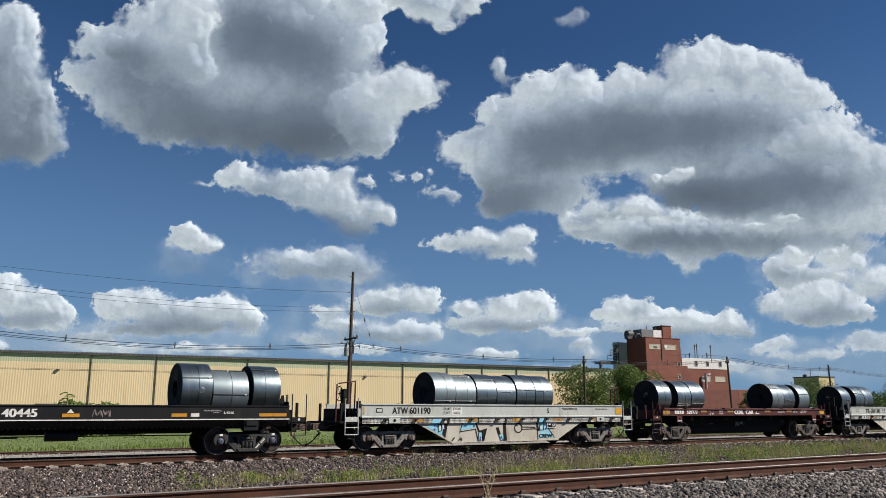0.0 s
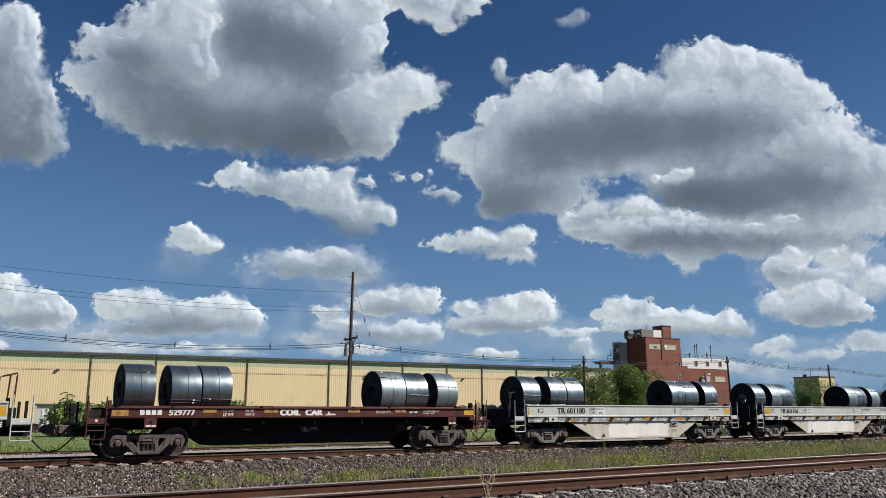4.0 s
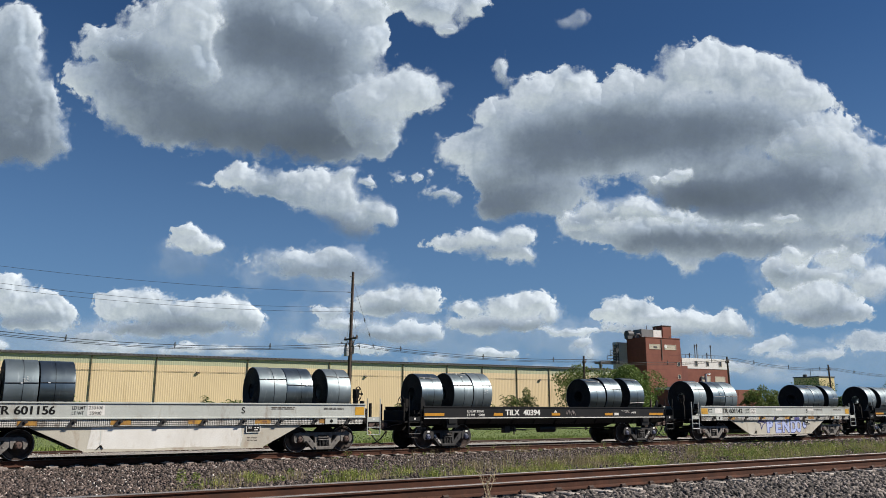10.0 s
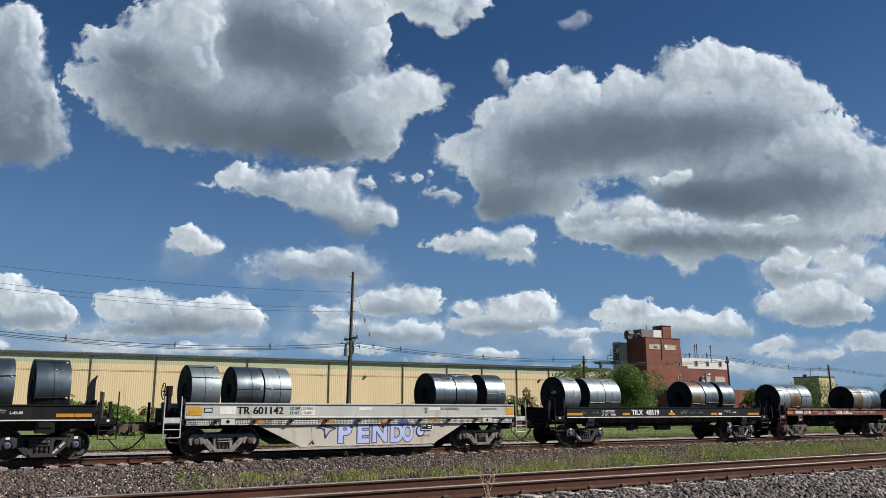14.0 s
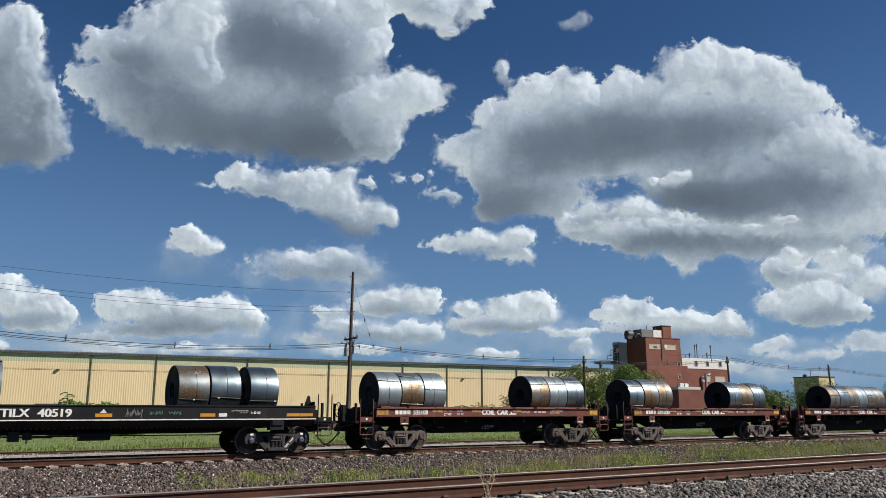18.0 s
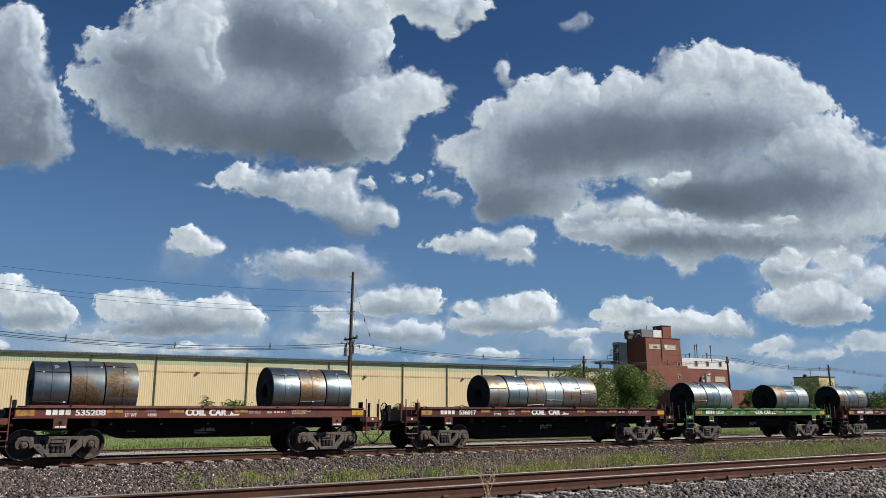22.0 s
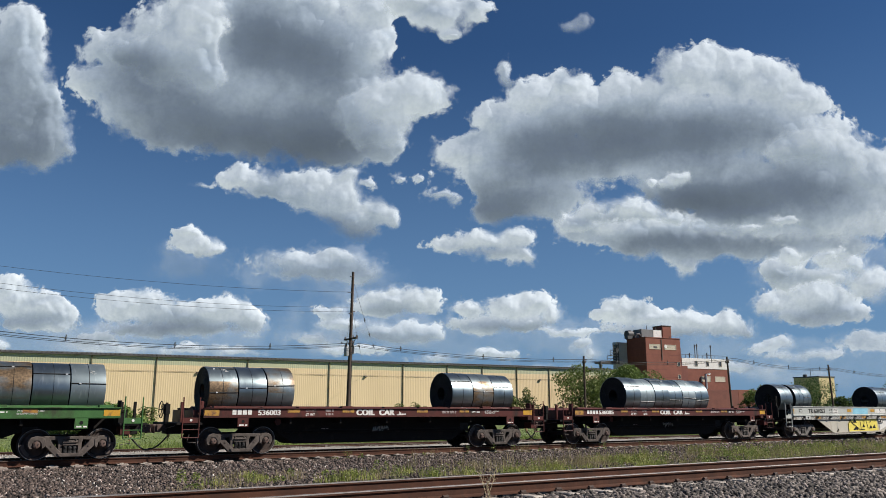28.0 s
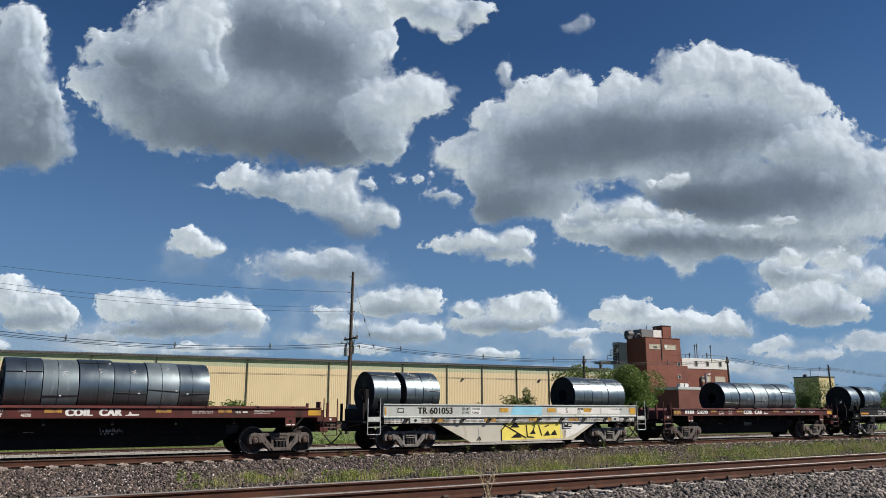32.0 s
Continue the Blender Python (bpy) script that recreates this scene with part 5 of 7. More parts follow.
    bars("data_stencil", 3.11, 4.03, 1.50, 1.60, ys, 2, M_TRUCK, car, seed)
    bars("data_stencil", half - 1.75, half - 0.9, 1.50, 1.58, ys, 2, M_TRUCK, car, seed + 1)
    fr = Shape().box(2.33, 2.78, y - 0.05, y - 0.042, 0.76, 0.95)
    q = fr.part("test_panel", M_INK, car)
    panel("test_panel_border", 2.305, 2.805, 0.735, 0.76, y - 0.042, M_LETTER, q)
    panel("test_panel_border", 2.305, 2.805, 0.95, 0.975, y - 0.042, M_LETTER, q)
    panel("test_panel_border", 2.305, 2.33, 0.76, 0.95, y - 0.042, M_LETTER, q)
    panel("test_panel_border", 2.78, 2.805, 0.76, 0.95, y - 0.042, M_LETTER, q)
    bars("data_stencil", 2.36, 2.50, 0.87, 0.93, y - 0.05, 2, M_LETTER, q, seed + 3)
    bars("data_stencil", 2.58, 2.74, 0.79, 0.93, y - 0.05, 2, M_LETTER, q, seed + 4, 0.5)
    bars("data_stencil", 2.36, 2.72, 0.44, 0.60, y, 3, M_TRUCK, car, seed + 2, 0.65)
    if art:
        art(car, y - 0.001, ys)
    underframe_bits(car, half, seed)
    for k in (-1, 1):
        end_gear(car, k, half, reach, M_GREYWHITE, 1.55, 1.92, 2.1 if k == back else 0.0)
    for x in (-tc, tc + rear):
        truck(car, x, "pale")
    return car


def blob(x, z, rx, rz, y, material, car, name, n=14, seed=1, thick=0.004):
    """A rough-edged patch of sprayed paint."""
    r = random.Random(seed)
    pts = [(x + rx * math.cos(2 * math.pi * i / n) * r.uniform(0.86, 1.1), z + rz * math.sin(2 * math.pi * i / n) * r.uniform(0.86, 1.1)) for i in range(n)]
    return Shape().prism(pts, "y", y - thick, y).part(name, material, car)


def stroke(pts, w, y, material, car, name="spray_line"):
    s = Shape()
    for (xa, za), (xb, zb) in zip(pts, pts[1:]):
        d = Vector((xb - xa, zb - za)).normalized() * w / 2
        s.prism([(xa - d.y - d.x, za + d.x - d.y), (xb - d.y + d.x, zb + d.x + d.y), (xb + d.y + d.x, zb - d.x + d.y), (xa + d.y - d.x, za - d.x - d.y)], "y", y - 0.003, y)
    return s.part(name, material, car)


def scribble(x0, x1, z0, z1, y, w, material, car, seed):
    """A quick hand-drawn tag: loops and zigzags of a thin line."""
    r = random.Random(seed)
    n = 16
    pts = [(x0 + (x1 - x0) * (i / n + 0.10 * r.uniform(-1, 1)), z0 + (z1 - z0) * (0.5 + (0.5 if i % 2 else -0.5) * r.uniform(0.35, 1.0))) for i in range(n + 1)]
    return stroke(pts, w, y, material, car, "graffiti_tag")


def overpaint(x0, x1, z1=0.965, seed=1):
    def art(car, y, ys):
        r = random.Random(seed)
        low = [(x0 + (x1 - x0) * i / 10, 0.27 + r.uniform(0, 0.05)) for i in range(11)]
        Shape().prism(low + [(x1 + r.uniform(-0.1, 0.1), 0.6), (x1, z1), (x0 + 0.1, z1), (x0 + r.uniform(-0.1, 0.1), 0.62)], "y", y - 0.003, y).part("overpaint_patch", M_FRESHWHITE, car, "patch of fresh white paint")
    return art


def blue_art(car, y, ys):
    """Blue fills with black shadows and outlines over the girder and, in part, over the walkway strip."""
    y2, y3, y4 = y - 0.004, y - 0.008, y - 0.012
    fills = (((-3.94, 0.85), (-3.62, 0.975), (-3.05, 0.975), (-3.11, 0.46), (-3.44, 0.60)), ((-2.2, 0.975), (-1.60, 0.975), (-1.50, 0.80), (-2.30, 0.69)),
             ((-1.38, 0.60), (-1.18, 0.56), (-1.24, 0.25), (-1.41, 0.25)), ((-0.36, 0.48), (-0.06, 0.50), (-0.06, 0.25), (-0.24, 0.25)),
             ((1.78, 0.975), (2.26, 0.975), (2.36, 0.71), (2.72, 0.33), (1.80, 0.31), (1.90, 0.62)))
    for pts in fills:
        Shape().prism(pts, "y", y2, y).part("spray_paint", M_SKYBLUE, car)
    for xa, xb in ((-3.75, -3.2), (-2.14, -1.56), (1.80, 2.24)):
        Shape().prism([(xa, 0.99), (xb, 0.99), (xb + 0.02, 1.15), (xa + 0.06, 1.15)], "y", -1.489, -1.486).part("spray_paint", M_SKYBLUE, car)
    for pts in (((-3.05, 0.40), (-2.92, 0.97), (-3.10, 0.97), (-3.20, 0.55)), ((-1.50, 0.97), (-1.58, 0.97), (-1.40, 0.60), (-1.30, 0.60)), ((-1.38, 0.66), (-0.96, 0.77), (-1.22, 0.24), (-1.12, 0.24), (-1.24, 0.60)),
                ((-0.50, 0.78), (-0.36, 0.80), (-0.24, 0.52), (-0.38, 0.47)), ((-0.12, 0.97), (0.02, 0.97), (0.08, 0.24), (-0.10, 0.24)), ((1.69, 0.97), (1.78, 0.97), (1.86, 0.62), (1.74, 0.62))):
        Shape().prism(pts, "y", y3, y2).part("spray_shadow", M_INK, car)
    for x in (-3.02, -1.56, -0.10, 1.68):
        Shape().prism([(x, 0.99), (x + 0.12, 0.99), (x + 0.13, 1.18), (x + 0.02, 1.18)], "y", -1.489, -1.486).part("spray_shadow", M_INK, car)
    for pts in (((-3.40, 0.93), (-3.38, 0.64), (-3.24, 0.70), (-3.22, 0.93), (-3.40, 0.93)), ((-2.20, 0.97), (-2.34, 0.64), (-1.55, 0.74), (-1.43, 0.26)), ((-1.40, 0.58), (-1.42, 0.25), (-1.22, 0.25)), ((-0.46, 0.78), (-0.26, 0.25), (-0.06, 0.25)),
                ((0.90, 0.80), (1.62, 0.78)), ((0.90, 0.70), (1.64, 0.72), (1.75, 0.68), (1.78, 0.27)), ((1.90, 0.92), (1.88, 0.66), (2.10, 0.66), (2.12, 0.92)), ((2.30, 0.9), (2.40, 0.70), (2.72, 0.34))):
        stroke(pts, 0.03, y4, M_INK, car)
    ring = [(0.70 + 0.20 * math.cos(i * math.pi / 9), 0.76 + 0.19 * math.sin(i * math.pi / 9)) for i in range(19)]
    stroke(ring, 0.035, y4, M_INK, car)
    for pts in (((-3.32, 0.90), (-3.30, 0.72)), ((-3.16, 0.93), (-3.14, 0.80)), ((1.96, 0.88), (1.95, 0.70))):
        stroke(pts, 0.07, y4, M_FRESHWHITE, car, "spray_highlight")
    for x, z in ((-3.55, 0.90), (-3.56, 0.74), (-1.62, 0.86), (-1.30, 0.40), (-1.32, 0.30), (-0.22, 0.38), (-0.14, 0.30), (2.20, 0.88), (2.22, 0.70)):
        blob(x, z, 0.045, 0.045, y4, M_NAVY, car, "spray_dot")
    writing("CREW", 0.21, 1.84, y4 - 0.002, 0.34, M_INK, car, "graffiti_word", 0.004, 1.25, 1.0, 0.008)
    stroke(((-2.72, 0.30), (-2.62, 0.40)), 0.05, y4, M_INK, car, "chalk_mark")
    for xa, xb in ((-7.72, -6.95), (6.62, 7.08)):
        Shape().tube([(xa - 0.03, -1.1, 1.05 if xa < 0 else 1.6), (xa, -1.1, 2.44), (xa + 0.1, -1.1, 2.47), (xb, -1.1, 2.56), (xb, -1.1, 2.5), (xb - 0.03, -1.1, 1.05 if xa < 0 else 1.6)], 0.028, 6).tube([(xb - 0.22, -1.1, 1.05 if xa < 0 else 1.6), (xb - 0.18, -1.1, 2.5)], 0.028, 6).part("safety_rail", M_OXIDE, car, "rust-brown bent pipe rail")


def lilac_art(car, y, ys):
    """Rounded lilac letters with blue-black outlines."""
    y2, y3 = y - 0.004, y - 0.010
    for k, (letter, x, wide) in enumerate((("P", -1.30, 1.12), ("E", -0.52, 1.12), ("N", 0.12, 0.95), ("D", 0.90, 0.86), ("O", 1.44, 0.66))):
        low = 0.36 - 0.02 * (k % 2)
        writing(letter, 0.92, x, y2 - 0.0004 * k, low, M_NAVY, car, "spray_outline", 0.075, wide)
        writing(letter, 0.92, x, y2 - 0.004 - 0.0004 * k, low, M_LILAC, car, "spray_paint", 0.040, wide)
    blob(2.27, 0.70, 0.17, 0.18, y2, M_LILAC, car, "spray_dot", 16, 9)
    for pts in (((-2.03, 0.89), (-1.84, 0.80), (-1.79, 0.52), (-1.62, 0.74), (-1.40, 0.84), (-1.60, 0.92), (-2.03, 0.97)), ((-2.0, 0.93), (-1.5, 0.86))):
        stroke(pts, 0.045, y3, M_NAVY, car)
    ring = [(2.27 + 0.18 * math.cos(i * math.pi / 8), 0.70 + 0.19 * math.sin(i * math.pi / 8)) for i in range(17)]
    stroke(ring, 0.04, y3, M_NAVY, car)
    for xa, xb in ((-0.75, -0.55), (0.45, 0.75), (1.2, 1.7)):
        Shape().prism([(xa, 0.99), (xb, 0.99), (xb - 0.05, 1.13), (xa + 0.05, 1.13)], "y", -1.489, -1.486).part("spray_shadow", M_NAVY, car)
    for x in (-0.9, 2.2):
        panel("paint_patch", x + 0.4, x + 0.95, 1.49, 1.60, ys, M_FRESHWHITE, car, 0.003)
    panel("paint_patch", -5.75, -5.2, 1.34, 1.60, ys, M_FRESHWHITE, car, 0.003)


def lemon_art(car, y, ys):
    y2, y3 = y - 0.004, y - 0.008
    Shape().prism([(-1.15, 0.27), (2.3, 0.29), (2.15, 0.97), (-0.9, 0.97), (-1.2, 0.7)], "y", y2, y).part("spray_paint", M_LEMON, car, "lemon yellow graffiti panel")
    Shape().prism([(2.45, 0.30), (3.1, 0.5), (4.0, 0.92), (3.0, 0.97), (2.5, 0.97)], "y", y2, y).part("overpaint_patch", M_FRESHWHITE, car)
    for x, z, w in ((-0.45, 0.78, 0.26), (-0.35, 0.36, 0.3), (1.35, 0.42, 0.2), (1.75, 0.44, 0.2), (0.55, 0.5, 0.16)):
        s = Shape().prism([(x - w, z), (x + w, z), (x + w * 0.3, z + 0.22)], "y", y3 - 0.003, y3)
        s.part("spray_triangle", M_INK, car)
    for pts in (((-1.05, 0.92), (0.15, 0.35)), ((0.2, 0.85), (0.25, 0.38), (0.6, 0.36)), ((0.9, 0.85), (1.05, 0.45)), ((0.65, 0.82), (0.55, 0.55)), ((1.45, 0.86), (1.25, 0.80)), ((-1.15, 0.27), (-1.15, 0.68), (-0.85, 0.95))):
        stroke(pts, 0.05, y3 - 0.004, M_INK, car)
    Shape().prism([(-0.75, 1.30), (1.0, 1.28), (1.05, 1.64), (-0.55, 1.66)], "y", ys - 0.003, ys).part("spray_paint", M_SKYBLUE, car)
    for x in (1.9, 3.3, 4.6):
        panel("overpaint_patch", x, x + 1.2, 1.34, 1.60, ys, M_FRESHWHITE, car, 0.003)
    for x in (-1.3, 1.35, 3.5):
        panel("reflector_strip", x, x + 0.45, 1.42, 1.58, ys - 0.003, M_YELLOW, car)


SPEEDS = (6.398, 6.305, 6.429, 6.485, 6.589, 6.502, 6.486, 6.585, 6.675)


def gone(t):
    """How far the train has rolled by t seconds; its speed in metres a second is given every four seconds."""
    i = min(int(t // 4), 7)
    u = t - 4 * i
    return sum(2 * (SPEEDS[k] + SPEEDS[k + 1]) for k in range(i)) + SPEEDS[i] * u + (SPEEDS[i + 1] - SPEEDS[i]) * u * u / 8


CARS = []


def hitch(car, cx):
    CARS.append((car, cx))
    MOVERS.append((car, [(t, pose(cx - gone(t), 28.05, 0.35)) for t in range(0, 33)]))


hitch(black_car("black coil car with white stripe and amber reflectors", "TILX", "40445", 6.98, 5.62, 8.2, 1), 4.5)
hitch(grey_car("pale grey coil car covered in blue and black graffiti", "ATW", "601190", ("230000", "56000"), 6.88, 5.46, 8.3, 2, art=blue_art, stencil=-0.15), 21.24)
hitch(oxide_car("oxide red skeletal coil car with two groups of coils", "529777", 7.0, 5.72, 8.3, seed=3), 37.95)
hitch(grey_car("pale grey coil car with a fresh white paint patch", "TR", "601180", ("230100", "55900"), 6.9, 5.46, 8.3, 4, art=overpaint(-1.92, 2.14, seed=4), text=0.17, rear=0.12, stencil=0.11), 54.68)
hitch(grey_car("pale grey coil car painted over in cream white", "TR", "601156", ("230100", "55900"), 6.85, 5.46, 8.3, 5, art=overpaint(-2.7, 2.14, seed=6), rear=-0.12, stencil=-0.31, back=1), 71.42)
hitch(black_car("black coil car with white stripe and curved end stake", "TILX", "40394", 6.98, 5.62, 8.2, 2), 87.85)
hitch(grey_car("pale grey coil car sprayed with lilac graffiti", "TR", "601142", ("231000", "55000"), 6.9, 5.46, 8.3, 7, art=lilac_art, text=0.2), 104.47)
hitch(black_car("black coil car with white stripe and chalk tags", "TILX", "40519", 7.05, 5.62, 8.2, 3, 0.14), 121.42)
hitch(oxide_car("short oxide red coil car with three coils at each end", "535108", 5.78, 4.48, 7.0, M_RUSTRED, deep=False, seed=8), 136.75)
hitch(oxide_car("short oxide red coil car carrying partly rusted coils", "535208", 5.78, 4.48, 7.0, M_RUSTRED, deep=False, seed=9, wide=1.45), 150.7)
hitch(oxide_car("long oxide red coil car with one central row of coils", "536017", 7.05, 5.68, 8.25, seed=10), 166.05)
hitch(oxide_car("short bright green coil car loaded with steel coils", "535321", 5.8, 4.48, 7.0, M_CARGREEN, False, 11), 181.2)
hitch(oxide_car("long oxide red coil car with coils at both ends", "536003", 7.1, 5.68, 8.3, seed=12, rear=-0.11), 196.7)
hitch(oxide_car("long oxide red coil car with six shiny coils amidships", "536085", 7.05, 5.68, 8.3, seed=13, text=-0.34, wide=1.28), 213.33)
hitch(grey_car("pale grey coil car sprayed with lemon yellow graffiti", "TR", "601053", ("230100", "55900"), 6.88, 5.46, 8.3, 14, art=lemon_art), 229.85)
hitch(oxide_car("long oxide red coil car with a row of coils", "536590", 7.0, 5.68, 8.3, seed=15), 246.4)
hitch(black_car("black coil car with white stripe behind the red one", "", "", 6.98, 5.62, 8.2, 4), 263.5)


# ---- the load ----
def coil_meshes():
    made = {}
    for key, m in (("clean", M_COIL), ("dull", M_COILDULL), ("rust", M_COILRUST)):
        prof = [(0.02, 0.30), (0.02, 0.96), (0.0, 0.985), (0.008, 0.998), (0.03, 1.0), (0.97, 1.0), (0.992, 0.998), (1.0, 0.985), (0.98, 0.96), (0.98, 0.30)]
        made[key] = share(Shape().lathe(prof, "x", (0, 0, 0), 72), "steel_coil", m, True)
    return made


COILS = coil_meshes()
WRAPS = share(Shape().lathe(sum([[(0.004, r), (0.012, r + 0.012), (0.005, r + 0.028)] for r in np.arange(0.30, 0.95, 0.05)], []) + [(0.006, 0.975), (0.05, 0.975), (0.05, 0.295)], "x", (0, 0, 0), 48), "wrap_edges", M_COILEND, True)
BAND = share(Shape().lathe(((-0.016, 1.0), (-0.016, 1.006), (0.016, 1.006), (0.016, 1.0)), "x", (0, 0, 0), 72), "steel_band", M_STRAP, True)


def load(car, cx, edges, kinds, radii=None, seed=1):
    """Coils lying on a car, each with its ends at the given places along it."""
    r = random.Random(seed * 7 + 1)
    for i, (a, b) in enumerate(edges):
        kind = kinds[i % len(kinds)]
        rad = (radii[i % len(radii)] if radii else 0.86) + r.uniform(-0.012, 0.012)
        w = b - a
        turn = r.uniform(0, 360)
        m0 = Matrix.Translation((0, 0, 0)) @ Matrix.Diagonal((w, rad, rad, 1))
        me = COILS[kind].copy()
        me.transform(m0)
        label = {"clean": "shiny blue-grey steel coil strapped with black bands", "dull": "dull grey steel coil strapped with black bands", "rust": "steel coil streaked with brown surface rust"}[kind]
        ob = tagged(new("steel_coil", me), label, "steel coil", "steel coils")
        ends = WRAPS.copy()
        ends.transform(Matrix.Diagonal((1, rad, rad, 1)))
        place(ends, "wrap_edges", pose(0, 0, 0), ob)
        band = BAND.copy()
        band.transform(Matrix.Diagonal((0.4, rad, rad, 1)))
        place(band, "steel_band", pose(w * r.uniform(0.42, 0.58), 0, 0), ob)
        for k in range(r.choice((1, 1, 2))):
            ang = radians(r.choice((24, 38, 52, 8, -6, -20)) + r.uniform(-6, 6)) if k == 0 else radians(r.choice((62, 70, -30)))
            yy, zz = -math.cos(ang) * (rad + 0.006), math.sin(ang) * (rad + 0.006)
            s = Shape()
            tilt = r.uniform(-0.03, 0.03)
            s.rod((0.01, yy, zz + tilt), (w - 0.01, yy, zz - tilt), 0.019, 6)
            st = s.part("eye_band", M_STRAP, ob)
            fx = r.choice((0.25, 0.5, 0.75, 0.9)) * w
            Shape().box(fx - 0.032, fx + 0.032, yy - 0.022, yy + 0.0, zz - 0.02, zz + 0.02).part("strap_seal", M_SEAL, st)
        if r.random() < 0.65:
            ang = radians(r.uniform(-10, 55))
            s = Shape()
            for j in range(5):
                aa = ang + 0.04 * j
                x0 = w * 0.55 + r.uniform(-0.05, 0.05)
                s.rod((x0, -math.cos(aa) * (rad + 0.002), math.sin(aa) * (rad + 0.002)), (x0 + r.uniform(0.06, 0.2), -math.cos(aa + 0.03) * (rad + 0.002), math.sin(aa + 0.03) * (rad + 0.002)), 0.0045, 4)
            s.part("chalk_mark", M_LETTER, ob)
        z = 1.30 + rad
        MOVERS.append((ob, [(t, pose(cx + a - gone(t), 28.05, 0.35 + z)) for t in range(0, 33)]))


def row(start, n, w=1.0, gap=0.035):
    return [(start + i * (w + gap), start + i * (w + gap) + w) for i in range(n)]


BLK = [(-6.63, -5.62), (-5.07, -4.10), (-4.07, -3.10), (2.71, 3.72), (3.76, 4.77), (5.33, 6.33)]
GRY = [(-6.54, -5.53), (-4.96, -3.98), (-3.93, -2.92), (3.37, 4.38), (4.42, 5.46), (5.98, 7.0)]
FRONT_LOADS = (
    ([(3.38, 4.41), (4.47, 5.75), (5.88, 6.9)], ("clean", "dull", "clean"), (0.89, 0.80, 0.87)),
    (row(-3.18, 6, 1.03, 0.045), ("dull", "dull", "clean", "clean", "clean", "clean"), (0.88, 0.85, 0.87, 0.85, 0.87, 0.87)),
    ([(-6.48, -5.5), (-4.99, -3.98), (-3.95, -2.92), (3.05, 4.15), (4.19, 5.22), (5.66, 6.68)], ("clean", "clean", "clean", "dull", "clean", "dull"), None),
    (GRY[:3] + [(3.21, 4.22), (4.26, 5.30), (5.82, 6.84)], ("clean",), None),
    ([(-6.61, -5.66), (-5.05, -4.12), (-4.08, -3.08), (2.95, 3.97), (3.99, 5.01), (5.60, 6.57)], ("clean", "dull"), None),
    (BLK, ("clean", "dull", "dull", "clean", "clean", "clean"), (0.84, 0.88, 0.88)),
    (GRY, ("dull", "clean", "dull", "clean", "clean", "clean"), None),
    ([(-6.52, -5.54), (-4.93, -3.94), (-3.91, -2.89), (2.35, 3.40), (3.45, 4.50), (4.85, 5.9)], ("dull", "dull", "dull", "rust", "clean", "clean"), None))
REAR_LOADS = (
    (row(-5.30, 3, 1.03) + row(2.46, 3, 1.03), ("dull", "rust", "dull", "rust", "dull", "clean"), None),
    (row(-5.26, 3, 1.0) + row(2.46, 3, 1.02), ("clean", "rust", "rust", "clean", "rust", "clean"), None),
    (row(-3.15, 6, 1.03, 0.03), ("rust", "clean", "rust", "dull", "rust", "rust"), None),
    (row(-4.93, 3, 1.03) + [(2.26, 3.30), (3.33, 4.38), (4.41, 5.44)], ("rust", "clean", "dull"), (0.83,)),
    (row(-6.74, 3, 1.02) + row(3.38, 3, 1.05), ("rust", "clean", "rust", "clean", "rust", "clean"), None),
    (row(-3.05, 6, 1.02, 0.02), ("clean", "dull", "clean", "clean", "dull", "clean"), (0.89, 0.87)),
    ([(-6.92, -5.72), (-5.45, -4.68), (-4.66, -3.86), (3.62, 4.72), (4.75, 5.78), (5.82, 6.92)], ("clean",), (0.86,)),
    (row(-2.0, 5, 1.25, 0.06), ("clean", "clean", "dull"), None),
    (BLK, ("clean",), None))
for (car, cx), (edges, kinds, radii) in zip(CARS, FRONT_LOADS + REAR_LOADS):
    load(car, cx, edges, kinds, radii, seed=int(cx))


# ---- buildings ----
M_SIDING = surface("cream_metal_siding", (0.66, 0.52, 0.32), (0.60, 0.47, 0.285), 0.25, 0.5, bump=0.03, fine=8, streak=0.9, dirt=(0.50, 0.38, 0.22), dirt_amount=0.12)
M_SIDEGREEN = surface("pale_green_metal_siding", (0.42, 0.43, 0.29), (0.38, 0.39, 0.26), 0.25, 0.5, bump=0.03, fine=8, streak=0.9)
M_TRIM = surface("dark_brown_trim", (0.065, 0.045, 0.032), (0.045, 0.032, 0.024), 1.0, 0.6)
M_SPOUT = surface("faded_brown_downspout", (0.115, 0.092, 0.056), (0.085, 0.068, 0.042), 1.0, 0.6)
M_ROOF = surface("weathered_metal_roof", (0.085, 0.08, 0.075), (0.055, 0.05, 0.048), 0.6, 0.6, bump=0.1)
M_BRICKWALL = surface("red_brick", (0.185, 0.058, 0.036), (0.145, 0.046, 0.03), 0.35, 0.85, bump=0.25, fine=10, dirt=(0.20, 0.06, 0.04), dirt_amount=0.3)
M_BRICKDARK = surface("dark_red_brick", (0.16, 0.05, 0.035), (0.12, 0.04, 0.03), 0.4, 0.85, bump=0.25, fine=10)
M_GREYPANEL = surface("grey_metal_panel", (0.46, 0.47, 0.48), (0.40, 0.41, 0.42), 0.5, 0.5, bump=0.05)
M_WHITEPANEL = surface("white_panel", (0.66, 0.65, 0.63), (0.58, 0.57, 0.55), 0.5, 0.6, bump=0.05, dirt=(0.4, 0.38, 0.35), dirt_amount=0.2)
M_LOUVRE = surface("tan_louvre", (0.48, 0.43, 0.34), (0.38, 0.34, 0.27), 2.0, 0.6)
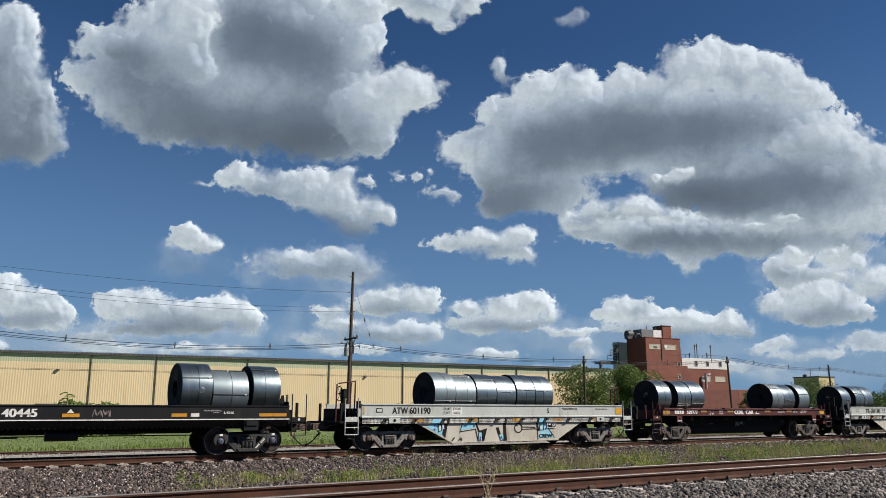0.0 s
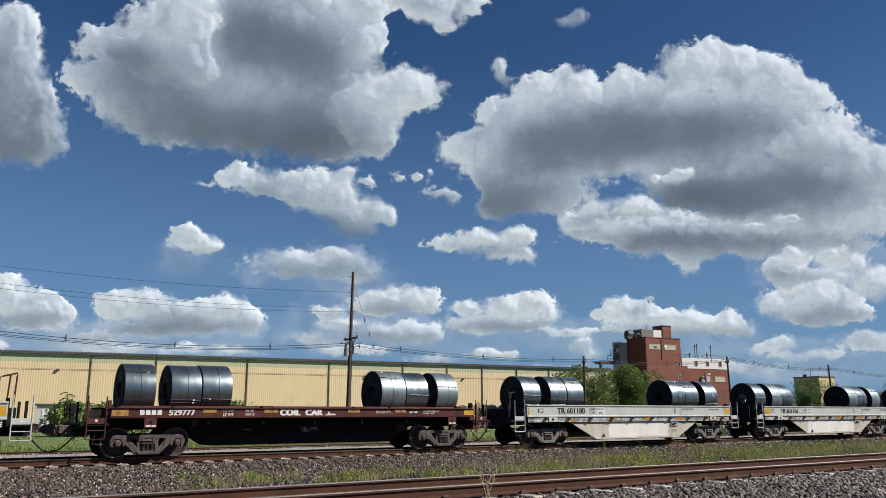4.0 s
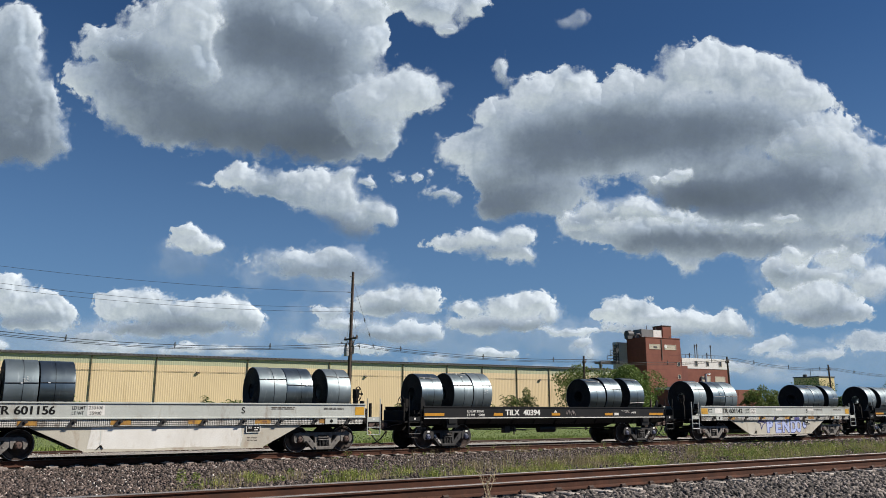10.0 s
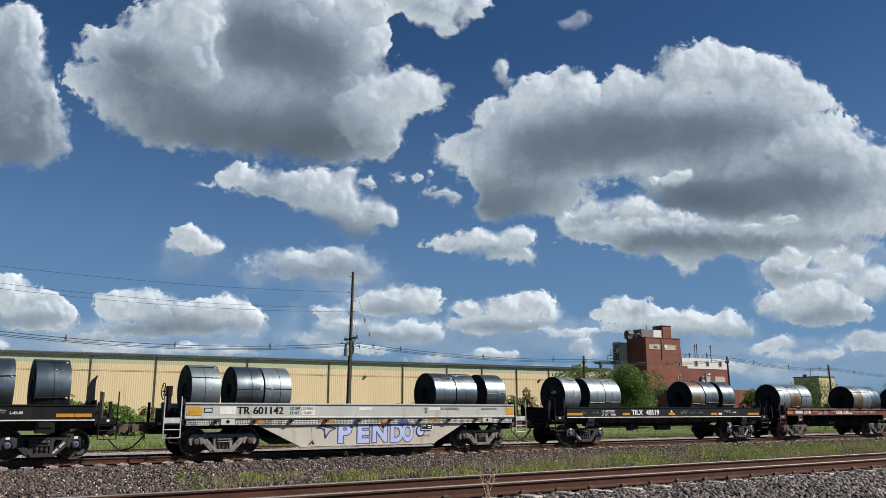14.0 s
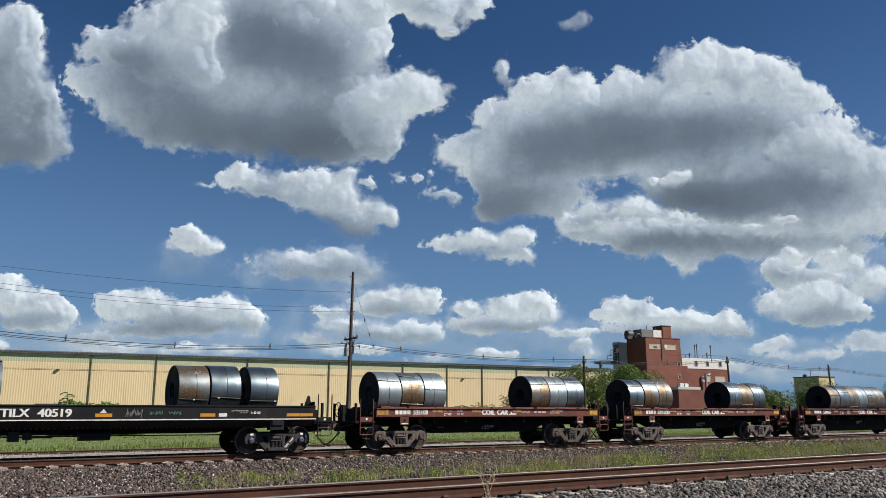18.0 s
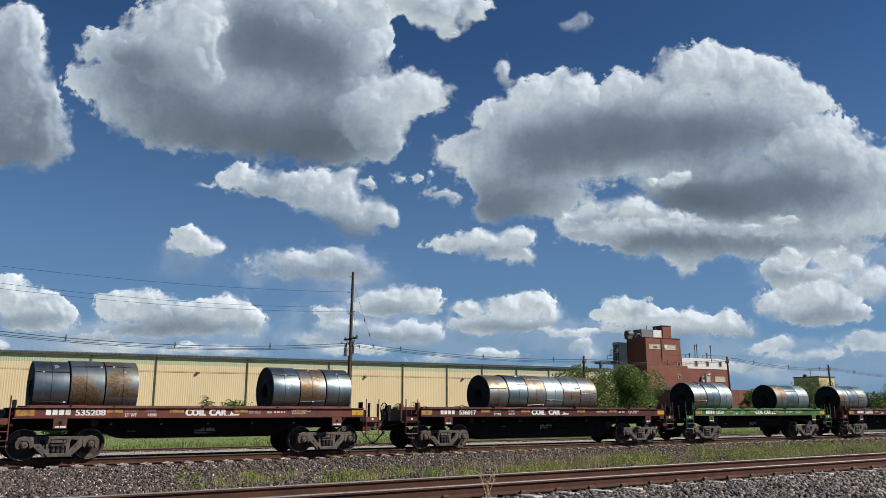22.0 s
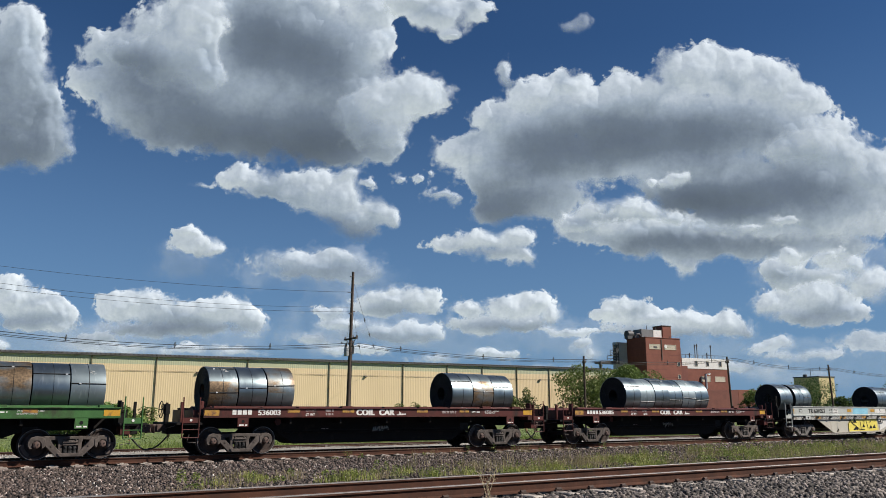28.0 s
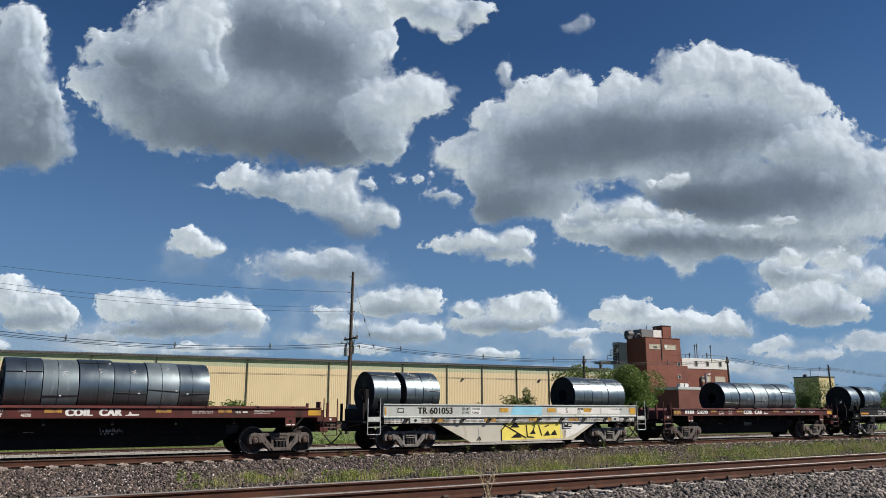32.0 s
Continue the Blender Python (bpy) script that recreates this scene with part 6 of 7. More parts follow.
M_GLASS = surface("dark_window_glass", (0.03, 0.035, 0.04), (0.05, 0.055, 0.06), 0.5, 0.12, bump=0.0)
M_TANWALL = surface("ochre_stucco", (0.56, 0.46, 0.24), (0.50, 0.41, 0.22), 0.4, 0.8, bump=0.1)
M_PIPE = surface("dark_steelwork", (0.05, 0.05, 0.055), (0.035, 0.035, 0.04), 2.0, 0.6)
M_DUCT = surface("dull_grey_ductwork", (0.15, 0.155, 0.16), (0.11, 0.115, 0.12), 1.0, 0.55, bump=0.05)
M_STEELPIPE = surface("silver_stack", (0.42, 0.43, 0.45), (0.33, 0.34, 0.35), 1.0, 0.4, 0.6)
M_POLE = surface("weathered_pole_wood", (0.070, 0.048, 0.036), (0.045, 0.032, 0.026), 2.5, 0.9, bump=0.4, streak=0.9)
M_WIRE = surface("black_cable", (0.014, 0.014, 0.015), rough=0.6, bump=0.0)
M_TANK = surface("grey_transformer", (0.30, 0.31, 0.32), (0.24, 0.25, 0.26), 3, 0.5)
M_PORCELAIN = surface("insulator", (0.10, 0.07, 0.06), rough=0.3, bump=0.0)


def siding(name, s0, s1, z0, z1, material, parent, pitch=0.305, depth=0.007):
    """A run of ribbed metal siding, trapezoid ribs standing proud of the wall."""
    xs, ys = [], []
    n = max(1, round((s1 - s0) / pitch))
    p = (s1 - s0) / n
    for i in range(n):
        a = s0 + i * p
        xs += [a, a + p * 0.60, a + p * 0.68, a + p * 0.92]
        ys += [0, 0, -depth, -depth]
    xs.append(s1)
    ys.append(0)
    xs, ys = np.array(xs), np.array(ys)
    k = len(xs)
    v = np.concatenate([np.stack([xs, ys, np.full(k, z0)], -1), np.stack([xs, ys, np.full(k, z1)], -1)])
    i = np.arange(k - 1)
    return quads(name, v, np.stack([i, i + 1, i + 1 + k, i + k], -1), material, parent)


def warehouse():
    w = new("warehouse")
    w.matrix_world = pose(30.02, 116.55, 0, 0, 0, -7.25)
    tagged(w, "long cream ribbed-metal warehouse with a green top band", "warehouse")
    s0, s1, top = -88.0, 81.4, 9.58
    Shape().box(s0, s1, 0.06, 42, 0, 9.3).part("wall_core", M_SIDING, w)
    joints = (-88, -72.5, -60, -47.2, -34.3, -21.5, -8.55, -0.06, 12.86, 25.6, 38.2, 46.3, 53.06, 60.04, 66.84, 73.6, 81.4)
    for a, b in zip(joints, joints[1:]):
        siding("wall_panel", a, b, 0, 8.33, M_SIDING, w)
        g = siding("upper_panel", a, b, 8.33, 9.45, M_SIDEGREEN, w)
        tagged(g, "pale green ribbed panel")
    down = Shape().box(-0.055, 0.055, -0.15, -0.03, 0, 9.42).box(-0.075, 0.075, -0.17, -0.02, 9.2, 9.45).mesh("downspout", bevel=0.015)
    down.materials.append(M_SPOUT)
    for s in joints[1:-1]:
        place(down, "downspout", pose(s, 0, 0), w)
    Shape().prism([(-0.35, 9.42), (-0.35, 9.62), (0.0, 9.66), (21, 11.2), (42, 9.66), (42, 9.4), (0, 9.4)], "x", s0 - 0.2, s1 + 0.2).part("roof", M_ROOF, w, "low-pitched dark metal roof")
    ribs = Shape()
    n = int((s1 - s0) / 0.61)
    for i in range(n):
        a = s0 + i * 0.61
        ribs.box(a, a + 0.16, -0.40, 1.2, 9.60, 9.72)
    tagged(ribs.part("roof_rib", M_ROOF, w), kind="stuff")
    Shape().rod((s0, -0.09, 7.42), (s1 - 8, -0.09, 7.42), 0.02, 6).part("conduit", M_TRIM, w)
    lamp = Shape().box(-0.24, 0.24, -0.22, -0.04, 7.20, 7.42).prism([(-0.22, 7.22), (-0.22, 7.34), (-0.30, 7.18), (-0.27, 7.16)], "x", -0.22, 0.22).mesh("wall_lamp", bevel=0.03)
    lamp.materials.append(M_TRIM)
    for s in (-40, -12.64, 5.7, 31.7, 49.41, 64.84):
        place(lamp, "wall_lamp", pose(s, 0, 0), w)
    Shape().box(79.2, 81.4, -0.5, 0.0, 0, 9.0).part("end_pier", M_SIDEGREEN, w, bevel=0.03)
    return w




def dock():
    d = new("loading_shed")
    d.matrix_world = pose(15.2, 105.0, 0, 0, 0, -7.25)
    tagged(d, "small grey shed with a dark flat roof", "shed")
    Shape().box(-1.5, 1.5, 0, 2.6, 0, 2.5).part("wall", M_GREYPANEL, d, bevel=0.02)
    Shape().box(-1.7, 1.7, -0.25, 2.8, 2.5, 2.72).part("roof", M_ROOF, d, bevel=0.02)
    Shape().box(-0.9, 0.3, -0.04, 0.0, 0.05, 2.1).part("door", M_WHITEPANEL, d, bevel=0.01)


def window(parent, s0, s1, z0, z1, y=0.0, pane=None, name="window"):
    f = Shape()
    for a in ((s0, s1, z0 - 0.12, z0), (s0, s1, z1, z1 + 0.12), (s0 - 0.12, s0, z0 - 0.12, z1 + 0.12), (s1, s1 + 0.12, z0 - 0.12, z1 + 0.12)):
        f.box(a[0], a[1], y - 0.08, y + 0.02, a[2], a[3])
    w = f.part(name, M_LOUVRE, parent)
    Shape().box(s0, s1, y - 0.02, y + 0.01, z0, z1).part("pane", pane or M_GLASS, w)
    return w


def brick_plant():
    """The brick tower and its wings; front wall along x, everything behind it along y."""
    t = new("brick_factory")
    t.matrix_world = pose(166.46, 147.37, 0, 0, 0, -7.2)
    tagged(t, "red brick factory tower with grey and white additions", "factory")
    Shape().box(0, 12.4, 0, 7.8, 0, 21.55).part("tower_wall", M_BRICKWALL, t, bevel=0.05)
    Shape().box(-0.12, 12.52, -0.12, 7.92, 21.55, 21.75).part("parapet", M_BRICKWALL, t, bevel=0.03)
    for s0, s1 in ((1.3, 4.95), (6.7, 10.65)):
        w = window(t, s0, s1, 18.6, 19.75, 0.0, M_LOUVRE)
    Shape().box(2.7, 3.9, -0.06, 0.0, 18.75, 19.3).part("vent_grille", M_PIPE, t)
    Shape().rod((7.0, -0.10, 19.35), (7.0, 0.0, 19.35), 0.5, 14).part("extractor", M_WHITEPANEL, t)
    Shape().box(5.45, 5.68, -0.14, 0, 15.6, 21.3).part("downpipe", M_TRIM, t, bevel=0.02)
    for z in (14.2, 10.7):
        window(t, 11.0, 11.85, z, z + 0.95)
    course = Shape()
    for z in np.arange(1.0, 21.0, 2.0):
        course.box(-0.02, 12.42, -0.02, 7.82, z, z + 0.09)
    course.part("brick_course", M_BRICKDARK, t)
    Shape().box(9.9, 13.1, 4.0, 8.0, 15.0, 25.5).part("stair_penthouse", M_BRICKWALL, t, bevel=0.05)
    Shape().box(9.8, 13.2, 3.9, 8.1, 25.5, 25.7).part("penthouse_cap", M_TRIM, t)
    u = Shape().box(2.2, 9.4, 4.0, 7.5, 21.55, 24.3).part("roof_unit", M_DUCT, t, "grey sheet-metal air unit", bevel=0.05)
    Shape().box(6.4, 9.35, 3.9, 4.0, 21.9, 24.2).part("unit_panel", M_WHITEPANEL, u)
    cowl = Shape().lathe(((0, 0.0), (0, 1.0), (1.4, 1.15), (2.1, 0.85), (2.1, 0.0)), "x", (-1.5, 5.9, 22.9), 20)
    cowl.box(-2.0, 1.2, 4.8, 6.2, 21.55, 22.4)
    cowl.part("roof_cowl", M_PIPE, t, "dark round fan cowl", True)
    Shape().tube([(0.2, 4.6, 22.0), (0.8, 4.4, 22.8), (1.6, 4.4, 22.9), (2.3, 4.4, 22.2)], 0.28, 10).part("roof_duct", M_PIPE, t, "", True)
    for x, y, h in ((4.5, 4.5, 1.2), (8.2, 5, 0.8), (11.5, 3.0, 0.8)):
        Shape().rod((x, y, 24.3 if x < 9 else 21.7), (x, y, (24.3 if x < 9 else 21.7) + h), 0.09, 6).part("roof_pipe", M_PIPE, t)
    Shape().box(-3.6, 0.6, 7.85, 9.6, 0, 20.75).part("metal_wing", M_GREYPANEL, t, "grey sheet-metal wing", bevel=0.05)
    st = Shape()
    for i in range(3):
        z = 15.2 + i * 1.6
        st.box(-7.8 + 1.1 * i, -4.2, 6.9, 8.0, z, z + 0.14)
        st.rod((-7.7 + 1.1 * i, 6.95, z), (-7.7 + 1.1 * i, 6.95, z + 1.7), 0.09, 5).rod((-4.6, 6.95, z), (-4.6, 6.95, z + 1.7), 0.09, 5).rod((-7.7 + 1.1 * i, 6.95, z), (-4.6, 6.95, z + 1.5), 0.07, 5).rod((-7.7 + 1.1 * i, 6.95, z + 0.9), (-4.6, 6.95, z + 0.9), 0.05, 5)
    for i in range(7):
        st.box(-4.6, -3.9, 6.6, 8.2, 14.9 + i * 0.75, 15.35 + i * 0.75)
    st.box(-4.7, -4.5, 6.6, 6.8, 14.6, 20.3).box(-4.0, -3.8, 6.6, 6.8, 14.6, 20.3)
    st.part("fire_stair", M_PIPE, t, "dark steel stair tower")
    Shape().box(-10.5, -4.3, 6.3, 9.0, 14.6, 15.2).box(-10.5, -10.1, 6.3, 7.0, 0, 14.6).part("canopy", M_PIPE, t)
    Shape().box(12.4, 16.2, 1.6, 14, 0, 14.4).part("link_wall", M_BRICKDARK, t, bevel=0.04)
    Shape().box(16.2, 33.1, 3.0, 16, 0, 13.75).part("wing_wall", M_BRICKWALL, t, bevel=0.04)
    Shape().box(15.4, 33.2, 2.9, 16, 13.75, 16.7).part("upper_storey", M_WHITEPANEL, t, "white panelled upper storey", bevel=0.04)
    for s in (20.3, 24.6, 29.6):
        window(t, s, s + 0.9, 14.6, 15.9, 2.9)
    for s0, s1 in ((22.4, 25.9), (27.9, 31.6)):
        window(t, s0, s1, 10.3, 11.6, 3.0, M_LOUVRE)
    Shape().tube([(23.4, 2.2, 8.0), (23.4, 2.2, 12.3), (25.0, 2.2, 12.4)], 0.35, 10).part("vent_pipe", M_STEELPIPE, t, "", True)
    for s in (23.6, 24.4, 29.8):
        Shape().rod((s, 6, 16.5), (s, 6, 20.7 if s != 24.4 else 21.2), 0.13, 10).rod((s, 6, 20.2), (s, 6, 20.9), 0.24, 10).part("chimney", M_DUCT, t, "", True)
    rr = Shape()
    for s in np.arange(15.6, 33, 1.6):
        rr.rod((s, 3.2, 16.7), (s, 3.2, 17.7), 0.05, 5)
    rr.rod((15.6, 3.2, 17.7), (33, 3.2, 17.7), 0.05, 5)
    rr.part("roof_rail", M_PIPE, t)
    for s, h in ((17.0, 3.0), (20.5, 1.6), (27.2, 1.9)):
        Shape().rod((s, 5, 16.7), (s, 5, 16.7 + h), 0.16, 8).rod((s - 0.8, 5, 16.7 + h * 0.7), (s + 0.8, 5, 16.7 + h * 0.7), 0.08, 6).part("roof_pipe", M_PIPE, t)
    Shape().box(1.3, 22.6, -10.0, -1.0, 0, 7.4).part("low_wing", M_BRICKDARK, t, "low dark brick wing", bevel=0.04)
    Shape().box(1.2, 9.0, -10.1, -0.9, 7.4, 8.1).part("low_roof", M_GREYPANEL, t, bevel=0.03)
    for s in (3.0, 4.6):
        Shape().box(s, s + 1.3, -9.0, -7.8, 8.1, 9.0).part("roof_box", M_WHITEPANEL, t, bevel=0.05)
    Shape().box(22.7, 31.6, -9.9, -4.0, 0, 7.6).part("yard_wall", M_BRICKWALL, t, bevel=0.04)


def ochre_building():
    b = new("ochre_building")
    b.matrix_world = pose(317.4, 188.2, 0, 0, 0, -7.2)
    tagged(b, "distant flat-roofed ochre building with roof antenna", "building")
    Shape().box(-0.4, 9.2, 0, 12.5, 0, 15.9).part("wall", M_TANWALL, b, bevel=0.08)
    Shape().box(-0.65, 9.45, -0.25, 12.75, 15.9, 16.35).part("roof_edge", M_ROOF, b, bevel=0.05)
    Shape().rod((1.2, 5, 16.3), (1.2, 5, 20.0), 0.1, 6).rod((0.6, 5, 19.0), (1.8, 5, 19.0), 0.06, 5).part("antenna", M_PIPE, b)
    Shape().box(-0.05, 0.9, 6.5, 8.0, 16.3, 17.3).part("roof_box", M_PIPE, b, bevel=0.05)


# ---- poles and wires ----
def insulators(s, x, y, z):
    s.lathe(((0, 0.0), (0, 0.05), (0.06, 0.07), (0.10, 0.04), (0.16, 0.06), (0.2, 0.0)), "z", (x, y, z), 8)


def main_pole():
    p = new("utility_pole")
    p.matrix_world = pose(30.6, 59.0, 0, 0, 1.0, 0)
    tagged(p, "tall weathered wooden utility pole with crossarms and transformer", "utility pole", "utility poles")
    Shape().rod((0, 0, 0), (0, 0, 13.4), 0.175, 14, 0.11).part("pole_shaft", M_POLE, p, "", True)
    a = Shape().box(-0.06, 0.06, -1.1, 1.1, 7.66, 7.80).rod((0.05, -0.75, 7.66), (0.05, 0, 6.95), 0.03, 5).rod((0.05, 0.75, 7.66), (0.05, 0, 6.95), 0.03, 5).part("lower_crossarm", M_POLE, p)
    ins = Shape()
    for y in (-1.0, -0.45, 1.0):
        insulators(ins, 0, y, 7.80)
        insulators(ins, -0.3, y, 7.35)
    ins.part("insulator", M_PORCELAIN, a)
    Shape().tube([(-0.62, -0.75, 9.75), (0, 0, 9.85), (0.45, 0.55, 10.15), (0.72, 0.9, 10.2)], 0.055, 6).part("bracket_arm", M_POLE, p)
    Shape().rod((-0.55, -0.2, 11.6), (0, 0, 11.6), 0.04, 5).rod((-0.35, -0.2, 12.95), (0, 0, 12.95), 0.04, 5).part("standoff_pin", M_PIPE, p)
    t = Shape().lathe(((0, 0.0), (0.02, 0.18), (0.08, 0.20), (0.70, 0.20), (0.80, 0.13), (0.88, 0.0)), "z", (-0.42, -0.15, 6.25), 16)
    t.part("transformer", M_TANK, p, "grey can transformer", True)
    Shape().rod((-0.42, -0.15, 7.1), (-0.42, -0.15, 7.35), 0.05, 8).box(-0.3, 0.0, -0.12, 0.0, 6.4, 6.5).part("bushing", M_PORCELAIN, p)
    Shape().tube([(0.2, 0.05, 7.4), (0.35, 0.1, 7.0), (0.3, 0.1, 6.5)], 0.09, 6).part("cable_drop", M_PIPE, p)
    Shape().tube([(0.215, -0.02, 0.2), (0.17, -0.02, 7.0)], 0.03, 6).part("ground_conduit", M_WIRE, p)


def small_pole(x, h, lean, label):
    p = new("utility_pole")
    p.matrix_world = pose(x, 59.0, 0, 0, lean, 0)
    tagged(p, label, "utility pole", "utility poles")
    Shape().rod((0, 0, 0), (0, 0, h), 0.13, 12, 0.10).part("pole_shaft", M_POLE, p, "", True)
    a = Shape().box(-0.05, 0.4, -0.06, 0.06, h - 0.42, h - 0.32).box(-0.05, 0.05, -0.25, 0.25, h - 0.75, h - 0.66).part("bracket", M_PIPE, p)
    ins = Shape()
    for y in (-0.2, 0.2):
        insulators(ins, 0.0, y, h - 0.66)
    ins.part("insulator", M_PORCELAIN, a)


def wire(a, b, sag, r=0.014, n=24, tags=()):
    """A slack cable between two points, with spacers hung on it at the given shares of its length."""
    a, b = Vector(a), Vector(b)
    pts = [a.lerp(b, i / n) - Vector((0, 0, sag * 4 * (i / n) * (1 - i / n))) for i in range(n + 1)]
    w = tagged(Shape().tube(pts, r, 5).part("overhead_wire", M_WIRE), "slack black overhead cable between poles", "cable", "overhead cables")
    for k in tags:
        p = a.lerp(b, k) - Vector((0, 0, sag * 4 * k * (1 - k)))
        Shape().box(p.x - 0.03, p.x + 0.03, p.y - 0.03, p.y + 0.03, p.z - 0.22, p.z + 0.22).rod((p.x - 0.09, p.y, p.z), (p.x + 0.09, p.y, p.z), 0.05, 6).part("cable_spacer", M_WIRE, w)


def lines():
    stops = ((0.5, 7.25), (30.6, 7.34), (57.3, 6.95), (80.9, 7.92), (102.3, 7.42), (128, 7.1), (170, 7.1))
    for (xa, za), (xb, zb) in zip(stops, stops[1:]):
        sag = 0.80 if xa < 1 else 0.42
        wire((xa, 58.2, za), (xb, 58.2, zb), sag, 0.022, tags=(0.17, 0.50, 0.82) if xa >= 1 else (0.28, 0.52, 0.76))
        wire((xa, 58.3, za - 0.16), (xb, 58.3, zb - 0.16), sag, 0.018)
        wire((xa, 58.5, za - 0.24), (xb, 58.5, zb - 0.24), sag, 0.018)
    wire((0.5, 58.6, 11.33), (30.35, 58.7, 11.6), 0.44, 0.012)
    wire((0.5, 58.5, 10.29), (30.2, 58.3, 10.27), 0.58, 0.012)
    wire((0.5, 58.3, 9.89), (30.2, 58.2, 9.88), 0.53, 0.012)
    wire((30.8, 59.2, 13.2), (64.2, 112.5, 9.6), 0.8, 0.014, tags=(0.3, 0.45, 0.6))
    wire((30.9, 59.4, 11.2), (61.2, 112.8, 9.6), 0.8, 0.014, tags=(0.35, 0.5))
    wire((30.9, 59.4, 10.1), (57.5, 113.2, 9.6), 0.8, 0.012, tags=(0.4, 0.55))


warehouse()
dock()
brick_plant()
ochre_building()
main_pole()
small_pole(0.5, 11.6, 0.0, "tall wooden utility pole by the warehouse")
small_pole(57.3, 7.35, 0.3, "wooden utility pole beside the warehouse end")
small_pole(80.9, 8.15, -2.6, "leaning wooden utility pole by the brick wing")
small_pole(102.3, 7.9, -3.4, "leaning wooden utility pole with a small bracket")
lines()


# ---- plants ----
def leaf_material(name, col, col2, var=0.45):
    m = bpy.data.materials.new(name)
    m.use_nodes = True
    N, L = m.node_tree.nodes, m.node_tree.links
    b = N["Principled BSDF"]
    geo, mixn = N.new("ShaderNodeNewGeometry"), N.new("ShaderNodeMix")
    mixn.data_type = "RGBA"
    mixn.inputs[6].default_value, mixn.inputs[7].default_value = (*col, 1), (*col2, 1)
    L.new(geo.outputs["Random Per Island"], mixn.inputs[0])
    L.new(mixn.outputs[2], b.inputs["Base Color"])
    b.inputs["Roughness"].default_value = 0.55
    b.inputs["Specular IOR Level"].default_value = 0.12
    tr, mx = N.new("ShaderNodeBsdfTranslucent"), N.new("ShaderNodeMixShader")
    mx.inputs[0].default_value = 0.28
    L.new(mixn.outputs[2], tr.inputs["Color"])
    L.new(b.outputs[0], mx.inputs[1])
    L.new(tr.outputs[0], mx.inputs[2])
    L.new(mx.outputs[0], N["Material Output"].inputs["Surface"])
    return m


M_LEAF = leaf_material("leaf_green", (0.07, 0.115, 0.03), (0.165, 0.225, 0.065))
M_LEAFPALE = leaf_material("leaf_olive", (0.085, 0.12, 0.04), (0.19, 0.21, 0.09))
M_LEAFMID = leaf_material("leaf_mid", (0.075, 0.11, 0.03), (0.17, 0.21, 0.07))
M_LEAFDARK = leaf_material("leaf_dark", (0.045, 0.08, 0.025), (0.11, 0.155, 0.055))
M_GRASS = leaf_material("grass_blade", (0.17, 0.215, 0.05), (0.38, 0.39, 0.12))
M_GRASSDRY = leaf_material("dry_grass_blade", (0.20, 0.17, 0.085), (0.36, 0.31, 0.17))
M_WEED = leaf_material("weed_leaf", (0.10, 0.15, 0.034), (0.26, 0.30, 0.09))
M_BUSH = leaf_material("bush_leaf", (0.075, 0.135, 0.03), (0.25, 0.32, 0.11))
M_LAWN = leaf_material("verge_grass", (0.11, 0.165, 0.04), (0.23, 0.28, 0.085))
M_DEADSTALK = surface("dead_stalk", (0.42, 0.35, 0.22), (0.30, 0.24, 0.15), 9.0, 0.9, bump=0.0)
M_BARK = surface("bark", (0.10, 0.075, 0.055), (0.06, 0.045, 0.035), 3, 0.95, bump=0.6)


def leaves(n, centres, radii, size, material, name, parent, rng, shell=0.55, droop=0.35):
    """Many small leaf faces round the given lobes, thicker towards their outsides."""
    centres, radii = np.array(centres, float), np.array(radii, float)
    pick = rng.integers(0, len(centres), n)
    d = rng.normal(size=(n, 3))
    d /= np.linalg.norm(d, axis=1, keepdims=True)
    rad = shell + (1.08 - shell) * rng.random(n) ** 0.7
    p = centres[pick] + d * radii[pick] * rad[:, None]
    a = rng.normal(size=(n, 3)) + d * 0.6
    a[:, 2] -= droop
    a /= np.linalg.norm(a, axis=1, keepdims=True)
    b = np.cross(a, rng.normal(size=(n, 3)))
    b /= np.linalg.norm(b, axis=1, keepdims=True)
    s = size * rng.uniform(0.6, 1.4, (n, 1))
    v = np.stack([p, p + a * s * 0.5 + b * s * 0.32, p + a * s, p + a * s * 0.5 - b * s * 0.32], 1)
    ob = quads(name, v.reshape(-1, 3), np.arange(n * 4).reshape(-1, 4), material, parent)
    return ob


def tree(x, y, h, width, label, material, n, seed, leaf=0.35, lobes=9, low=0.25, category="tree"):
    rng = np.random.default_rng(seed)
    t = new("tree" if category == "tree" else "bush")
    t.location = (x, y, ground_z(y) - 0.03)
    tagged(t, label, category, "trees" if category == "tree" else "bushes")
    trunk = Shape().rod((0, 0, 0), (0.05 * h * 0.3, 0, h * 0.45), 0.028 * h, 10, 0.018 * h)
    cs, rs = [], []
    for i in range(lobes):
        a, k = rng.uniform(0, 2 * math.pi), rng.uniform(0.15, 0.62)
        zz = h * rng.uniform(low, 0.84)
        spread = width * k * (1.15 - 0.6 * zz / h)
        c = (spread * math.cos(a), spread * math.sin(a) * 0.8, zz)
        r = width * rng.uniform(0.16, 0.30)
        cs.append(c)
        rs.append((r, r * 0.9, r * rng.uniform(0.6, 0.85)))
        trunk.rod((0.02 * h, 0, h * rng.uniform(0.12, 0.4)), c, 0.011 * h, 6, 0.004 * h)
    cs.append((0, 0, h * 0.88))
    rs.append((width * 0.16, width * 0.16, h * 0.12))
    trunk.part("trunk", M_BARK, t, "", True)
    leaves(n, cs, rs, leaf, material, "crown", t, rng)
    return t


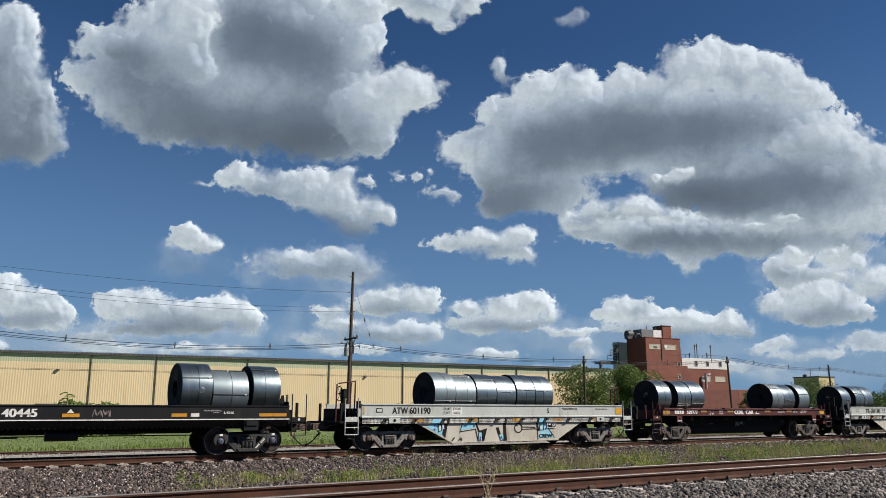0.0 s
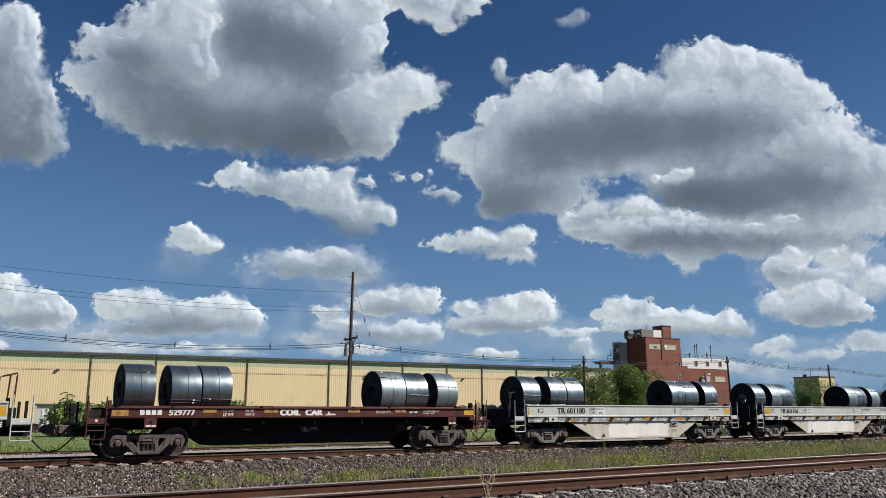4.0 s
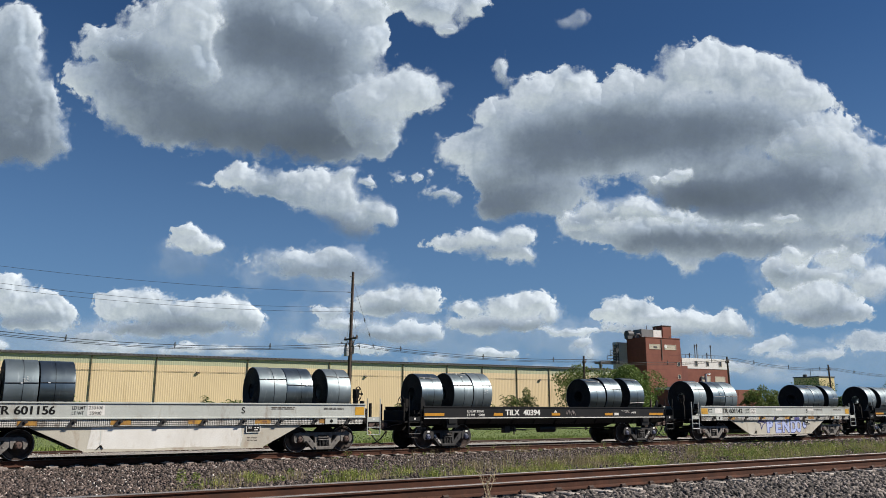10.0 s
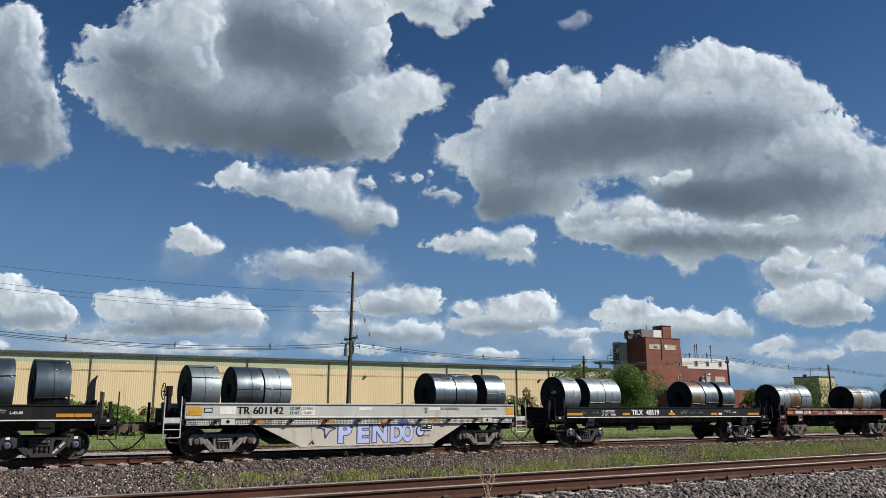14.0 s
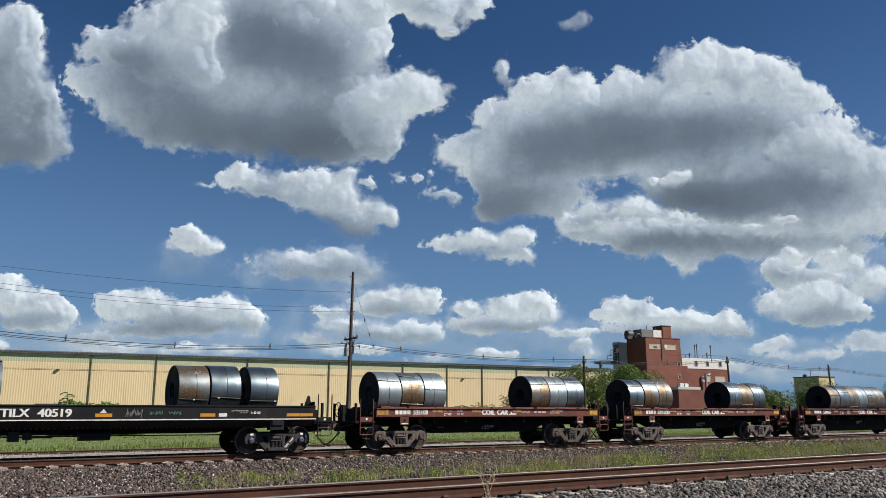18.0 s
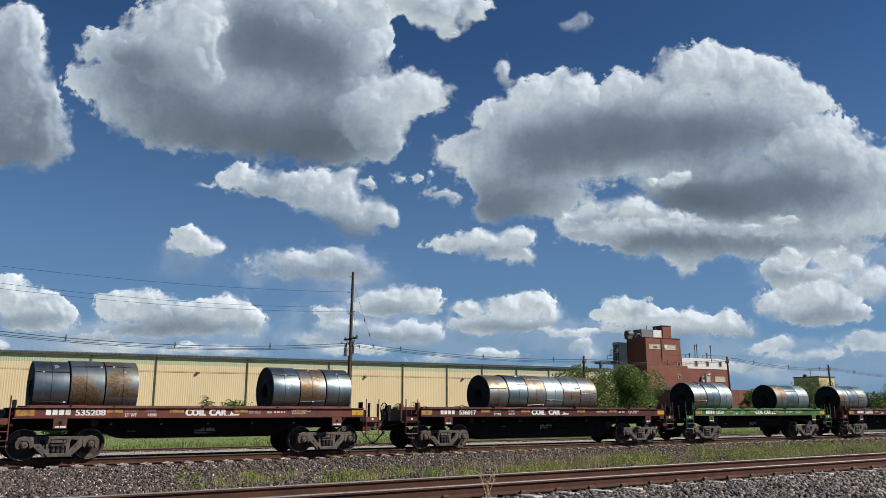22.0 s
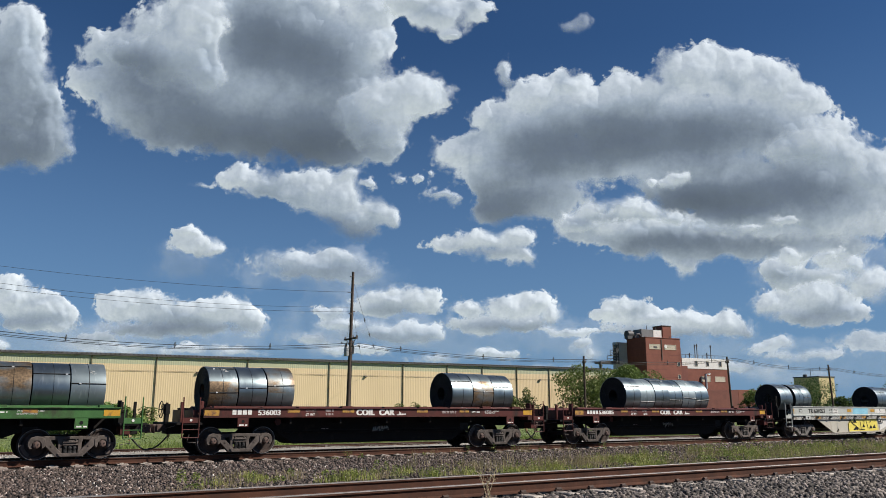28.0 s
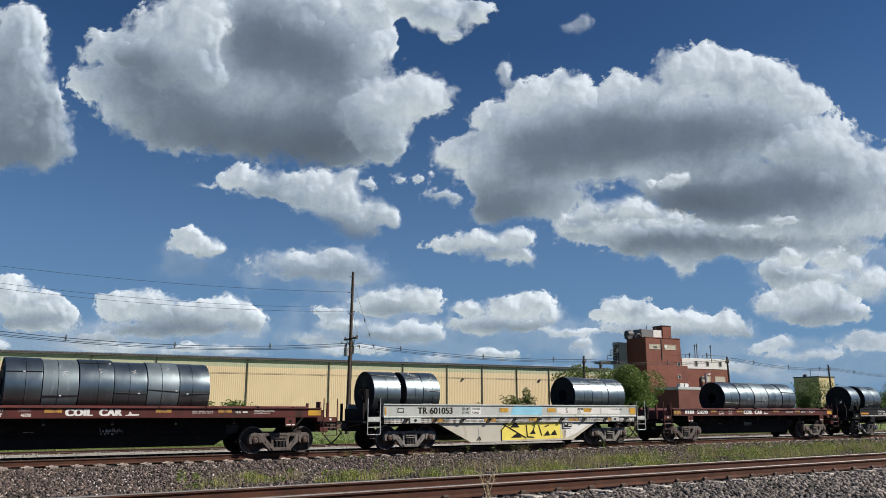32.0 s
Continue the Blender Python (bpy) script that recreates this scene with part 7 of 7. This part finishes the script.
def sumac(x, y, h, label, seed, stems=6, spread=1.6, material=None):
    """Shoots with drooping fronds of long leaflets."""
    rng = np.random.default_rng(seed)
    t = new("bush")
    t.location = (x, y, ground_z(y) - 0.02)
    tagged(t, label, "bush", "bushes")
    s = Shape()
    V = []
    for i in range(int(stems * 1.8)):
        bx, by = rng.uniform(-spread, spread), rng.uniform(-0.6, 0.6)
        hh = h * rng.uniform(0.7, 1.0)
        top = Vector((bx + rng.uniform(-0.25, 0.25), by, hh))
        s.rod((bx, by, 0), top, 0.035, 6, 0.018)
        for k in range(18):
            a = k * 2.4 + rng.uniform(-0.3, 0.3)
            z0 = hh * (0.25 + 0.75 * k / 17)
            L = rng.uniform(0.45, 0.85) * (0.6 + 0.4 * h / 3)
            base = np.array((bx + (top.x - bx) * z0 / hh, by, z0))
            for j in range(7):
                u = (j + 1) / 7
                p = base + np.array((math.cos(a) * L * u, math.sin(a) * L * u, L * (0.55 * u - 0.75 * u * u)))
                for side in (-1, 1):
                    q = np.array((-math.sin(a) * side, math.cos(a) * side, -0.35)) * 0.27 * rng.uniform(0.7, 1.2)
                    w = np.array((math.cos(a), math.sin(a), -0.2)) * 0.085
                    V.append((p, p + q * 0.5 + w, p + q, p + q * 0.5 - w))
    s.part("stem", M_BARK, t)
    v = np.array(V).reshape(-1, 3)
    quads("frond", v, np.arange(len(v)).reshape(-1, 4), material or M_LEAFMID, t)
    return t


def grass(n, x0, x1, y0, y1, h, material, label, seed, clump=0.0, clumps=60, width=0.012, bias=1.0, name="grass"):
    """A stand of separate blades, in clumps or spread evenly."""
    rng = np.random.default_rng(seed)
    if clump:
        cx, cy = x0 + (x1 - x0) * rng.random(clumps) ** bias, rng.uniform(y0, y1, clumps)
        ch = rng.uniform(0.5, 1.25, clumps)
        k = rng.integers(0, clumps, n)
        px, py = cx[k] + rng.normal(0, clump, n), cy[k] + rng.normal(0, clump * 0.7, n)
        hh = h * ch[k] * rng.uniform(0.4, 1.1, n)
    else:
        px, py = x0 + (x1 - x0) * rng.random(n) ** bias, rng.uniform(y0, y1, n)
        hh = h * rng.uniform(0.4, 1.1, n) * (0.75 + 0.6 * fractal(px, py, 2.5, 3, seed + 5))
    hh = np.clip(hh, 0.03, None)
    pz = np.interp(py, [p[0] for p in PROFILE], [p[1] for p in PROFILE]) - 0.02
    a = rng.uniform(0, 2 * np.pi, n)
    lean = hh * rng.uniform(0.05, 0.55, n)
    dx, dy = np.cos(a), np.sin(a)
    w = width * rng.uniform(0.6, 1.5, n)
    p = np.stack([px, py, pz], -1)
    sx = np.stack([-dy * w, dx * w, np.zeros(n)], -1)
    mid = p + np.stack([dx * lean * 0.35, dy * lean * 0.35, hh * 0.6], -1)
    tip = p + np.stack([dx * lean, dy * lean, hh], -1)
    v = np.stack([p - sx, p + sx, mid + sx * 0.8, mid - sx * 0.8, tip + sx * 0.15, tip - sx * 0.15], 1)
    i = 6 * np.arange(n)[:, None]
    f = np.concatenate([i + np.array([[0, 1, 2, 3]]), i + np.array([[3, 2, 4, 5]])])
    ob = quads(name, v.reshape(-1, 3), f, material)
    tagged(ob, label, "grass", kind="stuff")


# verge beyond the tracks
grass(52000, -6, 75, 38.2, 46.0, 0.045, M_LAWN, "short green grass along the far verge", 21, width=0.016)
grass(12000, -6, 90, 46.0, 62.0, 0.10, M_LAWN, "green grass in front of the warehouse", 22, width=0.04)
grass(2500, 75, 200, 38.5, 60.0, 0.4, M_LAWN, "green grass in front of the warehouse", 23, width=0.05)
grass(26000, -6, 75, 36.9, 41.5, 0.30, M_LAWN, "tall green grass along the disused track", 24, clump=0.6, clumps=340, width=0.016)
# between the tracks
TUFTS = "yellow-green grass tufts growing through the gravel"
grass(8500, 20, 62, 17.6, 21.4, 0.36, M_GRASS, TUFTS, 31, clump=0.30, clumps=120, bias=1.15, width=0.005)
grass(1700, 28, 62, 20.5, 24.5, 0.38, M_GRASS, TUFTS, 38, clump=0.35, clumps=60, width=0.008)
grass(2200, 12, 20.5, 17.0, 19.0, 0.26, M_GRASS, TUFTS, 32, clump=0.22, clumps=24, width=0.006)
grass(900, 6.0, 14, 18.0, 21, 0.26, M_GRASS, "sparse weeds in the gravel", 33, clump=0.16, clumps=12, width=0.008)
grass(2300, 5, 20, 17.0, 21.5, 0.34, M_GRASSDRY, "dry yellow grass stalks in the gravel", 34, clump=0.28, clumps=26, width=0.0035)
grass(5200, 14, 60, 17.3, 22.5, 0.44, M_GRASSDRY, "dry yellow grass stalks in the gravel", 35, clump=0.55, clumps=90, width=0.0045)
grass(420, 14, 34, 26.2, 27.1, 0.40, M_GRASSDRY, "dry stalks beside the rail", 36, clump=0.16, clumps=12, width=0.004)


def dry_weed(x, y, h):
    """A bare, forked dead stalk with small seed heads."""
    r = random.Random(77)
    w = new("dry_weed")
    w.location = (x, y, ground_z(y) - 0.02)
    tagged(w, "single dead weed with bare forked twigs beside the rail", "weed")
    tips = []
    for k, (dx, top, fork) in enumerate(((-0.16, 1.0, 0.30), (0.13, 0.95, 0.42), (-0.05, 0.72, 0.55), (0.04, 1.05, 0.60))):
        s = Shape()
        base, knee, tip = Vector((0.01 * k, 0, 0)), Vector((-0.02 + 0.25 * dx, 0.01 * k, h * fork)), Vector((dx, 0.05 - 0.03 * k, h * top))
        s.tube([base, base.lerp(knee, 0.5) + Vector((0.01, 0, 0)), knee, knee.lerp(tip, 0.55) + Vector((0.015, 0, 0.01)), tip], 0.0065, 5)
        tips.append(tip)
        for j in range(5):
            p = knee.lerp(tip, 0.25 + 0.15 * j)
            q = p + Vector((r.uniform(-0.11, 0.11), r.uniform(-0.06, 0.06), r.uniform(0.03, 0.12)))
            s.rod(p, q, 0.0035, 4, 0.002)
            tips.append(q)
        s.part("twig", M_DEADSTALK, w)
    heads = Shape()
    for p in tips:
        for j in range(3):
            c = p + Vector((r.uniform(-0.02, 0.02), r.uniform(-0.02, 0.02), r.uniform(-0.03, 0.01)))
            heads.rod(c, c + Vector((r.uniform(-0.01, 0.01), 0, 0.02)), 0.006, 5, 0.001)
    heads.part("seed_head", M_DEADSTALK, w)


dry_weed(7.73, 10.12, 0.50)

def weeds(n, x0, x1, y0, y1, h, material, label, seed, clumps, spread=0.22, leaf=0.05, bias=1.0):
    """Leafy weeds: low mounds of small tilted leaves, some with a taller shoot."""
    rng = np.random.default_rng(seed)
    cx, cy = x0 + (x1 - x0) * rng.random(clumps) ** bias, rng.uniform(y0, y1, clumps)
    ch, cr = h * rng.uniform(0.35, 1.2, clumps), spread * rng.uniform(0.5, 1.5, clumps)
    k = rng.integers(0, clumps, n)
    u = rng.random(n)
    r = cr[k] * (1 - 0.75 * u) * np.sqrt(rng.random(n))
    a = rng.uniform(0, 2 * np.pi, n)
    px, py = cx[k] + r * np.cos(a), cy[k] + r * np.sin(a)
    p = np.stack([px, py, np.interp(py, [q[0] for q in PROFILE], [q[1] for q in PROFILE]) + ch[k] * u], -1)
    d = np.stack([np.cos(a), np.sin(a), rng.uniform(-0.3, 0.9, n)], -1) + rng.normal(0, 0.35, (n, 3))
    d /= np.linalg.norm(d, axis=1, keepdims=True)
    b = np.cross(d, rng.normal(size=(n, 3)))
    b /= np.linalg.norm(b, axis=1, keepdims=True)
    s = leaf * rng.uniform(0.5, 1.6, (n, 1))
    v = np.stack([p, p + d * s * 0.5 + b * s * 0.27, p + d * s, p + d * s * 0.5 - b * s * 0.27], 1)
    ob = quads("weeds", v.reshape(-1, 3), np.arange(n * 4).reshape(-1, 4), material)
    tagged(ob, label, "weeds", kind="stuff")


LEAFY = "low leafy weeds growing through the gravel"
weeds(15000, 20, 62, 17.4, 21.6, 0.34, M_WEED, LEAFY, 61, 150, 0.32, 0.055, 1.1)
weeds(3200, 26, 62, 21, 25, 0.34, M_WEED, LEAFY, 62, 60, 0.32, 0.06)
weeds(1700, 10, 21, 16.8, 19.5, 0.32, M_WEED, LEAFY, 63, 30, 0.2, 0.045)
weeds(1500, 5.5, 12, 18.0, 21, 0.30, M_WEED, LEAFY, 64, 16, 0.16, 0.045)
weeds(500, 13, 40, 26.0, 27.0, 0.32, M_WEED, "weeds beside the rail", 65, 14, 0.14, 0.05)

SHOOTS = "young sumac shoots in front of the warehouse"
for i, (x, h, w) in enumerate(((10.0, 2.6, 1.5), (10.5, 3.1, 1.6), (11.1, 2.9, 1.5), (11.7, 2.8, 1.5), (12.2, 2.5, 1.3), (12.9, 2.9, 1.3), (13.7, 2.7, 1.3), (14.5, 2.3, 1.4), (15.3, 1.7, 1.2))):
    tree(x, 64, 0.86 * h, w * 1.7, "bushy green shrub with pale shoots beside the line", M_BUSH, 1300, 470 + i, 0.20, 9, 0.10, "bush")
for i, (x, y, h, st, sp) in enumerate(((10.5, 64, 3.2, 1, 0.2), (11.4, 64, 3.0, 1, 0.2), (12.5, 64, 3.1, 1, 0.2), (13.9, 64, 2.9, 1, 0.2), (14.6, 64, 2.8, 1, 0.2), (25.6, 103, 2.6, 3, 1.0),
                                        (33.6, 103.5, 3.8, 3, 0.6), (36.6, 103.5, 3.4, 2, 0.5),
                                        (62.0, 102, 3.0, 4, 1.3), (64.8, 102, 3.2, 4, 1.2), (73.0, 101, 2.9, 4, 1.8), (77.0, 101, 3.2, 5, 1.8), (81.5, 101, 5.0, 6, 1.4))):
    sumac(x, y, h, SHOOTS, 400 + i, st, sp, M_BUSH if y < 70 else None)
tree(85.0, 101, 5.6, 3.8, "feathery olive shrub against the warehouse wall", M_LEAFPALE, 3600, 501, 0.22, 12, 0.12, "bush")
tree(94.0, 98, 9.6, 9.6, "loose olive-green tree at the warehouse corner", M_LEAFMID, 7000, 502, 0.32, 14, 0.18)
tree(98.4, 98, 8.2, 6.4, "loose olive-green tree at the warehouse corner", M_LEAFMID, 4200, 503, 0.28, 12, 0.18)
tree(104.7, 97, 9.9, 9.6, "dense green tree in front of the brick tower", M_LEAF, 27000, 504, 0.27, 20, 0.16)
tree(30.5, 84, 3.0, 4.5, "low green scrub on the verge", M_LEAF, 1800, 506, 0.22, 8, 0.1, "bush")
for i, (x, y, h, w) in enumerate(((173, 120, 7.2, 5.5), (177, 120, 8.2, 6.5), (182, 120, 7.0, 8), (226, 128, 6.0, 9), (233, 124, 5.8, 11), (241, 120, 6.6, 12), (248, 118, 8.4, 13), (219, 134, 7.0, 8), (300, 150, 13, 16), (330, 160, 14, 18), (290, 175, 14, 16), (262, 122, 12, 13), (280, 130, 13, 15))):
    tree(x, y, h, w, "dark green tree in the far tree line", M_LEAFDARK if i > 2 else M_LEAFMID, 4200, 600 + i, 0.5 if i > 2 else 0.36, 14, 0.12)


# ---- what moves ----
def motions():
    for ob, rows in MOVERS:
        walk(ob, rows)


motions()
